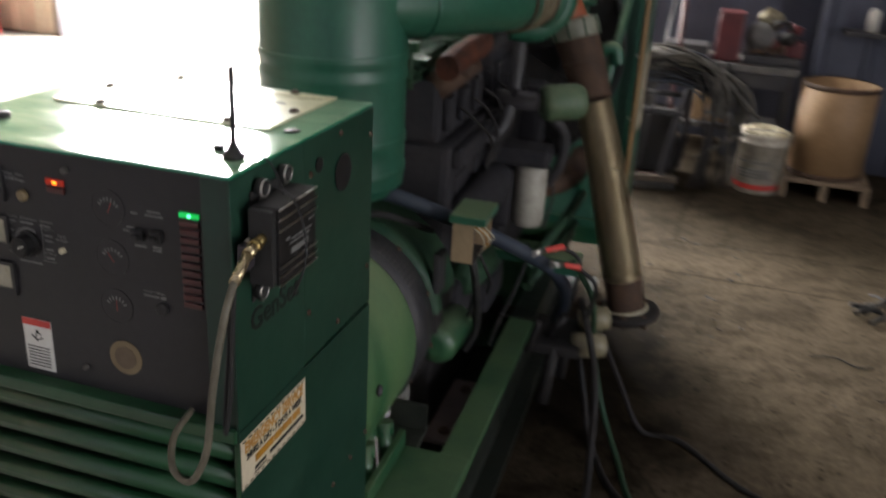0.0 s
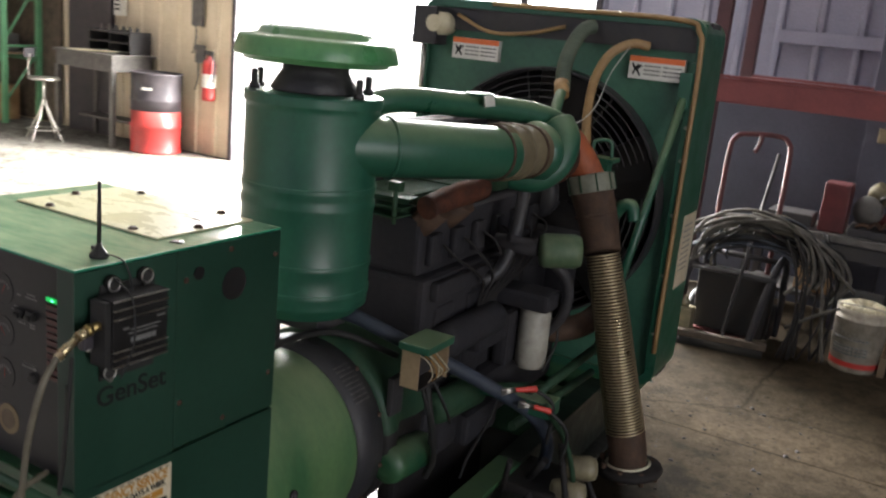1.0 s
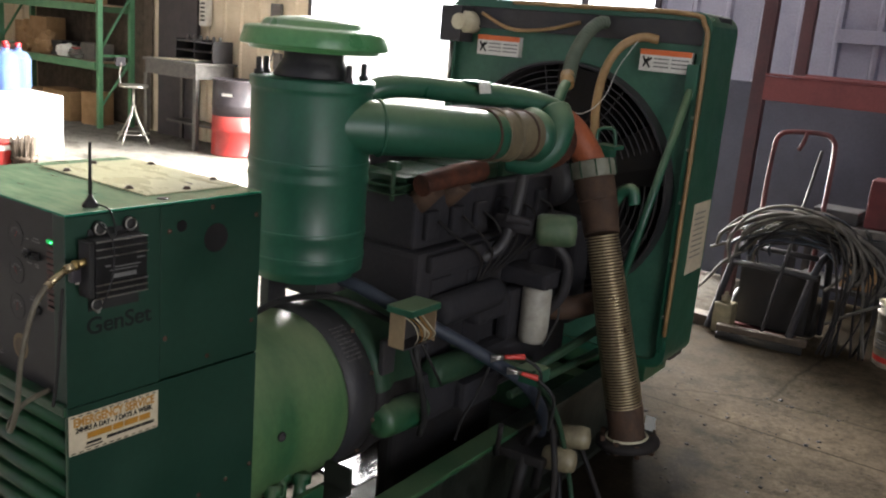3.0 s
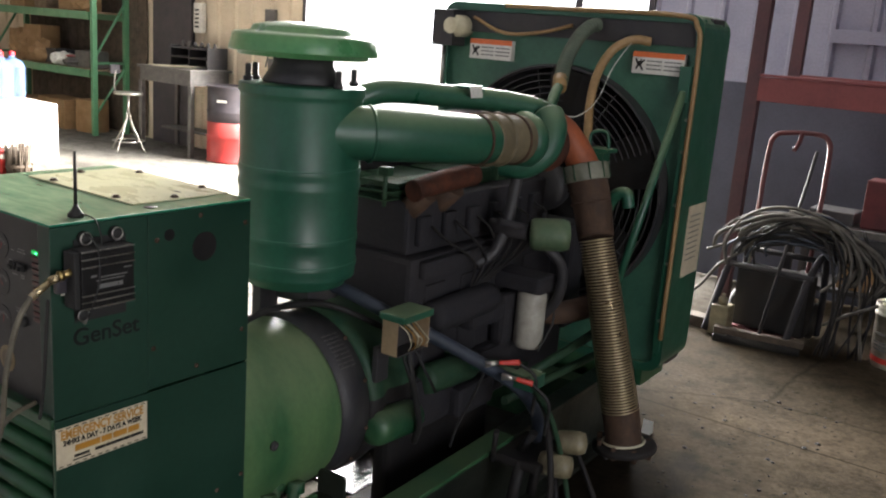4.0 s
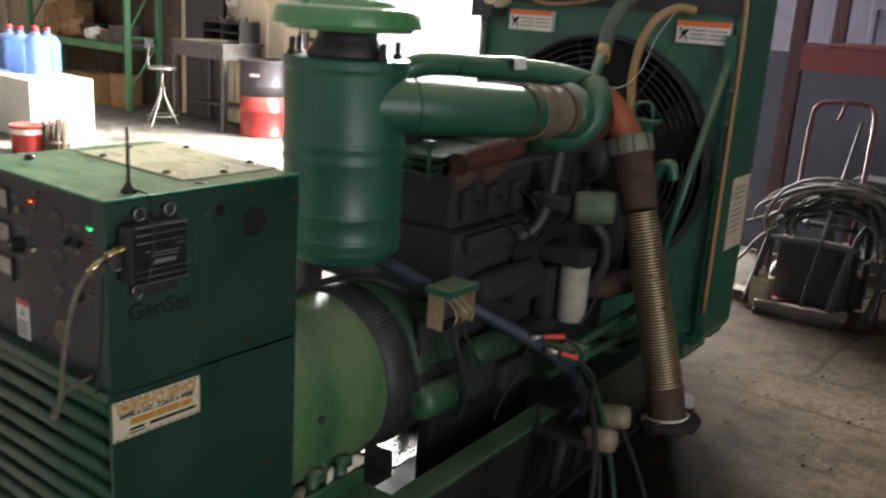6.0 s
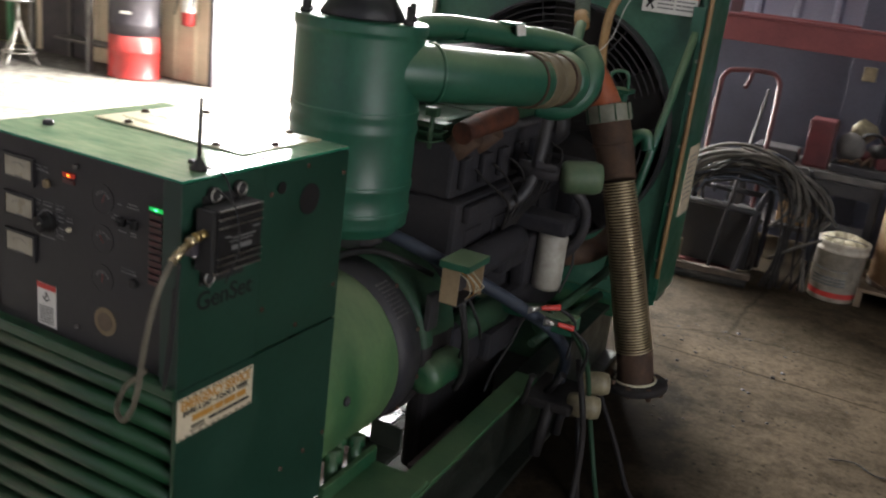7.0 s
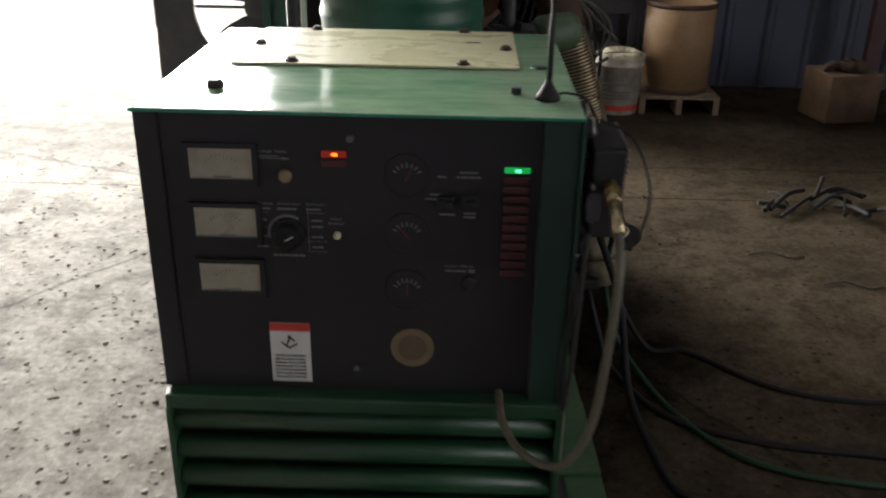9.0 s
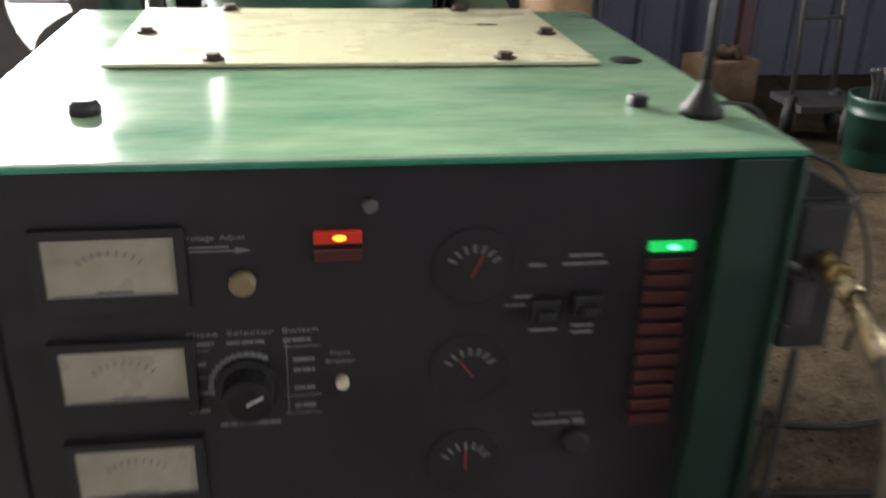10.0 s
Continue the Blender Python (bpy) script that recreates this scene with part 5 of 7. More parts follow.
# round gauges
for n, zc in enumerate((1.198, 1.121, 1.043)):
    bm = BM()
    torus(bm, (-0.860, PY - 0.0005, zc), (0, 1, 0), 0.028, 0.0003, 32, 6)
    part("round_gauge", bm, PANEL, panel, "small round engine gauge")
    bm = BM()
    lathe(bm, [(0.027, 0), (0.027, 0.0008), (0.001, 0.0010)], (-0.860, PY, zc), (0, -1, 0), 28, soft=False)
    part("gauge_face", bm, PANEL, panel)
    bm = BM()
    for k in range(7):
        a = radians(-60 + 20 * k)
        b = BM()
        bx(b, -0.0011, 0.0011, 0.0, 0.006, 0, 0.0003)
        b.transform(on_front(-0.860, PY - 0.0011, zc - 0.004) @ Matrix.Rotation(-a, 4, "Z") @ Matrix.Translation((0, 0.014, 0)))
        me = bpy.data.meshes.new("tick")
        b.to_mesh(me)
        b.free()
        bm.from_mesh(me)
    part("gauge_scale", bm, GREY_PRINT, panel, kind="stuff")
    bm = BM()
    b = BM()
    bx(b, -0.0006, 0.0006, -0.004, 0.013, 0, 0.0004)
    b.transform(on_front(-0.860, PY - 0.0013, zc - 0.004) @ Matrix.Rotation(radians((-25, 35, 0)[n]), 4, "Z"))
    me = bpy.data.meshes.new("needle")
    b.to_mesh(me)
    b.free()
    bm.from_mesh(me)
    part("gauge_needle", bm, LENS_NEEDLE, panel)
# selector knob, small knob and screws
bm = BM()
lathe(bm, [(0.021, 0), (0.021, 0.004), (0.017, 0.006), (0.016, 0.022), (0.012, 0.024)], (-1.009, PY, 1.117), (0, -1, 0), 24, soft=False)
knob = part("selector_knob", bm, INK, panel, "black selector knob")
bm = BM()
bars(bm, on_front(-1.009, PY - 0.0245, 1.117) @ Matrix.Rotation(radians(28), 4, "Z"), [(0.006, 0, 0.012, 0.0015)], 0, 0)
part("knob_mark", bm, WHITE, panel)
bm = BM()
arc = []
for k in range(14):
    a = radians(60 + 10 * k)
    arc.append((0.024 * math.cos(a), 0.024 * math.sin(a), 0.0036, 0.0036))
bars(bm, on_front(-1.009, PY - 0.0003, 1.117), arc, 0, 0)
rows = []
for k, (x0, x1, zz) in enumerate(((-0.038, -0.02, 0.033), (-0.012, 0.012, 0.033), (0.024, 0.042, 0.033), (-0.040, -0.026, 0.018), (-0.040, -0.026, -0.004), (-0.040, -0.026, -0.018), (0.030, 0.044, 0.018), (0.030, 0.044, 0.010), (0.030, 0.044, -0.004), (0.030, 0.044, -0.018), (-0.02, 0.02, -0.030))):
    rows += words(80 + k, x0, x1, zz, 0.0026)
rows += [(-0.016, 0.0985, 0.028, 0.0010), (-0.018, 0.1012, 0.024, 0.0014)]
rows += [(-0.034, 0.028, 0.022, 0.0006), (-0.034, 0.008, 0.022, 0.0006), (0.036, 0.028, 0.024, 0.0006), (0.036, -0.010, 0.024, 0.0006), (0.036, -0.024, 0.024, 0.0006), (0.026, 0.004, 0.0006, 0.056)]
bars(bm, on_front(-1.009, PY - 0.0003, 1.117), rows, 0, 0)
for k in range(4):
    h = 0.0042 * (4 - k) / 4
    bars(bm, on_front(-1.009, PY - 0.0003, 1.117), [(-0.001 + 0.0022 * k, 0.0985, 0.0022, h)], 0, 0)
part("panel_print", bm, GREY_PRINT, panel, "pale silk-screened legends", kind="stuff")
for text, size, wide, x, z in (("Voltage  Adjust", 0.0050, 0.036, -1.023, 1.2245), ("Phase  Selector  Switch", 0.0050, 0.084, -1.004, 1.157), ("Field", 0.0044, 0.013, -0.948, 1.138), ("Breaker", 0.0044, 0.020, -0.948, 1.132), ("Speed  Adjust", 0.0046, 0.036, -0.794, 1.078)):
    lettering("legend", text, size, on_front(x, PY - 0.0003, z), GREY_PRINT, panel, "pale printed legend", wide)
bm = BM()
rows = []
for k, (x0, x1, zz) in enumerate(((-0.823, -0.812, 1.197), (-0.800, -0.770, 1.197), (-0.796, -0.774, 1.203), (-0.838, -0.824, 1.168), (-0.832, -0.818, 1.174), (-0.820, -0.800, 1.148), (-0.790, -0.775, 1.150), (-0.790, -0.775, 1.145), (-0.812, -0.785, 1.071))):
    rows += words(120 + k, x0 + 0.8, x1 + 0.8, zz - 1.0, 0.0026)
rows.append((0.8 - 0.778, 0.071, 0.008, 0.0045))
bars(bm, on_front(-0.8, PY - 0.0003, 1.0), rows, 0, 0)
part("panel_print", bm, GREY_PRINT, panel, kind="stuff")
for x, z, h in ((-0.812, 1.166, 0.012), (-0.782, 1.168, 0.010)):
    bm = BM()
    bx(bm, x - 0.010, x + 0.010, PY - 0.008, PY, z - 0.008, z + 0.008, 0.002)
    bx(bm, x - 0.006, x + 0.006, PY - 0.014, PY - 0.008, z - 0.006, z + 0.002, 0.002)
    part("rocker_switch", bm, RUBBER, panel)
for x, z, r, m in ((-1.008, 1.194, 0.0085, BADGE), (-0.947, 1.117, 0.0045, CREAM), (-0.928, 1.244, 0.0050, TABLE_GREY), (-0.927, 0.925, 0.004, TABLE_GREY), (-0.78, 1.055, 0.010, RUBBER)):
    bm = BM()
    lathe(bm, [(r, 0), (r, 0.006), (r * 0.7, 0.008)], (x, PY, z), (0, -1, 0), 16)
    part("panel_screw", bm, m, panel)
# lamps
def lit_lamp(x0, x1, z, half, lens, bulb, label):
    bm = BM()
    bx(bm, x0, x1, PY - 0.004, PY, z - half, z + half, 0.001)
    part("indicator_lamp", bm, lens, panel, label)
    bm = BM()
    xc = (x0 + x1) / 2 + 0.001
    lathe(bm, [(0.0005, 0.003), (half * 0.55, 0.0042), (half * 0.3, 0.0048), (0.0005, 0.0050)], (xc, PY, z), (0, -1, 0), 12)
    bmesh.ops.scale(bm, vec=(1.9, 1, 1), space=Matrix.Translation((-xc, 0, 0)), verts=bm.verts[:])
    part("lamp_bulb", bm, bulb, panel)


lit_lamp(-0.963, -0.933, 1.223, 0.0042, GLOW_RED, LAMP_RED, "lit orange-red lamp")
bm = BM()
bx(bm, -0.963, -0.933, PY - 0.004, PY, 1.211 - 0.0042, 1.211 + 0.0042, 0.001)
part("indicator_lamp", bm, LENS_RED, panel, "unlit red lamp")
lit_lamp(-0.742, -0.711, 1.208, 0.0036, GLOW_GREEN, LAMP_GREEN, "lit green lamp")
for k in range(1, 12):
    bm = BM()
    z = 1.208 - 0.0125 * k
    bx(bm, -0.742, -0.711, PY - 0.004, PY, z - 0.0042, z + 0.0042, 0.001)
    part("indicator_lamp", bm, LENS_RED, panel, "unlit red lamp")
# lid, nuts and fittings on top
bm = BM()
bx(bm, -1.120, -0.717, 1.290, 1.545, BZ1 + 0.001, BZ1 + 0.004, 0.001)
part("access_lid", bm, LID, cab, "bare dusty access lid")
bolts(cab, [(-1.036, 1.304, BZ1 + 0.004), (-0.796, 1.304, BZ1 + 0.004), (-1.103, 1.416, BZ1 + 0.004), (-0.733, 1.408, BZ1 + 0.004), (-1.036, 1.535, BZ1 + 0.004), (-0.796, 1.535, BZ1 + 0.004)], (0, 0, 1), size=1.1, mesh=DARK_BOLT)
bm = BM()
lathe(bm, [(0.011, 0), (0.011, 0.006), (0.008, 0.010)], (-1.108, 1.166, BZ1), seg=8)
part("plug", bm, BLACK, cab)
bm = BM()
bx(bm, -0.735, -0.722, 1.161, 1.172, BZ1, BZ1 + 0.008, 0.002)
part("square_nut", bm, BLACK, cab)
bm = BM()
lathe(bm, [(0.014, 0), (0.014, 0.0008), (0.001, 0.001)], (-0.687, 1.311, BZ1), seg=24)
part("cable_hole", bm, INK, cab)
bm = BM()
bx(bm, -0.792, -0.772, 1.450, 1.456, BZ1 + 0.0041, BZ1 + 0.0046)
part("lid_slot", bm, INK, cab)
for y, z, r in ((1.331, 1.225, 0.013), (1.424, 1.187, 0.033)):
    bm = BM()
    lathe(bm, [(r, 0), (r, 0.0008), (r * 0.94, 0.001), (r * 0.93, -0.002), (0.001, -0.0022)], (BX1 + 0.0004, y, z), (1, 0, 0), 30, True)
    part("knockout", bm, INK, cab, "dark round knockout hole")
bolts(cab, [(BX1, 1.300, 1.217), (BX1, 1.291, 0.981), (BX1, 1.406, 0.913), (BX1, 1.536, 0.970), (BX1, 1.540, 1.226), (BX1, 1.413, 1.258), (BX1 + 0.001, 1.469, 0.580), (BX1 + 0.001, 1.543, 0.595), (BX1 + 0.001, 1.389, 0.570)], (1, 0, 0), size=0.7, mesh=DARK_BOLT)
lettering("nameplate_lettering", "GenSet", 0.050, on_side(BX1 + 0.0006, 1.180, 1.046), INK, cab, "black lettering", 0.150, 0.0007)
# service sticker
bm = BM()
bx(bm, BX1 + 0.0012, BX1 + 0.0022, 1.063, 1.273, 0.782, 0.868)
part("service_sticker", bm, STICKER, cab, "tan-white service sticker with gold and black print")
SX = BX1 + 0.0024
lettering("sticker_print", "EMERGENCY SERVICE", 0.026, on_side(SX, 1.168, 0.8505), GOLD_PRINT, cab, "gold print", 0.190, 0.0009)
lettering("sticker_print", "24HRS A DAY - 7 DAYS A WEEK", 0.0155, on_side(SX, 1.168, 0.8335), INK, cab, "black print", 0.182, 0.0007)
bm = BM()
bars(bm, on_side(SX, 1.063, 0.782), words(140, 0.040, 0.190, 0.0345, 0.0135, 0.2), 0, 0)
part("sticker_writing", bm, GOLD_PRINT, cab, kind="stuff")
bm = BM()
bars(bm, on_side(SX, 1.063, 0.782), words(141, 0.085, 0.200, 0.018, 0.007, 0.15) + [(0.055, 0.018, 0.034, 0.006), (0.055, 0.010, 0.04, 0.003)], 0, 0)
rows = []
for k in range(12):
    rows.append((0.009 + 0.0174 * k, 0.0825, 0.010, 0.0022))
    rows.append((0.009 + 0.0174 * k, 0.0035, 0.010, 0.0022))
bars(bm, on_side(SX, 1.063, 0.782), rows, 0, 0)
part("sticker_writing", bm, INK, cab, kind="stuff")
# radio modem bolted to the side
bm = BM()
bx(bm, BX1 + 0.002, BX1 + 0.005, 1.108, 1.222, 1.080, 1.246, 0.001)
modem = part("radio_modem", bm, RUBBER, cab, "black ribbed radio modem with steel mounting tabs")
for z in (1.125, 1.195):
    bm = BM()
    bx(bm, BX1 + 0.0055, -0.636, 1.112, 1.200, z, z + 0.022, 0.001)
    part("stand_off", bm, RUBBER, modem, "black standing bracket behind the modem")
PLACE = Matrix.Translation((-0.595 - (BX1 + 0.033), -0.030, 0.013))
bm = BM()
bx(bm, BX1 - 0.008, BX1 + 0.033, 1.122, 1.236, 1.108, 1.222, 0.002)
part("case", bm, INK, modem)
bm = BM()
bx(bm, BX1 - 0.007, BX1 + 0.030, 1.110, 1.1215, 1.110, 1.220, 0.002)
part("end_plate", bm, RUBBER, modem, "dark end plate with sockets")
# Bright bars stand for the light caught along the black fins.
for z in (1.2205, 1.2055, 1.190, 1.135, 1.122, 1.109):
    bm = BM()
    bx(bm, BX1 + 0.0335, BX1 + 0.036, 1.122, 1.236, z - 0.0012, z + 0.0012)
    part("fin", bm, STEEL, modem, "bright fin edge painted for caught light")
bm = BM()
rows = [(0.026, 0.066, 0.012, 0.004)]
rows += words(150, 0.036, 0.098, 0.062, 0.0026) + words(151, 0.030, 0.092, 0.056, 0.0020) + words(152, 0.036, 0.088, 0.044, 0.0085, 0.12) + words(153, 0.090, 0.108, 0.074, 0.003)
bars(bm, on_side(BX1 + 0.0332, 1.122, 1.105), rows, 0, 0)
part("modem_print", bm, GREY_PRINT, modem, kind="stuff")
PLACE = Matrix.Identity(4)
for y, z in ((1.128, 1.248), (1.196, 1.250), (1.120, 1.096)):
    bm = BM()
    lathe(bm, [(0.0135, 0), (0.0135, 0.008), (0.012, 0.011), (0.002, 0.0112)], (BX1 + 0.005, y, z), (1, 0, 0), 20)
    tab = part("mounting_tab", bm, RUBBER, modem)
    bm = BM()
    torus(bm, (BX1 + 0.0158, y, z), (1, 0, 0), 0.0120, 0.0016, 20, 6)
    part("tab_rim", bm, STEEL, tab, "bright worn rim")
    bm = BM()
    lathe(bm, [(0.0045, 0), (0.0045, 0.005), (0.003, 0.006)], (BX1 + 0.005, y + 0.006, z - 0.017), (1, 0, 0), 8)
    part("tab_screw", bm, STEEL, tab)
bm = BM()
rod(bm, (BX1 + 0.022, 1.110, 1.205), (BX1 + 0.022, 1.090, 1.205), 0.0055, 10)
lathe(bm, [(0.0075, 0), (0.0075, 0.007)], (BX1 + 0.022, 1.104, 1.205), (0, -1, 0), 6)
part("antenna_socket", bm, GOLD, modem, "brass antenna socket")
bm = BM()
bx(bm, BX1 + 0.007, BX1 + 0.024, 1.062, 1.110, 1.150, 1.186, 0.004)
part("plug_hood", bm, DRUM_DARK, modem, "dark plug hood in the modem's end")
for z in (1.147, 1.189):
    bm = BM()
    rod(bm, (BX1 + 0.0155, 1.110, z), (BX1 + 0.0155, 1.074, z), 0.0028, 8)
    part("thumb_screw", bm, STEEL, modem)

# loose fittings on the set
ant = thing("whip_antenna", (-0.690, 1.142, BZ1), "black magnetic-base whip antenna standing on the cabinet", "antenna")
bm = BM()
lathe(bm, [(0.0155, 0.0), (0.0155, 0.005), (0.012, 0.009), (0.006, 0.018), (0.0035, 0.026)], (-0.690, 1.142, BZ1), seg=20)
part("base", bm, RUBBER, ant)
bm = BM()
rod(bm, (-0.690, 1.142, BZ1 + 0.02), (-0.690, 1.142, BZ1 + 0.128), 0.0038, 10, 0.003)
part("rod", bm, RUBBER, ant)
bm = BM()
tube(bm, [(-0.682, 1.142, BZ1 + 0.006), (-0.665, 1.150, BZ1 + 0.006), (-0.640, 1.155, BZ1 - 0.004), (-0.618, 1.150, 1.235), (-0.610, 1.12, 1.215), (-0.620, 1.095, 1.206)], 0.0018, 6)
part("lead", bm, RUBBER, ant)
bm = BM()
tube(bm, [(-0.627, 1.12, 1.262), (-0.586, 1.12, 1.241), (-0.564, 1.11, 1.196), (-0.56, 1.1, 1.158), (-0.573, 1.09, 1.112)], 0.0018, 6)
part("lead", bm, RUBBER, ant)
cable = thing("data_cable", (-0.62, 0.96, 0.87), "grey data cable with a brass plug looping into the panel", "cable")
bm = BM()
tube(bm, [(-0.612, 1.005, 1.165), (-0.612, 0.975, 1.12), (-0.620, 0.955, 1.03), (-0.632, 0.95, 0.93), (-0.662, 0.953, 0.872), (-0.705, 0.975, 0.868), (-0.732, 1.02, 0.885), (-0.737, 1.075, 0.897)], 0.0052, 12)
part("jacket", bm, GREY_CABLE, cable)
bm = BM()
rod(bm, (-0.614, 1.095, 1.196), (-0.614, 1.060, 1.190), 0.0075, 12)
lathe(bm, [(0.0100, 0), (0.0100, 0.010)], (-0.614, 1.066, 1.191), (0, -1, -0.1), 6)
part("plug", bm, GOLD, cable, "brass plug")
bm = BM()
rod(bm, (-0.614, 1.060, 1.190), (-0.614, 1.040, 1.184), 0.0085, 12)
rod(bm, (-0.614, 1.040, 1.184), (-0.612, 1.002, 1.160), 0.0074, 12)
part("plug_boot", bm, BRASS, cable, "dull brass plug shell")
bm = BM()
tube(bm, [(-0.640, 1.05, 1.14), (-0.644, 1.045, 1.05), (-0.648, 1.04, 0.96), (-0.655, 1.035, 0.90), (-0.660, 1.045, 0.94), (-0.655, 1.05, 1.02), (-0.650, 1.05, 1.09)], 0.0035, 8)
part("spare_loop", bm, RUBBER, cable)


# ---- loose things beside the set ----
for pts, r, label in (
    ([(-0.40, 2.72, 0.34), (-0.34, 2.66, 0.12), (-0.29, 2.57, 0.010), (-0.16, 2.32, 0.010), (0.10, 2.20, 0.010), (0.375, 2.16, 0.010), (0.75, 2.10, 0.010)], 0.010, "black power cable lying on the concrete"),
    ([(-0.36, 2.74, 0.40), (-0.25, 2.78, 0.15), (-0.15, 2.72, 0.010), (-0.02, 2.70, 0.010), (0.20, 2.50, 0.010), (0.48, 2.43, 0.010), (0.85, 2.50, 0.010)], 0.009, "thin black cable running across the floor"),
    ([(-0.38, 2.60, 0.50), (-0.30, 2.52, 0.28), (-0.27, 2.40, 0.05), (-0.24, 2.15, 0.012), (-0.18, 1.95, 0.012), (0.10, 1.88, 0.012), (0.6, 1.92, 0.012)], 0.011, "black rubber cable trailing from the engine"),
    ([(-0.40, 2.48, 0.66), (-0.34, 2.55, 0.52), (-0.33, 2.66, 0.30), (-0.28, 2.66, 0.10), (-0.20, 2.52, 0.012), (-0.12, 2.30, 0.012), (0.05, 2.10, 0.012), (0.40, 2.02, 0.012), (0.9, 2.06, 0.012)], 0.009, "worn green hose dropping to the floor"),
):
    bm = BM()
    tube(bm, pts, r, 8)
    whole("power_cable", bm, DIM_GREEN if "green" in label else SCRAP_AND_SHADE, (pts[3][0], pts[3][1], 0), label, "cable", "cables on the floor")
for k, (p, q, lift) in enumerate((((-0.505, 2.39, 0.703), (-0.445, 2.46, 0.703), 0), ((-0.455, 2.415, 0.672), (-0.395, 2.465, 0.652), 0))):
    clip = thing("jumper_clamp", p, "red-handled jumper clamp gripping the engine's terminal", "clamp", "jumper clamps")
    p, q = Vector(p), Vector(q)
    d = (q - p).normalized()
    bm = BM()
    rod(bm, p, p + d * 0.05, 0.007, 8)
    rod(bm, p + Vector((0, 0, -0.012)), p + d * 0.05, 0.006, 8)
    part("jaw", bm, STEEL, clip)
    bm = BM()
    tube(bm, [p + d * 0.045, p + d * 0.08, q + d * 0.02], (0.007, 0.010), 10, 4)
    part("handle", bm, RED, clip, "red handle")
    bm = BM()
    tube(bm, [q + d * 0.015, q + d * 0.06 + Vector((0.02, 0, -0.05)), q + Vector((0.05, 0.06, -0.18))], 0.006, 8)
    part("lead", bm, RUBBER, clip)
PLACE = Matrix.Translation((-0.0025, 0.0731, 0.0502)) @ Matrix.Rotation(radians(1.77), 4, "Z") @ Matrix.Scale(0.947, 4)
for c, ax, ln in (((-0.33, 2.80, 0.335), (0.7, 0.2, 0.1), 0.11), ((-0.335, 2.69, 0.295), (0.75, 0.15, 0.05), 0.12)):
    bm = BM()
    lathe(bm, [(0.02, 0), (0.036, 0.004), (0.043, 0.02), (0.043, ln - 0.03), (0.036, ln - 0.006), (0.016, ln)], c, ax, 24)
    part("oil_filter", bm, FILTER, gen, "cream spin-on oil filter with a dark seam")
bm = BM()
bx(bm, -0.50, -0.30, 2.62, 2.86, 0.276, 0.31, 0.01)
rod(bm, (-0.42, 2.70, 0.30), (-0.36, 2.68, 0.40), 0.014, 12)
rod(bm, (-0.46, 2.58, 0.30), (-0.42, 2.52, 0.44), 0.010, 10)
rod(bm, (-0.40, 2.62, 0.10), (-0.38, 2.64, 0.30), 0.022, 10)
rod(bm, (-0.36, 2.70, 0.16), (-0.35, 2.72, 0.30), 0.018, 10)
part("filter_mount", bm, SCRAP_AND_SHADE, gen, "greasy black filter mount")
PLACE = set_down((0, 0, 0), (0.0, -0.10, 0))
bm = BM()
for side in (-1, 1):
    bx(bm, -0.522, -0.478, 3.8995 + 0.007 * side, 3.9005 + 0.007 * side, 0.001, 0.063, 0, Matrix.Rotation(0.22 * side, 4, "X"))
whole("paper_scrap", bm, WHITE, (-0.50, 3.90, 0), "folded scrap of white paper standing on the dirty floor", "paper")
# scrap bits on the floor
rng = random.Random(7)
heap = thing("scrap_heap", (0.86, 4.15, 0), "tangle of black hose and steel scraps on the floor", "scrap")
for k in range(14):
    a = rng.uniform(0, 6.28)
    c = Vector((0.86 + rng.uniform(-0.22, 0.30), 4.15 + rng.uniform(-0.18, 0.22), 0.02))
    d = Vector((math.cos(a), math.sin(a), 0)) * rng.uniform(0.06, 0.16)
    bm = BM()
    tube(bm, [c - d, c + Vector((0, 0, rng.uniform(0.01, 0.06))), c + d + Vector((0, 0, rng.uniform(0.0, 0.05)))], rng.uniform(0.005, 0.013), 7, 5)
    part("scrap", bm, SCRAP_AND_SHADE, heap)
bm = BM()
tube(bm, [(0.90, 4.25, 0.03), (0.91, 4.26, 0.07), (0.93, 4.28, 0.13)], 0.010, 8)
part("scrap", bm, SCRAP_AND_SHADE, heap)
for k, (x, y) in enumerate(((0.72, 3.35), (1.05, 3.05), (0.50, 3.62), (1.20, 3.40))):
    bm = BM()
    tube(bm, [(x - 0.09, y, 0.006), (x, y + 0.03, 0.008), (x + 0.08, y - 0.02, 0.006), (x + 0.14, y + 0.01, 0.004)], 0.003, 6)
    whole("wire_scrap", bm, SCRAP_AND_SHADE, (x, y, 0), "short bent scrap of wire on the floor", "wire", "wire scraps")

# ---- along the north wall, right of the radiator ----
PLACE = set_down((-0.79, 6.3, 0), (-0.973, 6.05, 0), 0.952)
rack = thing("pallet_rack", (0.5, 6.5, 0), "tall red-beamed steel pallet rack", "rack")
for x in (-0.79, 2.2):
    for y in (6.33, 7.25):
        bm = BM()
        bx(bm, x - 0.045, x + 0.045, y - 0.035, y + 0.035, 0, 3.4, 0.004)
        part("upright", bm, RACK_POST, rack, "dark red rack upright")
for z in (1.52, 2.95):
    for y in (6.30, 7.25):
        bm = BM()
        bx(bm, -0.745, 2.155, y - 0.025, y + 0.025, z - 0.045, z + 0.112, 0.004)
        bx(bm, -0.745, 2.155, y - 0.032, y + 0.032, z + 0.115, z + 0.132, 0.003)
        part("beam", bm, RACK_RED, rack, "red rack beam")
bm = BM()
bx(bm, -1.35, 2.15, 7.16, 7.19, 0.02, 1.56)
part("back_board", bm, SIDING_DARK, rack, "dark dirty back board")

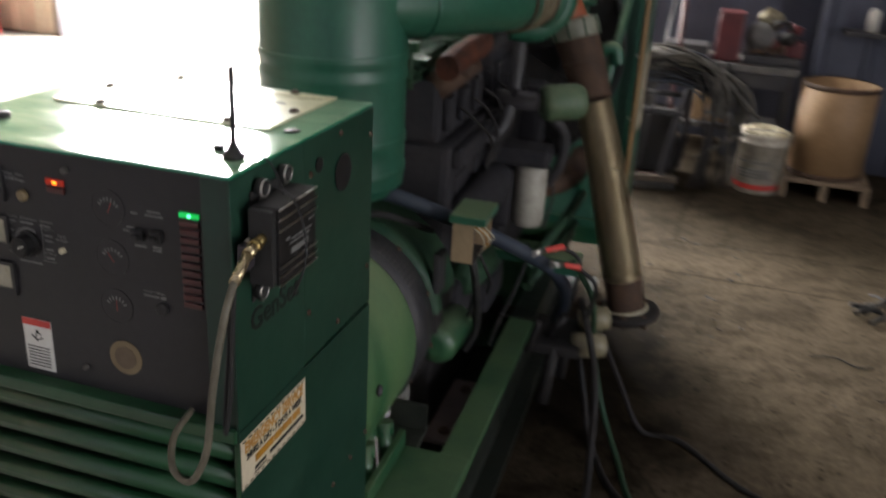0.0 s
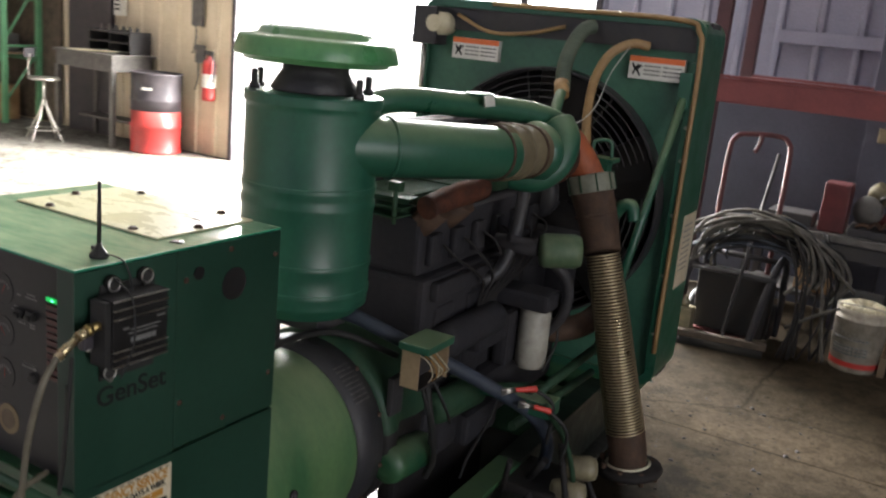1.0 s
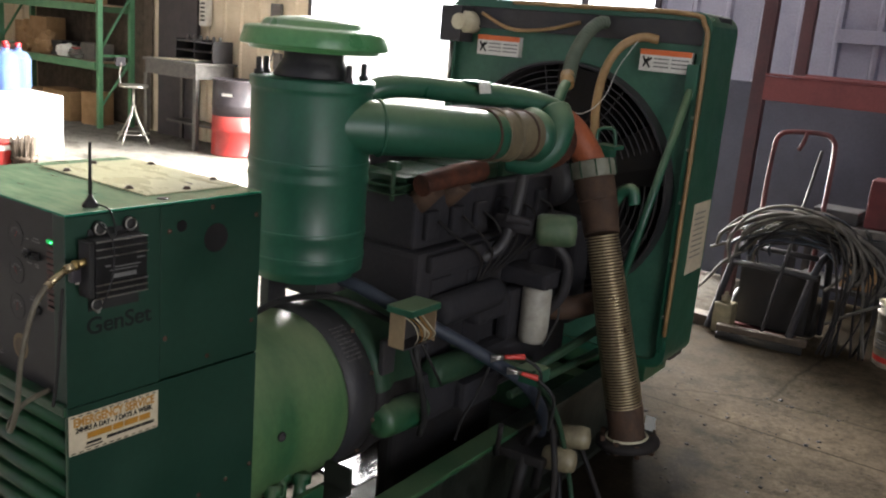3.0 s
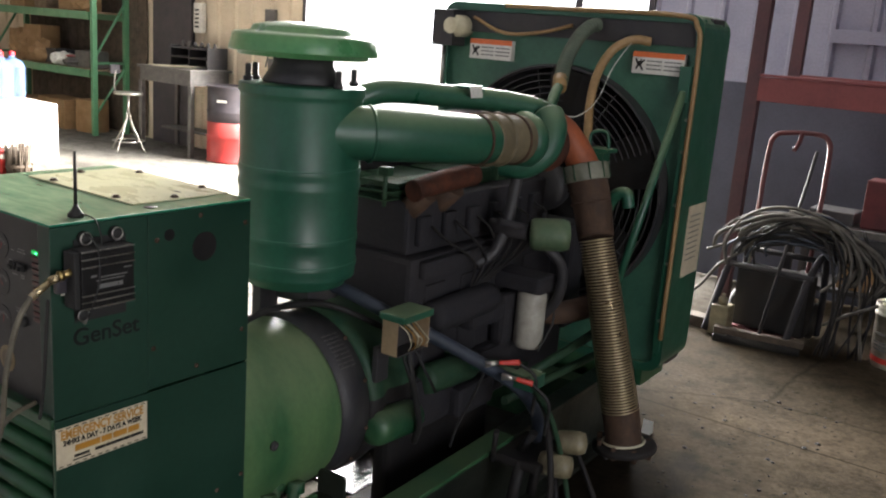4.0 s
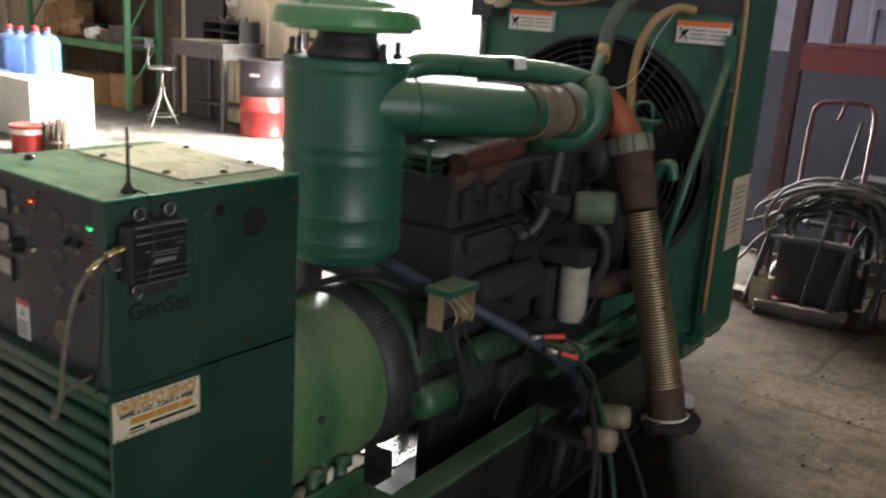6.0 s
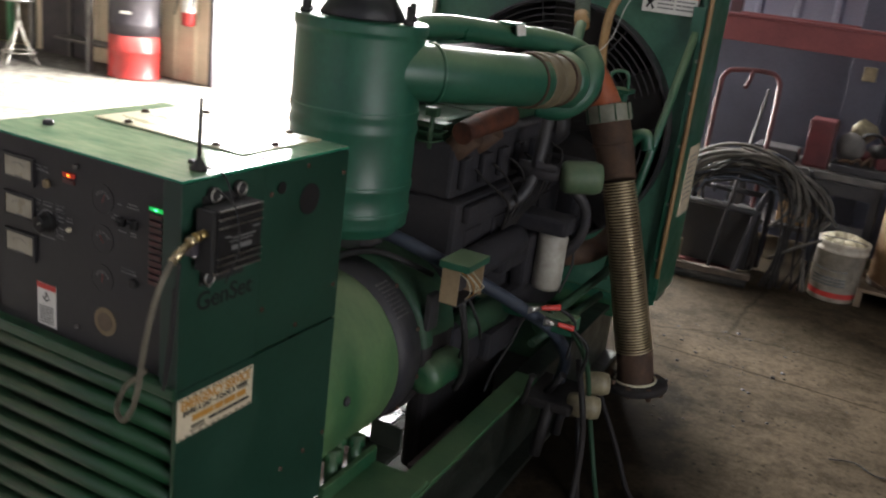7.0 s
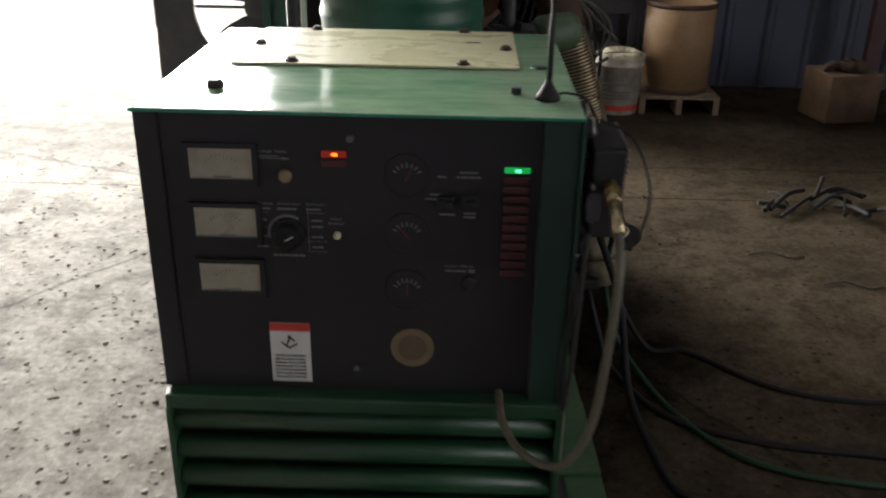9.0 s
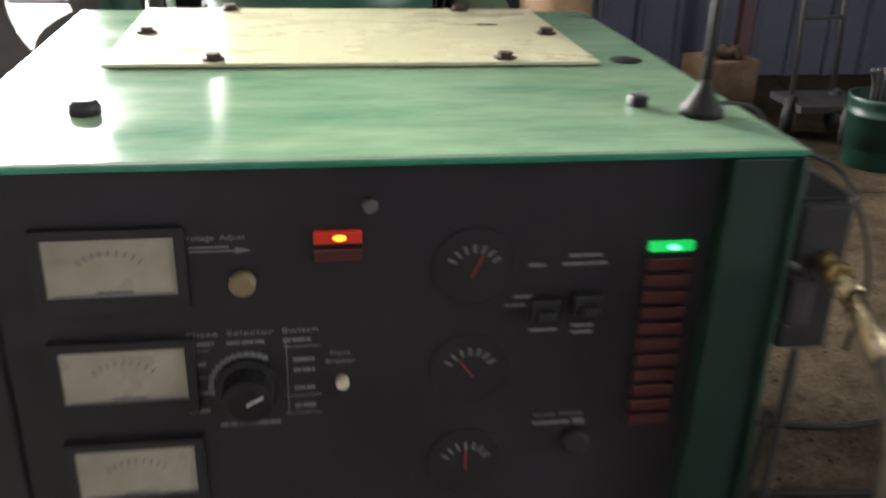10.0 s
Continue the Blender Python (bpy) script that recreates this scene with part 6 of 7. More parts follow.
PLACE = set_down((-0.365, 6.1, 0), (-0.59, 5.88, 0), 0.948)
truck = thing("hand_truck", (-0.37, 6.15, 0), "red tubular hand truck leaning against the rack", "hand truck")
bm = BM()
tube(bm, [(-0.545, 6.02, 0.12), (-0.55, 6.08, 0.6), (-0.555, 6.13, 1.15), (-0.53, 6.14, 1.275), (-0.45, 6.145, 1.305), (-0.28, 6.145, 1.315), (-0.20, 6.14, 1.285), (-0.175, 6.13, 1.16), (-0.17, 6.08, 0.6), (-0.165, 6.02, 0.12)], 0.016, 10)
part("frame", bm, TRUCK_RED, truck)
for z in (0.35, 0.75):
    bm = BM()
    rod(bm, (-0.55, 6.04 + z * 0.08, z), (-0.17, 6.04 + z * 0.08, z), 0.012, 8)
    part("crossbar", bm, TRUCK_RED, truck)
bm = BM()
tube(bm, [(-0.365, 6.14, 1.31), (-0.37, 6.12, 1.25), (-0.385, 6.09, 1.20)], 0.014, 8)
part("grip", bm, TRUCK_RED, truck)
bm = BM()
bx(bm, -0.56, -0.16, 5.88, 6.03, 0.02, 0.032, 0.003)
part("toe_plate", bm, TRUCK_RED, truck)
for x in (-0.60, -0.11):
    bm = BM()
    lathe(bm, [(0.05, 0), (0.10, 0.004), (0.12, 0.02), (0.12, 0.045), (0.10, 0.06), (0.05, 0.064)], (x - 0.03, 6.10, 0.121), (1, 0, 0), 26)
    part("wheel", bm, RUBBER, truck)

PLACE = set_down((-0.25, 5.9, 0), (-0.456, 5.645, 0), 0.95)
chair = thing("steel_frame_stand", (-0.25, 5.95, 0), "dark tubular steel stand heaped with cables", "stand")
for x0 in (-0.60, -0.10):
    bm = BM()
    tube(bm, [(x0 - 0.08, 5.72, 0.02), (x0 - 0.02, 5.85, 0.46), (x0 + 0.02, 5.98, 0.58), (x0 + 0.02, 6.12, 0.30), (x0 + 0.0, 6.2, 0.02)], 0.022, 10)
    part("leg_frame", bm, IRON, chair)
for y, z in ((5.84, 0.462), (6.05, 0.54)):
    bm = BM()
    rod(bm, (-0.61, y, z), (-0.09, y, z), 0.018, 10)
    part("crossbar", bm, BLACK, chair)
bm = BM()
bx(bm, -0.58, -0.12, 5.90, 6.10, 0.05, 0.44, 0.02)
part("dark_panel", bm, SCRAP_AND_SHADE, chair)
rng = random.Random(11)
coil = thing("cable_heap", (-0.20, 5.95, 0.55), "large heap of grey and black cables over the stand", "cables")
for k in range(50):
    pale = k < 8
    cx, cy = -0.22 + rng.uniform(-0.06, 0.08), (5.82 if pale else 5.90) + rng.uniform(-0.06, 0.10)
    rx, rz = (rng.uniform(0.38, 0.54), rng.uniform(0.22, 0.34)) if pale else (rng.uniform(0.26, 0.50), rng.uniform(0.10, 0.29))
    zt = 0.55 + rng.uniform(-0.05, 0.03)
    pts = []
    a0, a1 = rng.uniform(150, 200), rng.uniform(-35, 20)
    for j in range(10):
        a = radians(a0 + (a1 - a0) * j / 9)
        pts.append((cx + rx * math.cos(a) + rng.uniform(-0.014, 0.014), cy + rng.uniform(-0.02, 0.02), zt + rz * math.sin(a) + rng.uniform(-0.012, 0.012)))
    bm = BM()
    tube(bm, pts, rng.uniform(0.008, 0.013) if pale else rng.uniform(0.005, 0.010), 6, 5)
    part("cable", bm, WIRE if pale else rng.choice((RUBBER, RUBBER, SCRAP_AND_SHADE, SCRAP_AND_SHADE, BLUE_HOSE, GREY_CABLE)), coil)
for k in range(10):
    x, y = 0.04 + 0.022 * k, 5.80 + rng.uniform(-0.06, 0.10)
    bm = BM()
    tube(bm, [(x - 0.10, y + 0.03, 0.78 + rng.uniform(-0.05, 0.05)), (x + rng.uniform(-0.02, 0.03), y, 0.56), (x + rng.uniform(-0.05, 0.05), y - 0.02, 0.28), (x + rng.uniform(-0.08, 0.06), y - 0.03, 0.03)], rng.uniform(0.006, 0.010), 6, 5)
    part("cable", bm, SCRAP_AND_SHADE, coil)
for pts in (
    [(-0.10, 5.85, 0.84), (0.08, 5.82, 0.76), (0.17, 5.80, 0.52), (0.22, 5.78, 0.25), (0.26, 5.77, 0.06)],
    [(-0.30, 5.85, 0.86), (0.02, 5.80, 0.80), (0.22, 5.80, 0.62), (0.36, 5.80, 0.50)],
    [(-0.02, 5.80, 0.76), (0.07, 5.78, 0.68), (0.06, 5.76, 0.52), (-0.02, 5.74, 0.42)],
    [(0.30, 5.78, 0.40), (0.16, 5.76, 0.32), (0.02, 5.74, 0.22)],
    [(-0.55, 5.86, 0.55), (-0.68, 5.84, 0.44), (-0.80, 5.82, 0.26), (-0.95, 5.80, 0.16)],
    [(-0.45, 5.86, 0.70), (-0.62, 5.86, 0.60), (-0.78, 5.85, 0.52)],
):
    bm = BM()
    tube(bm, pts, 0.010, 8)
    part("cable", bm, WIRE, coil, "pale grey cable")

broom = thing("push_broom", (-0.33, 5.70, 0), "worn push broom lying before the stand", "broom")
turn = Matrix.Rotation(radians(10), 4, "Z")
bm = BM()
bx(bm, -0.60, -0.06, 5.67, 5.73, 0.045, 0.085, 0.006, turn)
part("block", bm, WOOD_DARK, broom)
bm = BM()
for k in range(40):
    x = -0.58 + 0.5 * k / 39
    y = 5.665 + (x + 0.33) * 0.176
    rod(bm, (x, y, 0.046), (x + 0.002, y - 0.012, 0.0), 0.0055, 5)
part("bristles", bm, RUBBER, broom)
bm = BM()
rod(bm, (-0.33, 5.71, 0.08), (-0.24, 6.02, 1.22), 0.011, 8)
part("handle", bm, BLACK, broom)
bm = BM()
bx(bm, -0.66, -0.54, 5.72, 5.84, 0.0, 0.20, 0.015)
lathe(bm, [(0.03, 0), (0.03, 0.04), (0.012, 0.05), (0.012, 0.07)], (-0.60, 5.77, 0.20), seg=14)
whole("grease_can", bm, FILTER, (-0.60, 5.78, 0), "dirty cream can on the floor", "can")
bm = BM()
bx(bm, -1.10, -0.66, 5.80, 5.92, 0, 0.07, 0.006)
whole("timber_offcut", bm, WOOD_DARK, (-0.9, 5.86, 0), "grimy timber offcut on the floor", "timber")

PLACE = set_down((0.035, 6.3, 0), (-0.147, 6.03, 0), 0.95)
bench = thing("workbench", (0.10, 6.45, 0), "dark steel workbench crowded with tools", "workbench")
bm = BM()
bx(bm, -0.45, 0.52, 6.22, 6.72, 0.70, 0.745, 0.005)
part("top", bm, TABLE_GREY, bench)
for x in (-0.41, 0.48):
    for y in (6.26, 6.68):
        bm = BM()
        bx(bm, x - 0.025, x + 0.025, y - 0.025, y + 0.025, 0, 0.70, 0.003)
        part("leg", bm, BLACK, bench)
bm = BM()
bx(bm, -0.40, 0.46, 6.26, 6.68, 0.30, 0.33, 0.003)
bx(bm, -0.38, 0.46, 6.235, 6.255, 0.60, 0.69, 0.004)
part("shelf", bm, BLACK, bench)
bm = BM()
bx(bm, -0.02, 0.14, 6.30, 6.50, 0.746, 1.06, 0.012)
whole("red_case", bm, TRUCK_RED, (0.06, 6.4, 0.746), "upright red tool case on the bench", "tool case")
saw = thing("chop_saw", (0.34, 6.42, 0.746), "red and grey chop saw on the bench", "saw")
bm = BM()
bx(bm, 0.16, 0.52, 6.28, 6.58, 0.746, 0.80, 0.01)
part("base", bm, BLACK, saw)
bm = BM()
tube(bm, [(0.24, 6.45, 0.86), (0.34, 6.42, 0.86), (0.44, 6.42, 0.93), (0.47, 6.42, 1.0)], (0.03, 0.045), 12)
bx(bm, 0.42, 0.53, 6.35, 6.50, 0.80, 0.90, 0.015)
part("motor_arm", bm, TRUCK_RED, saw)
bm = BM()
lathe(bm, [(0.02, 0), (0.09, 0.01), (0.095, 0.03), (0.09, 0.05), (0.02, 0.06)], (0.24, 6.36, 0.91), (0.3, 1, 0), 24)
part("guard", bm, TABLE_GREY, saw)
bm = BM()
bx(bm, 0.17, 0.50, 6.50, 6.53, 0.80, 0.855, 0.004)
part("fence", bm, TABLE_GREY, saw, "scratched grey fence")
bm = BM()
tube(bm, [(0.30, 6.40, 0.96), (0.33, 6.34, 1.01), (0.40, 6.33, 1.02), (0.44, 6.37, 0.97)], 0.012, 8)
part("handle", bm, RUBBER, saw, "black loop handle")
bm = BM()
lathe(bm, [(0.01, 0), (0.045, 0.008), (0.048, 0.10), (0.03, 0.13)], (0.38, 6.44, 0.90), (0.4, -0.5, 0.1), 16)
part("motor", bm, SCRAP_AND_SHADE, saw, "greasy black motor")
for k in range(3):
    bm = BM()
    tube(bm, [(0.20 + 0.07 * k, 6.32, 0.812), (0.25 + 0.07 * k, 6.30, 0.83 + 0.02 * k), (0.29 + 0.05 * k, 6.34, 0.815)], 0.011, 8)
    part("clamp_bar", bm, RUST_DARK, saw)
bm = BM()
lathe(bm, [(0.03, 0), (0.07, 0.03), (0.075, 0.08), (0.04, 0.12)], (0.29, 6.50, 0.95), (0.2, 0, 1), 16)
for v in bm.verts:
    v.co += Vector((math.sin(61 * v.co.y), math.sin(47 * v.co.z + 1.0), math.sin(53 * v.co.x))) * 0.016
whole("rag_bundle", bm, FILTER, (0.29, 6.50, 0.95), "pale crumpled rag on the saw", "rag")
bm = BM()
bx(bm, -0.34, -0.06, 6.30, 6.55, 0.746, 0.83, 0.01)
whole("parts_tray", bm, BLACK, (-0.2, 6.42, 0.746), "dark parts tray on the bench", "tray")
bm = BM()
bx(bm, -0.10, 0.12, 6.32, 6.52, 0.331, 0.52, 0.01)
whole("carton", bm, CARDBOARD, (0.0, 6.4, 0.331), "small brown carton on the bench shelf", "carton")
PLACE = set_down((0, 0, 0), (-0.18, -0.33, 0))
bm = BM()
bx(bm, 0.18, 0.26, 6.745, 6.775, 1.25, 1.34, 0.006)
whole("wall_switch", bm, FILTER, (0.22, 6.76, 1.25), "dull cream switch box on a post", "switch")
bm = BM()
bx(bm, 0.10, 0.34, 6.776, 6.86, 0, 2.6, 0.004)
whole("wall_post", bm, SIDING_DARK, (0.22, 6.82, 0), "dark post beside the partition", "post", kind="structure")

PLACE = set_down((0.33, 5.99, 0), (0.175, 5.74, 0))
pail = thing("plastic_pail", (0.33, 5.99, 0), "dirty white plastic pail with cables poking in", "pail")
bm = BM()
lathe(bm, [(0.125, 0.0), (0.132, 0.005), (0.145, 0.30), (0.152, 0.302), (0.152, 0.318), (0.148, 0.32), (0.155, 0.345), (0.155, 0.365), (0.147, 0.366), (0.140, 0.10), (0.02, 0.09)], (0.33, 5.99, 0), seg=36)
part("body", bm, BUCKET, pail)
bm = BM()
for z0, rows in ((0.245, 2), (0.20, 1), (0.15, 3)):
    for k in range(rows):
        for j in range(9):
            a = radians(218 + 9.5 * j)
            zc = z0 - 0.02 * k
            r = 0.1415 + 0.0003
            b = BM()
            bx(b, -0.0095, 0.0095, -0.0008, 0.0008, -0.006, 0.006)
            b.transform(Matrix.Translation((0.33 + r * math.cos(a), 5.99 + r * math.sin(a), zc)) @ Matrix.Rotation(a + math.pi / 2, 4, "Z"))
            me = bpy.data.meshes.new("bar")
            b.to_mesh(me)
            b.free()
            bm.from_mesh(me)
part("pail_print", bm, GREY_PRINT, pail, kind="stuff")
bm = BM()
lathe(bm, [(0.1342, 0.03), (0.1357, 0.062)], (0.33, 5.99, 0), seg=36, caps=False)
part("red_band", bm, RED, pail, "worn red band")
bm = BM()
tube(bm, [(0.18, 5.97, 0.36), (0.24, 5.85, 0.40), (0.40, 5.86, 0.40), (0.475, 5.97, 0.36)], 0.004, 6)
part("handle", bm, STEEL, pail)
bm = BM()
for k in range(10):
    a = 0.63 * k
    lathe(bm, [(0.02, 0), (0.05, 0.02), (0.03, 0.06)], (0.33 + 0.08 * math.cos(a), 5.99 + 0.08 * math.sin(a), 0.33), (math.cos(a) * 0.4, math.sin(a) * 0.4, 1), 8)
part("rag_filling", bm, CREAM, pail, "pale rags heaped in the pail")

PLACE = set_down((0.83, 6.18, 0), (0.56, 5.905, 0), 0.93)
PX, PYY = 0.83, 6.18
pallet = thing("small_pallet", (PX, PYY, 0), "low wooden pallet under the drum", "pallet")
for k in range(4):
    bm = BM()
    bx(bm, PX - 0.27, PX + 0.27, PYY - 0.26 + 0.14 * k, PYY - 0.15 + 0.14 * k, 0.105, 0.125, 0.002)
    part("board", bm, WOOD, pallet)
for x in (-0.25, 0.0, 0.25):
    bm = BM()
    bx(bm, PX + x - 0.02, PX + x + 0.02, PYY - 0.26, PYY + 0.27, 0.0, 0.104, 0.002)
    part("runner", bm, WOOD, pallet)
fibre = thing("fibre_drum", (PX, PYY + 0.01, 0.126), "tan fibre drum with dark steel rims on a pallet", "drum")
bm = BM()
lathe(bm, [(0.20, 0.126), (0.232, 0.13), (0.232, 0.71), (0.226, 0.715), (0.224, 0.20), (0.02, 0.19)], (PX, PYY + 0.01, 0), seg=48)
part("body", bm, FIBRE, fibre)
for z in (0.135, 0.70):
    bm = BM()
    lathe(bm, [(0.231, z - 0.012), (0.238, z - 0.008), (0.238, z + 0.018), (0.231, z + 0.022)], (PX, PYY + 0.01, 0), seg=48, caps=False)
    part("rim", bm, RUST_DARK, fibre, "dark steel rim")
bm = BM()
lathe(bm, [(0.02, 0.63), (0.222, 0.635), (0.222, 0.64), (0.02, 0.65)], (PX, PYY + 0.01, 0), seg=40)
part("lid", bm, CARDBOARD, fibre)

PLACE = set_down((0, 0, 0), (-0.06, -0.19, 0))
bm = BM()
bx(bm, 1.45, 1.80, 5.75, 6.05, 0.0, 0.30, 0.008, Matrix.Rotation(radians(14), 4, "Z"))
carton = whole("cardboard_box", bm, OLD_BOARD, (1.62, 5.9, 0), "worn brown cardboard box on the floor", "box")
rng = random.Random(5)
pile = thing("scrap_pile", (1.62, 5.88, 0.30), "rusty parts heaped on the box", "scrap")
for k in range(8):
    bm = BM()
    c = Vector((1.62 + rng.uniform(-0.1, 0.1), 5.88 + rng.uniform(-0.08, 0.08), 0.32))
    lathe(bm, [(0.02, 0), (0.05, 0.01), (0.03, 0.04)], c, (rng.uniform(-1, 1), rng.uniform(-1, 1), 1), 7)
    part("scrap", bm, RUST_DARK, pile)
gb = thing("green_pail", (1.95, 4.75, 0), "dark green plastic pail on the floor", "pail")
bm = BM()
lathe(bm, [(0.13, 0), (0.14, 0.01), (0.152, 0.26), (0.158, 0.262), (0.158, 0.28), (0.152, 0.282), (0.16, 0.32), (0.165, 0.34), (0.165, 0.36), (0.155, 0.36), (0.145, 0.10), (0.02, 0.09)], (1.95, 4.75, 0), seg=36)
part("body", bm, GREEN_PLASTIC, gb)
bm = BM()
for k in range(5):
    tube(bm, [(1.95 + 0.03 * k - 0.06, 4.75, 0.15), (1.93 + 0.03 * k - 0.06, 4.73, 0.40), (1.90 + 0.05 * k - 0.08, 4.70 + 0.02 * k, 0.50)], 0.012, 7)
part("rods", bm, BLACK, gb)
dolly = thing("wheeled_dolly", (1.95, 5.35, 0), "dark steel dolly with black rubber wheels", "dolly")
for x, y, r in ((1.75, 5.30, 0.11), (1.98, 5.10, 0.12), (2.10, 5.45, 0.11)):
    bm = BM()
    lathe(bm, [(0.04, 0), (r * 0.8, 0.0), (r, 0.015), (r, 0.045), (r * 0.8, 0.06), (0.04, 0.06)], (x, y, r), (0.8, -0.6, 0), 28)
    part("wheel", bm, RUBBER, dolly)
    bm = BM()
    lathe(bm, [(0.01, -0.004), (r * 0.5, -0.004), (r * 0.5, 0.064), (0.01, 0.064)], (x, y, r), (0.8, -0.6, 0), 20)
    part("wheel_rim", bm, STEEL, dolly)
bm = BM()
bx(bm, 1.76, 2.2, 5.15, 5.5, 0.15, 0.19, 0.005)
for x, y in ((1.85, 5.42), (2.12, 5.46)):
    rod(bm, (x, y, 0.18), (x + 0.06, y + 0.2, 1.25), 0.016, 8)
for z in (0.6, 0.95, 1.2):
    rod(bm, (1.85 + 0.06 * z, 5.42 + 0.19 * (z - 0.18), z), (2.12 + 0.06 * z, 5.46 + 0.19 * (z - 0.18), z), 0.012, 8)
part("frame", bm, BLACK, dolly)
PLACE = set_down((0, 0, 0), (-0.2, -0.33, 0))
shelf = thing("wall_shelf", (1.2, 6.68, 0.92), "narrow shelf with small cans on the partition", "shelf")
bm = BM()
bx(bm, 0.75, 2.0, 6.56, 6.75, 0.90, 0.93, 0.003)
part("board", bm, BLACK, shelf)
for x, m, h, r, label in ((0.90, WHITE_PAINT, 0.14, 0.035, "white spray can on the shelf"), (1.00, DRUM_DARK, 0.12, 0.035, "dark can on the shelf"), (1.55, CREAM, 0.06, 0.045, "pale small jar on the shelf")):
    bm = BM()
    lathe(bm, [(r, 0), (r, h * 0.85), (r * 0.6, h * 0.92), (r * 0.6, h)], (x, 6.64, 0.931), seg=18)
    whole("can", bm, m, (x, 6.64, 0.931), label, "can", "cans on the shelf")
bm = BM()
bx(bm, 1.20, 1.36, 6.58, 6.70, 0.931, 1.10, 0.01)
whole("red_carton", bm, TRUCK_RED, (1.28, 6.64, 0.931), "small red case on the shelf", "case")

# ---- towards the open door and the far left ----
PLACE = set_down((-7.85, 5.82, 0), (-8.08, 5.40, 0))
tote = thing("white_block", (-8.2, 5.95, 0), "white plastic-wrapped block carrying water bottles", "pallet load")
bm = BM()
bx(bm, -10.4, -7.98, 5.42, 6.12, 0.0, 0.63, 0.02, Matrix.Rotation(radians(-3), 4, "Z"))
part("body", bm, WHITE, tote)


def water_bottle(at):
    ob = thing("water_bottle", at, "clear blue water bottle with a red cap", "water bottle", "water bottles on the block")
    bm = BM()
    lathe(bm, [(0.11, 0.0), (0.13, 0.01), (0.135, 0.05), (0.130, 0.10), (0.135, 0.12), (0.130, 0.17), (0.135, 0.19), (0.130, 0.24), (0.135, 0.26), (0.135, 0.33), (0.10, 0.39), (0.035, 0.42), (0.030, 0.46)], at, seg=24)
    part("body", bm, JUG, ob)
    bm = BM()
    lathe(bm, [(0.032, 0.452), (0.034, 0.455), (0.034, 0.49), (0.028, 0.495)], at, seg=18)
    part("cap", bm, JUG_CAP, ob, "red cap")
    return ob


first = water_bottle((-8.56, 5.76, 0.631))
for x, y in ((-8.85, 5.74), (-8.74, 5.99), (-9.13, 5.76), (-9.03, 6.00)):
    copy_thing(first, PLACE @ Matrix.Translation((x, y, 0.631)))
PLACE = set_down((0, 0, 0), (0.04, -0.42, 0))
rb = thing("red_pail", (-7.75, 5.05, 0), "red metal pail with a white band", "pail")
bm = BM()
lathe(bm, [(0.145, 0), (0.155, 0.01), (0.172, 0.26), (0.178, 0.27), (0.168, 0.272), (0.155, 0.08), (0.02, 0.07)], (-7.75, 5.05, 0), seg=30)
part("body", bm, RED_PAINT, rb)
bm = BM()
lathe(bm, [(0.1690, 0.19), (0.1725, 0.24)], (-7.75, 5.05, 0), seg=30, caps=False)
part("band", bm, WHITE, rb)
brush = thing("scrub_brush", (-7.55, 5.22, 0), "stiff brown bristle brush head standing on the floor", "brush")
rng = random.Random(29)
bm = BM()
for k in range(90):
    a, q = rng.uniform(0, 6.28), 0.11 * math.sqrt(rng.random())
    c = Vector((-7.55 + q * math.cos(a), 5.22 + q * math.sin(a), 0.0))
    rod(bm, c, c + Vector((0.25 * q * math.cos(a) + rng.uniform(-0.02, 0.02), 0.25 * q * math.sin(a), 0.30 + rng.uniform(-0.03, 0.05))), 0.010, 5, 0.006)
part("bristles", bm, WOOD_DARK, brush, kind="stuff")
bm = BM()
lathe(bm, [(0.10, 0.10), (0.125, 0.105), (0.125, 0.135), (0.10, 0.14)], (-7.55, 5.22, 0), seg=20)
part("binding", bm, WOOD_DARK, brush)

PLACE = set_down((0, 0, 0), (-0.04, -0.69, 0))
grack = thing("steel_shelving", (-10.9, 8.1, 0), "pale green steel shelving loaded with cartons", "shelving")
for x in (-9.86, -12.3):
    for y in (7.88, 8.36):
        bm = BM()
        bx(bm, x - 0.028, x + 0.028, y - 0.035, y + 0.035, 0, 2.9, 0.004)
        part("upright", bm, RACK_GREEN, grack)
    bm = BM()
    for z0, z1 in ((0.25, 0.9), (0.95, 0.95), (1.0, 1.75), (1.80, 1.80), (1.85, 2.6)):
        rod(bm, (x, 7.88, z0), (x, 8.36, z1), 0.018, 8)
    part("brace", bm, RACK_GREEN, grack)
for z in (0.86, 1.60, 2.35):
    for y in (7.86, 8.36):
        bm = BM()
        bx(bm, -12.25, -9.91, y - 0.025, y + 0.025, z - 0.10, z, 0.004)
        part("beam", bm, RACK_GREEN, grack)
    bm = BM()
    bx(bm, -12.25, -9.91, 7.89, 8.33, z - 0.02, z + 0.005)
    part("deck", bm, WOOD, grack)
for k in range(14):
    bm = BM()
    bx(bm, -12.25 + 0.20 * k, -12.055 + 0.20 * k, 8.395, 8.412, 0.02, 2.85, 0.002)
    part("back_board", bm, WOOD_DARK, grack)
rng = random.Random(3)
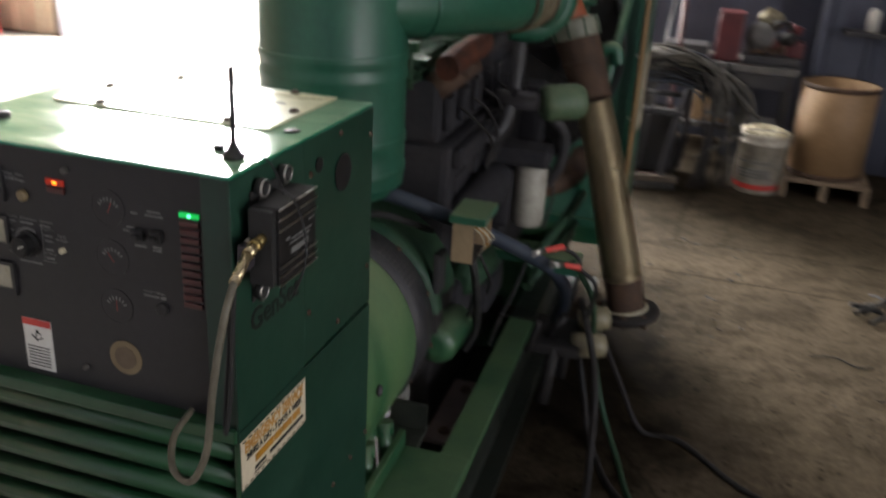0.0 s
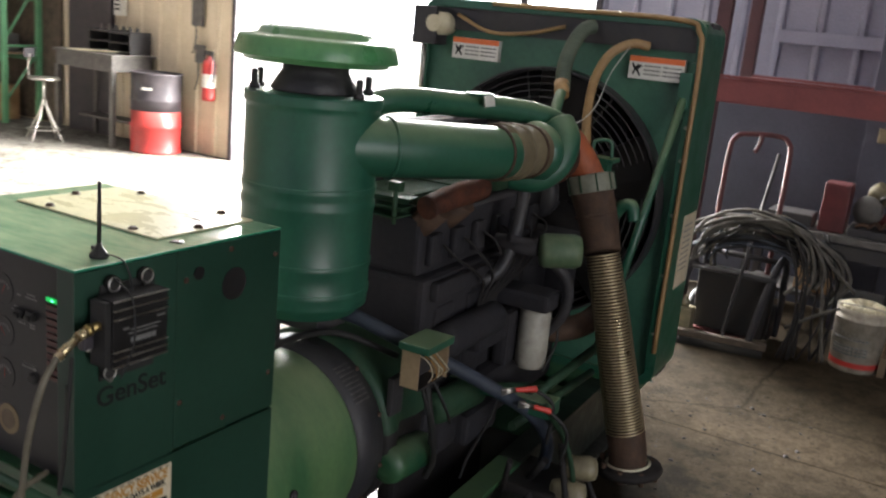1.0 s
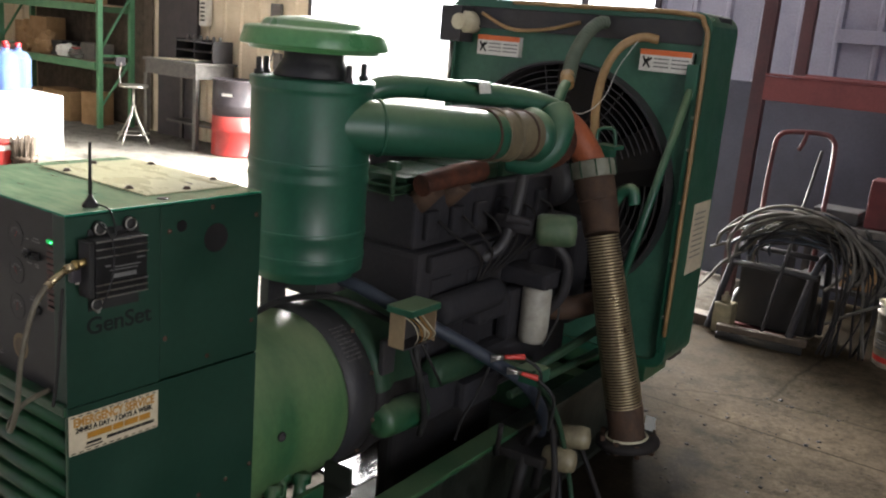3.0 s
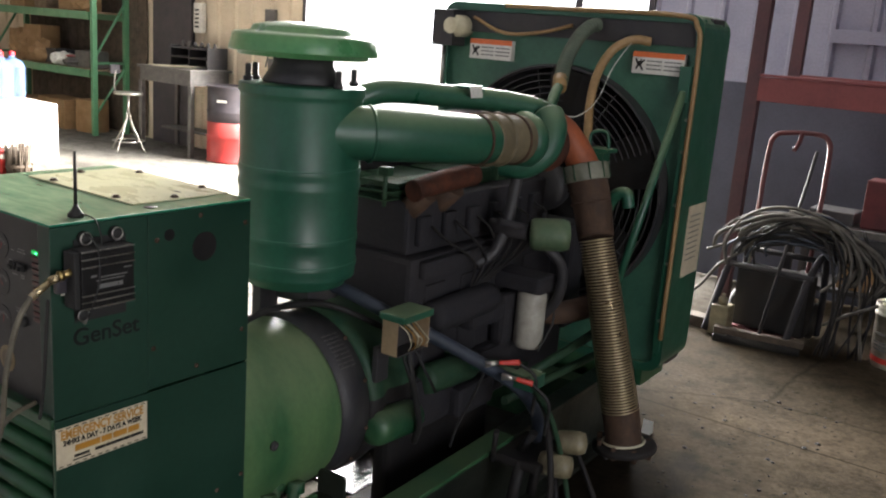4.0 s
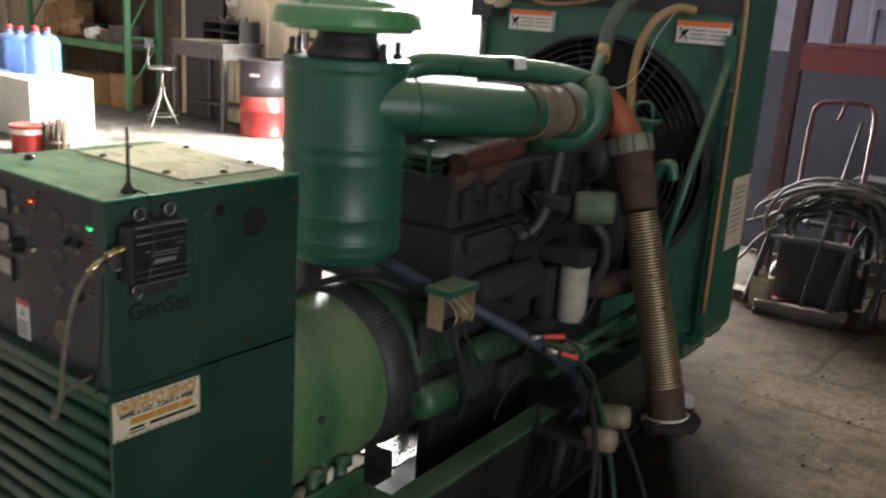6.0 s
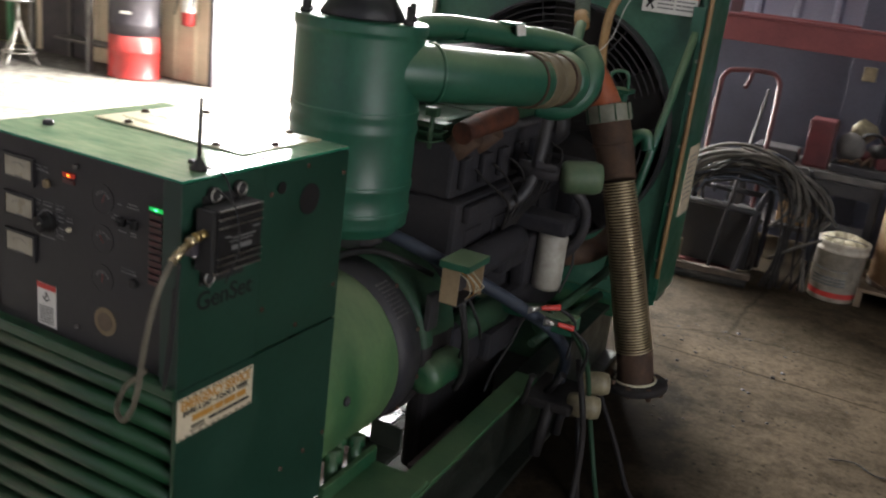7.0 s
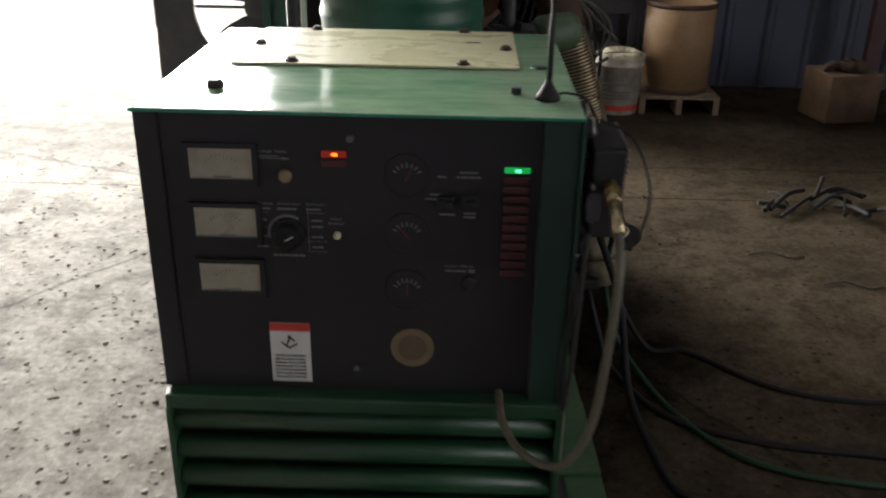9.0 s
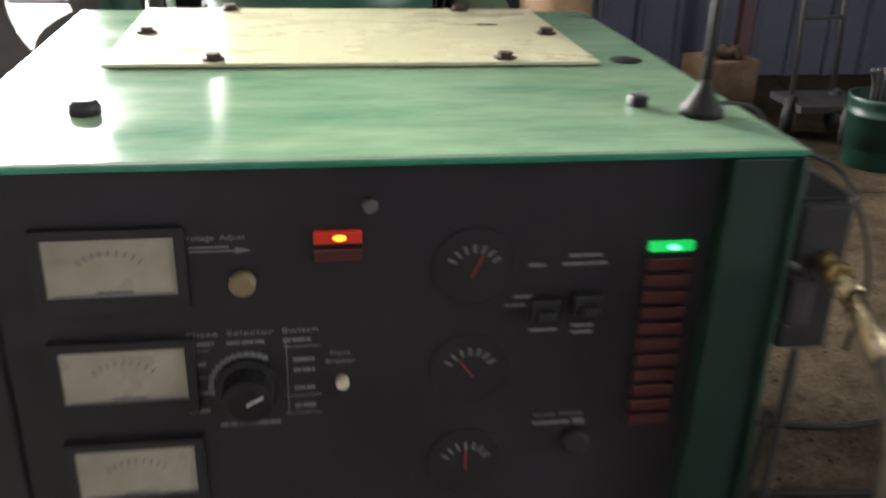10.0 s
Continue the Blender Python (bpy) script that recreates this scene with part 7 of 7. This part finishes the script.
for x, z, w, h, d, m in ((-11.9, 0.866, 0.34, 0.42, 0.3, CARDBOARD), (-11.45, 0.866, 0.42, 0.5, 0.3, CARDBOARD), (-11.0, 0.866, 0.3, 0.20, 0.3, BLACK), (-10.6, 0.866, 0.34, 0.14, 0.25, RED_PAINT), (-10.25, 0.866, 0.32, 0.22, 0.3, TABLE_GREY), (-11.8, 1.606, 0.5, 0.3, 0.3, CARDBOARD), (-11.2, 1.606, 0.4, 0.26, 0.3, WOOD), (-10.5, 1.606, 0.5, 0.34, 0.3, CARDBOARD), (-11.7, 0.0, 0.6, 0.34, 0.35, CARDBOARD), (-10.95, 0.0, 0.75, 0.40, 0.38, CARDBOARD), (-10.25, 0.0, 0.30, 0.44, 0.30, CARDBOARD)):
    bm = BM()
    bx(bm, x - w / 2, x + w / 2, 8.1 - d / 2, 8.1 + d / 2, z, z + h, 0.008, Matrix.Rotation(radians(rng.uniform(-8, 8)), 4, "Z"))
    whole("storage_carton", bm, m, (x, 8.1, z), "battered carton on the shelving" if m is CARDBOARD else "parts bin on the shelving", "carton", "goods on the shelving")

rng = random.Random(17)
for x, z, w, h, m, label in ((-11.75, 0.866, 0.30, 0.40, CARDBOARD, "crumpled brown paper sack on the shelving"), (-11.25, 0.866, 0.26, 0.30, CARDBOARD, "crumpled brown paper sack on the shelving"), (-10.75, 0.866, 0.22, 0.17, WHITE, "crumpled white wrapping on the shelving"), (-10.45, 0.866, 0.20, 0.13, TABLE_GREY, "grey rag heap on the shelving"), (-10.2, 1.606, 0.24, 0.24, CARDBOARD, "crumpled brown paper sack on the shelving")):
    bm = BM()
    bmesh.ops.create_icosphere(bm, subdivisions=3, radius=1.0)
    for v in bm.verts:
        k = 1 + rng.uniform(-0.16, 0.16)
        v.co = Vector((x + v.co.x * w * 0.62 * k, 7.98 + v.co.y * 0.16 * k, z + max(0.0, (v.co.z + 0.75) / 1.75) * h * k))
    whole("paper_sack", bm, m, (x, 7.98, z), label, "sack", "goods on the shelving")

PLACE = set_down((-8.45, 7.30, 0), (-8.54, 6.75, 0), 0.97)
stool = thing("shop_stool", (-8.45, 7.30, 0), "round steel shop stool with a small backrest", "stool")
bm = BM()
lathe(bm, [(0.02, 0.70), (0.165, 0.705), (0.175, 0.72), (0.170, 0.735), (0.10, 0.742)], (-8.45, 7.30, 0), seg=32)
part("seat", bm, STEEL, stool, "dull metal seat")
bm = BM()
rod(bm, (-8.45, 7.30, 0.42), (-8.45, 7.30, 0.71), 0.016, 10)
part("screw_post", bm, STEEL, stool)
for a in (20, 110, 200, 290):
    bm = BM()
    d = Vector((math.cos(radians(a)), math.sin(radians(a)), 0))
    tube(bm, [Vector((-8.45, 7.30, 0.48)) + d * 0.02, Vector((-8.45, 7.30, 0.36)) + d * 0.05, Vector((-8.45, 7.30, 0.01)) + d * 0.24], 0.011, 8)
    part("leg", bm, STEEL, stool)
bm = BM()
torus(bm, (-8.45, 7.30, 0.14), (0, 0, 1), 0.185, 0.008, 32, 6)
part("foot_ring", bm, STEEL, stool)
bm = BM()
tube(bm, [(-8.55, 7.30, 0.70), (-8.66, 7.28, 0.70), (-8.69, 7.27, 0.82), (-8.66, 7.27, 0.98)], 0.010, 8)
part("back_stem", bm, STEEL, stool)
bm = BM()
bx(bm, -8.69, -8.66, 7.20, 7.34, 0.94, 1.05, 0.012)
part("backrest", bm, IRON, stool)

PLACE = set_down((0, 0, 0), (-0.04, -0.66, 0))
table = thing("work_table", (-8.2, 8.05, 0), "scratched grey steel table with papers", "table")
bm = BM()
bx(bm, -8.80, -7.78, 7.74, 8.38, 1.00, 1.03, 0.004)
part("top", bm, TABLE_GREY, table)
bm = BM()
bx(bm, -8.77, -7.81, 7.77, 8.35, 0.84, 0.998, 0.004)
part("apron", bm, TABLE_GREY, table)
for x in (-8.76, -7.82):
    for y in (7.79, 8.33):
        bm = BM()
        bx(bm, x - 0.028, x + 0.028, y - 0.028, y + 0.028, 0, 0.84, 0.003)
        part("leg", bm, TABLE_GREY, table)
bm = BM()
bx(bm, -8.73, -7.85, 8.05, 8.33, 0.24, 0.27, 0.003)
part("shelf", bm, TABLE_GREY, table)
bm = BM()
for k in range(5):
    bx(bm, -8.62 + 0.09 * k, -8.37 + 0.09 * k, 7.78 + 0.03 * k, 8.05 + 0.03 * k, 1.032 + 0.004 * k, 1.035 + 0.004 * k)
whole("paper_stack", bm, CREAM, (-8.3, 7.95, 1.031), "loose yellowed papers on the table", "papers")
tray = thing("desk_organiser", (-7.9, 8.2, 1.031), "black desk organiser with small parts", "organiser")
for k in range(3):
    bm = BM()
    bx(bm, -8.55, -7.85, 8.05, 8.36, 1.033 + 0.11 * k, 1.050 + 0.11 * k, 0.003)
    part("shelf", bm, BLACK, tray)
for x in (-8.55, -8.2, -7.86):
    bm = BM()
    bx(bm, x - 0.008, x + 0.008, 8.05, 8.36, 1.05, 1.29, 0.002)
    part("divider", bm, BLACK, tray)
for k in range(6):
    bm = BM()
    lathe(bm, [(0.02, 0), (0.025, 0.03), (0.015, 0.07)], (-8.5 + 0.12 * k, 8.2, 1.271), seg=8)
    part("small_jar", bm, TABLE_GREY, tray)
PLACE = set_down((0, 0, 0), (-0.42, -0.69, -0.05))
wb = thing("wall_phone", (-8.1, 8.40, 1.55), "cream wall box with a grille", "wall box")
bm = BM()
bx(bm, -8.05, -7.91, 8.33, 8.418, 1.50, 1.86, 0.012)
part("case", bm, WHITE_PAINT, wb)
bm = BM()
for k in range(5):
    bx(bm, -8.015, -7.945, 8.322, 8.331, 1.56 + 0.05 * k, 1.585 + 0.05 * k)
part("grille", bm, BLACK, wb)
PLACE = set_down((0, 0, 0), (-0.0, -0.69, 0))
bm = BM()
bx(bm, -9.32, -8.55, 8.36, 8.42, 0, 2.15, 0.006)
dk = thing("door_2", (-9.1, 8.4, 0), "dark closed door in the tan wall", "door", kind="structure")
part("door_leaf", bm, DRUM_DARK, dk)
PLACE = set_down((-7.15, 8.02, 0), (-7.46, 7.40, 0))
drum = thing("steel_drum", (-7.15, 8.02, 0), "steel drum painted black above and red below", "drum")
prof = [(0.27, 0.0), (0.285, 0.004), (0.285, 0.02), (0.278, 0.03), (0.278, 0.28), (0.288, 0.295), (0.278, 0.31)]
bm = BM()
lathe(bm, prof + [(0.278, 0.47)], (-7.15, 8.02, 0), seg=40)
part("lower_half", bm, RED_PAINT, drum, "faded red lower half")
bm = BM()
lathe(bm, [(0.278, 0.47), (0.278, 0.575), (0.288, 0.59), (0.278, 0.605), (0.278, 0.86), (0.286, 0.868), (0.286, 0.885), (0.27, 0.886), (0.268, 0.872), (0.02, 0.87)], (-7.15, 8.02, 0), seg=40)
part("upper_half", bm, DRUM_DARK, drum, "black upper half")
bm = BM()
bars(bm, Matrix.Translation((-7.02, 7.752, 0.72)) @ Matrix.Rotation(radians(28), 4, "Z") @ Matrix(((1, 0, 0, 0), (0, 0, -1, 0), (0, 1, 0, 0), (0, 0, 0, 1))), words(170, -0.05, 0.07, 0, 0.03), 0, 0, 0.002)
part("drum_print", bm, WHITE, drum)
PLACE = set_down((0, 0, 0), (-0.16, -0.69, -0.12))
ext = thing("fire_extinguisher", (-6.75, 8.34, 0.75), "red fire extinguisher hung on the tan wall", "extinguisher")
bm = BM()
lathe(bm, [(0.05, 0), (0.075, 0.01), (0.078, 0.04), (0.078, 0.40), (0.06, 0.45), (0.025, 0.475), (0.022, 0.50)], (-6.75, 8.34, 0.75), seg=26)
part("cylinder", bm, RED_PAINT, ext)
bm = BM()
bx(bm, -6.80, -6.70, 8.32, 8.36, 1.25, 1.30, 0.005)
tube(bm, [(-6.70, 8.32, 1.27), (-6.64, 8.30, 1.15), (-6.65, 8.29, 0.95)], 0.012, 8)
part("valve", bm, BLACK, ext)
bm = BM()
lathe(bm, [(0.0785, 0.15), (0.0785, 0.30)], (-6.75, 8.34, 0.75), seg=26, caps=False)
part("label", bm, WHITE, ext)
for x, y0, z0, w, h in ((-7.0, 8.37, 1.55, 0.16, 0.36), (-6.95, 8.37, 1.15, 0.12, 0.2)):
    bm = BM()
    bx(bm, x - w / 2, x + w / 2, y0, 8.42, z0, z0 + h, 0.01)
    tube(bm, [(x, y0, z0), (x + 0.02, y0 - 0.02, z0 - 0.15), (x - 0.03, y0 - 0.01, z0 - 0.3)], 0.01, 6)
    whole("electrical_box", bm, TABLE_GREY, (x, 8.4, z0), "grey electrical box with conduit on the wall", "electrical box", "boxes on the wall")
PLACE = Matrix.Identity(4)


# big shop fan standing on the floor between the set and the open door
KC, KR = Vector((-1.92, 5.06, 0.722)), 0.372
fan = thing("shop_fan", (KC.x, KC.y, 0), "large black shop fan with broad blades standing on the floor", "fan")
bm = BM()
ring, edge = [], []
for k in range(72):
    c, s = math.cos(2 * math.pi * k / 72), math.sin(2 * math.pi * k / 72)
    ring.append((KC.x + KR * c, KC.z + KR * s))
    d = min(0.585 / max(abs(c), 1e-6), (0.425 if s > 0 else KC.z - 0.02) / max(abs(s), 1e-6))
    if c < 0 and s > 0:
        d = min(d, 0.646 / (0.80 * -c + 0.60 * s))
    edge.append((KC.x + c * d, KC.z + s * d))
hoop(bm, edge, ring, KC.y - 0.018, KC.y + 0.018)
part("fan_plate", bm, BLACK, fan, "black plate with a round opening")
bm = BM()
lathe(bm, [(0.04, 0), (0.085, 0.006), (0.09, 0.045), (0.07, 0.09)], (KC.x, KC.y - 0.045, KC.z), (0, 1, 0), 24)
part("hub", bm, BLACK, fan)
for k in range(3):
    a = radians(130 + 120 * k)
    e, t = Vector((math.cos(a), 0, math.sin(a))), Vector((-math.sin(a), 0, math.cos(a)))
    bm = BM()
    rows = []
    for j in range(7):
        r = 0.068 + 0.272 * j / 6
        half = 0.053 + 0.130 * math.sin(j / 6 * 1.9)
        rows.append([bm.verts.new(KC + e * r * (1.0 - 0.06 * abs(q) ** 2) + t * (q * half) + Vector((0, 0.03 * q, 0))) for q in (-1, -0.5, 0, 0.5, 1)])
    for p, q in zip(rows, rows[1:]):
        for n in range(4):
            bm.faces.new((p[n], p[n + 1], q[n + 1], q[n]))
    bmesh.ops.solidify(bm, geom=bm.faces[:], thickness=0.005)
    part("blade", bm, BLACK, fan)
for z in (KC.z - 0.03, KC.z + 0.03):
    bm = BM()
    rod(bm, (KC.x - KR - 0.03, KC.y + 0.15, z), (KC.x + KR + 0.03, KC.y + 0.15, z), 0.012, 8)
    part("motor_bar", bm, BLACK, fan)
for x in (-0.45, 0.45):
    bm = BM()
    bx(bm, KC.x + x - 0.03, KC.x + x + 0.03, KC.y - 0.25, KC.y + 0.25, 0.0, 0.04, 0.004)
    part("foot", bm, BLACK, fan)

# crumbs of concrete and grit on the floor towards the door
def grit(name, count, x0, x1, y0, y1, small, large, material, label, seed):
    rng = random.Random(seed)
    verts, faces = [], []
    for k in range(count):
        x, y = rng.uniform(x0, x1), rng.uniform(y0, y1)
        r = small + (large - small) * rng.random() ** 4
        flat = rng.uniform(0.25, 0.7)
        n, a0, base = rng.choice((4, 5, 6)), rng.uniform(0, 6.28), len(verts)
        for j in range(n):
            a = a0 + 2 * math.pi * j / n
            q = r * rng.uniform(0.7, 1.15)
            verts.append((x + q * math.cos(a), y + q * math.sin(a), 0.0005))
        for j in range(n):
            a = a0 + 2 * math.pi * j / n
            q = r * rng.uniform(0.35, 0.75)
            verts.append((x + q * math.cos(a), y + q * math.sin(a), r * flat * rng.uniform(0.7, 1.2)))
        for j in range(n):
            i = (j + 1) % n
            faces.append((base + j, base + i, base + n + i, base + n + j))
        faces.append(tuple(base + n + j for j in range(n)))
    me = bpy.data.meshes.new(name)
    me.from_pydata(verts, [], faces)
    me.materials.append(material)
    return tagged(new(name, me), label, "grit", kind="stuff")


grit("floor_grit", 5200, -3.6, -1.25, 0.3, 4.6, 0.0022, 0.013, PALE_STONE, "pale concrete crumbs scattered over the floor", 21)
grit("floor_grit", 700, -3.6, -1.25, 0.3, 4.6, 0.002, 0.010, RUBBER, "dark specks of grit on the floor", 22)
grit("floor_grit", 900, -0.4, 2.2, 1.9, 5.4, 0.0020, 0.007, SCRAP_AND_SHADE, "dark specks of grit on the floor", 23)
grit("oily_clumps", 240, -0.80, 0.15, 3.35, 4.65, 0.003, 0.014, SCRAP_AND_SHADE, "dark oily clumps of dirt on the concrete", 24)
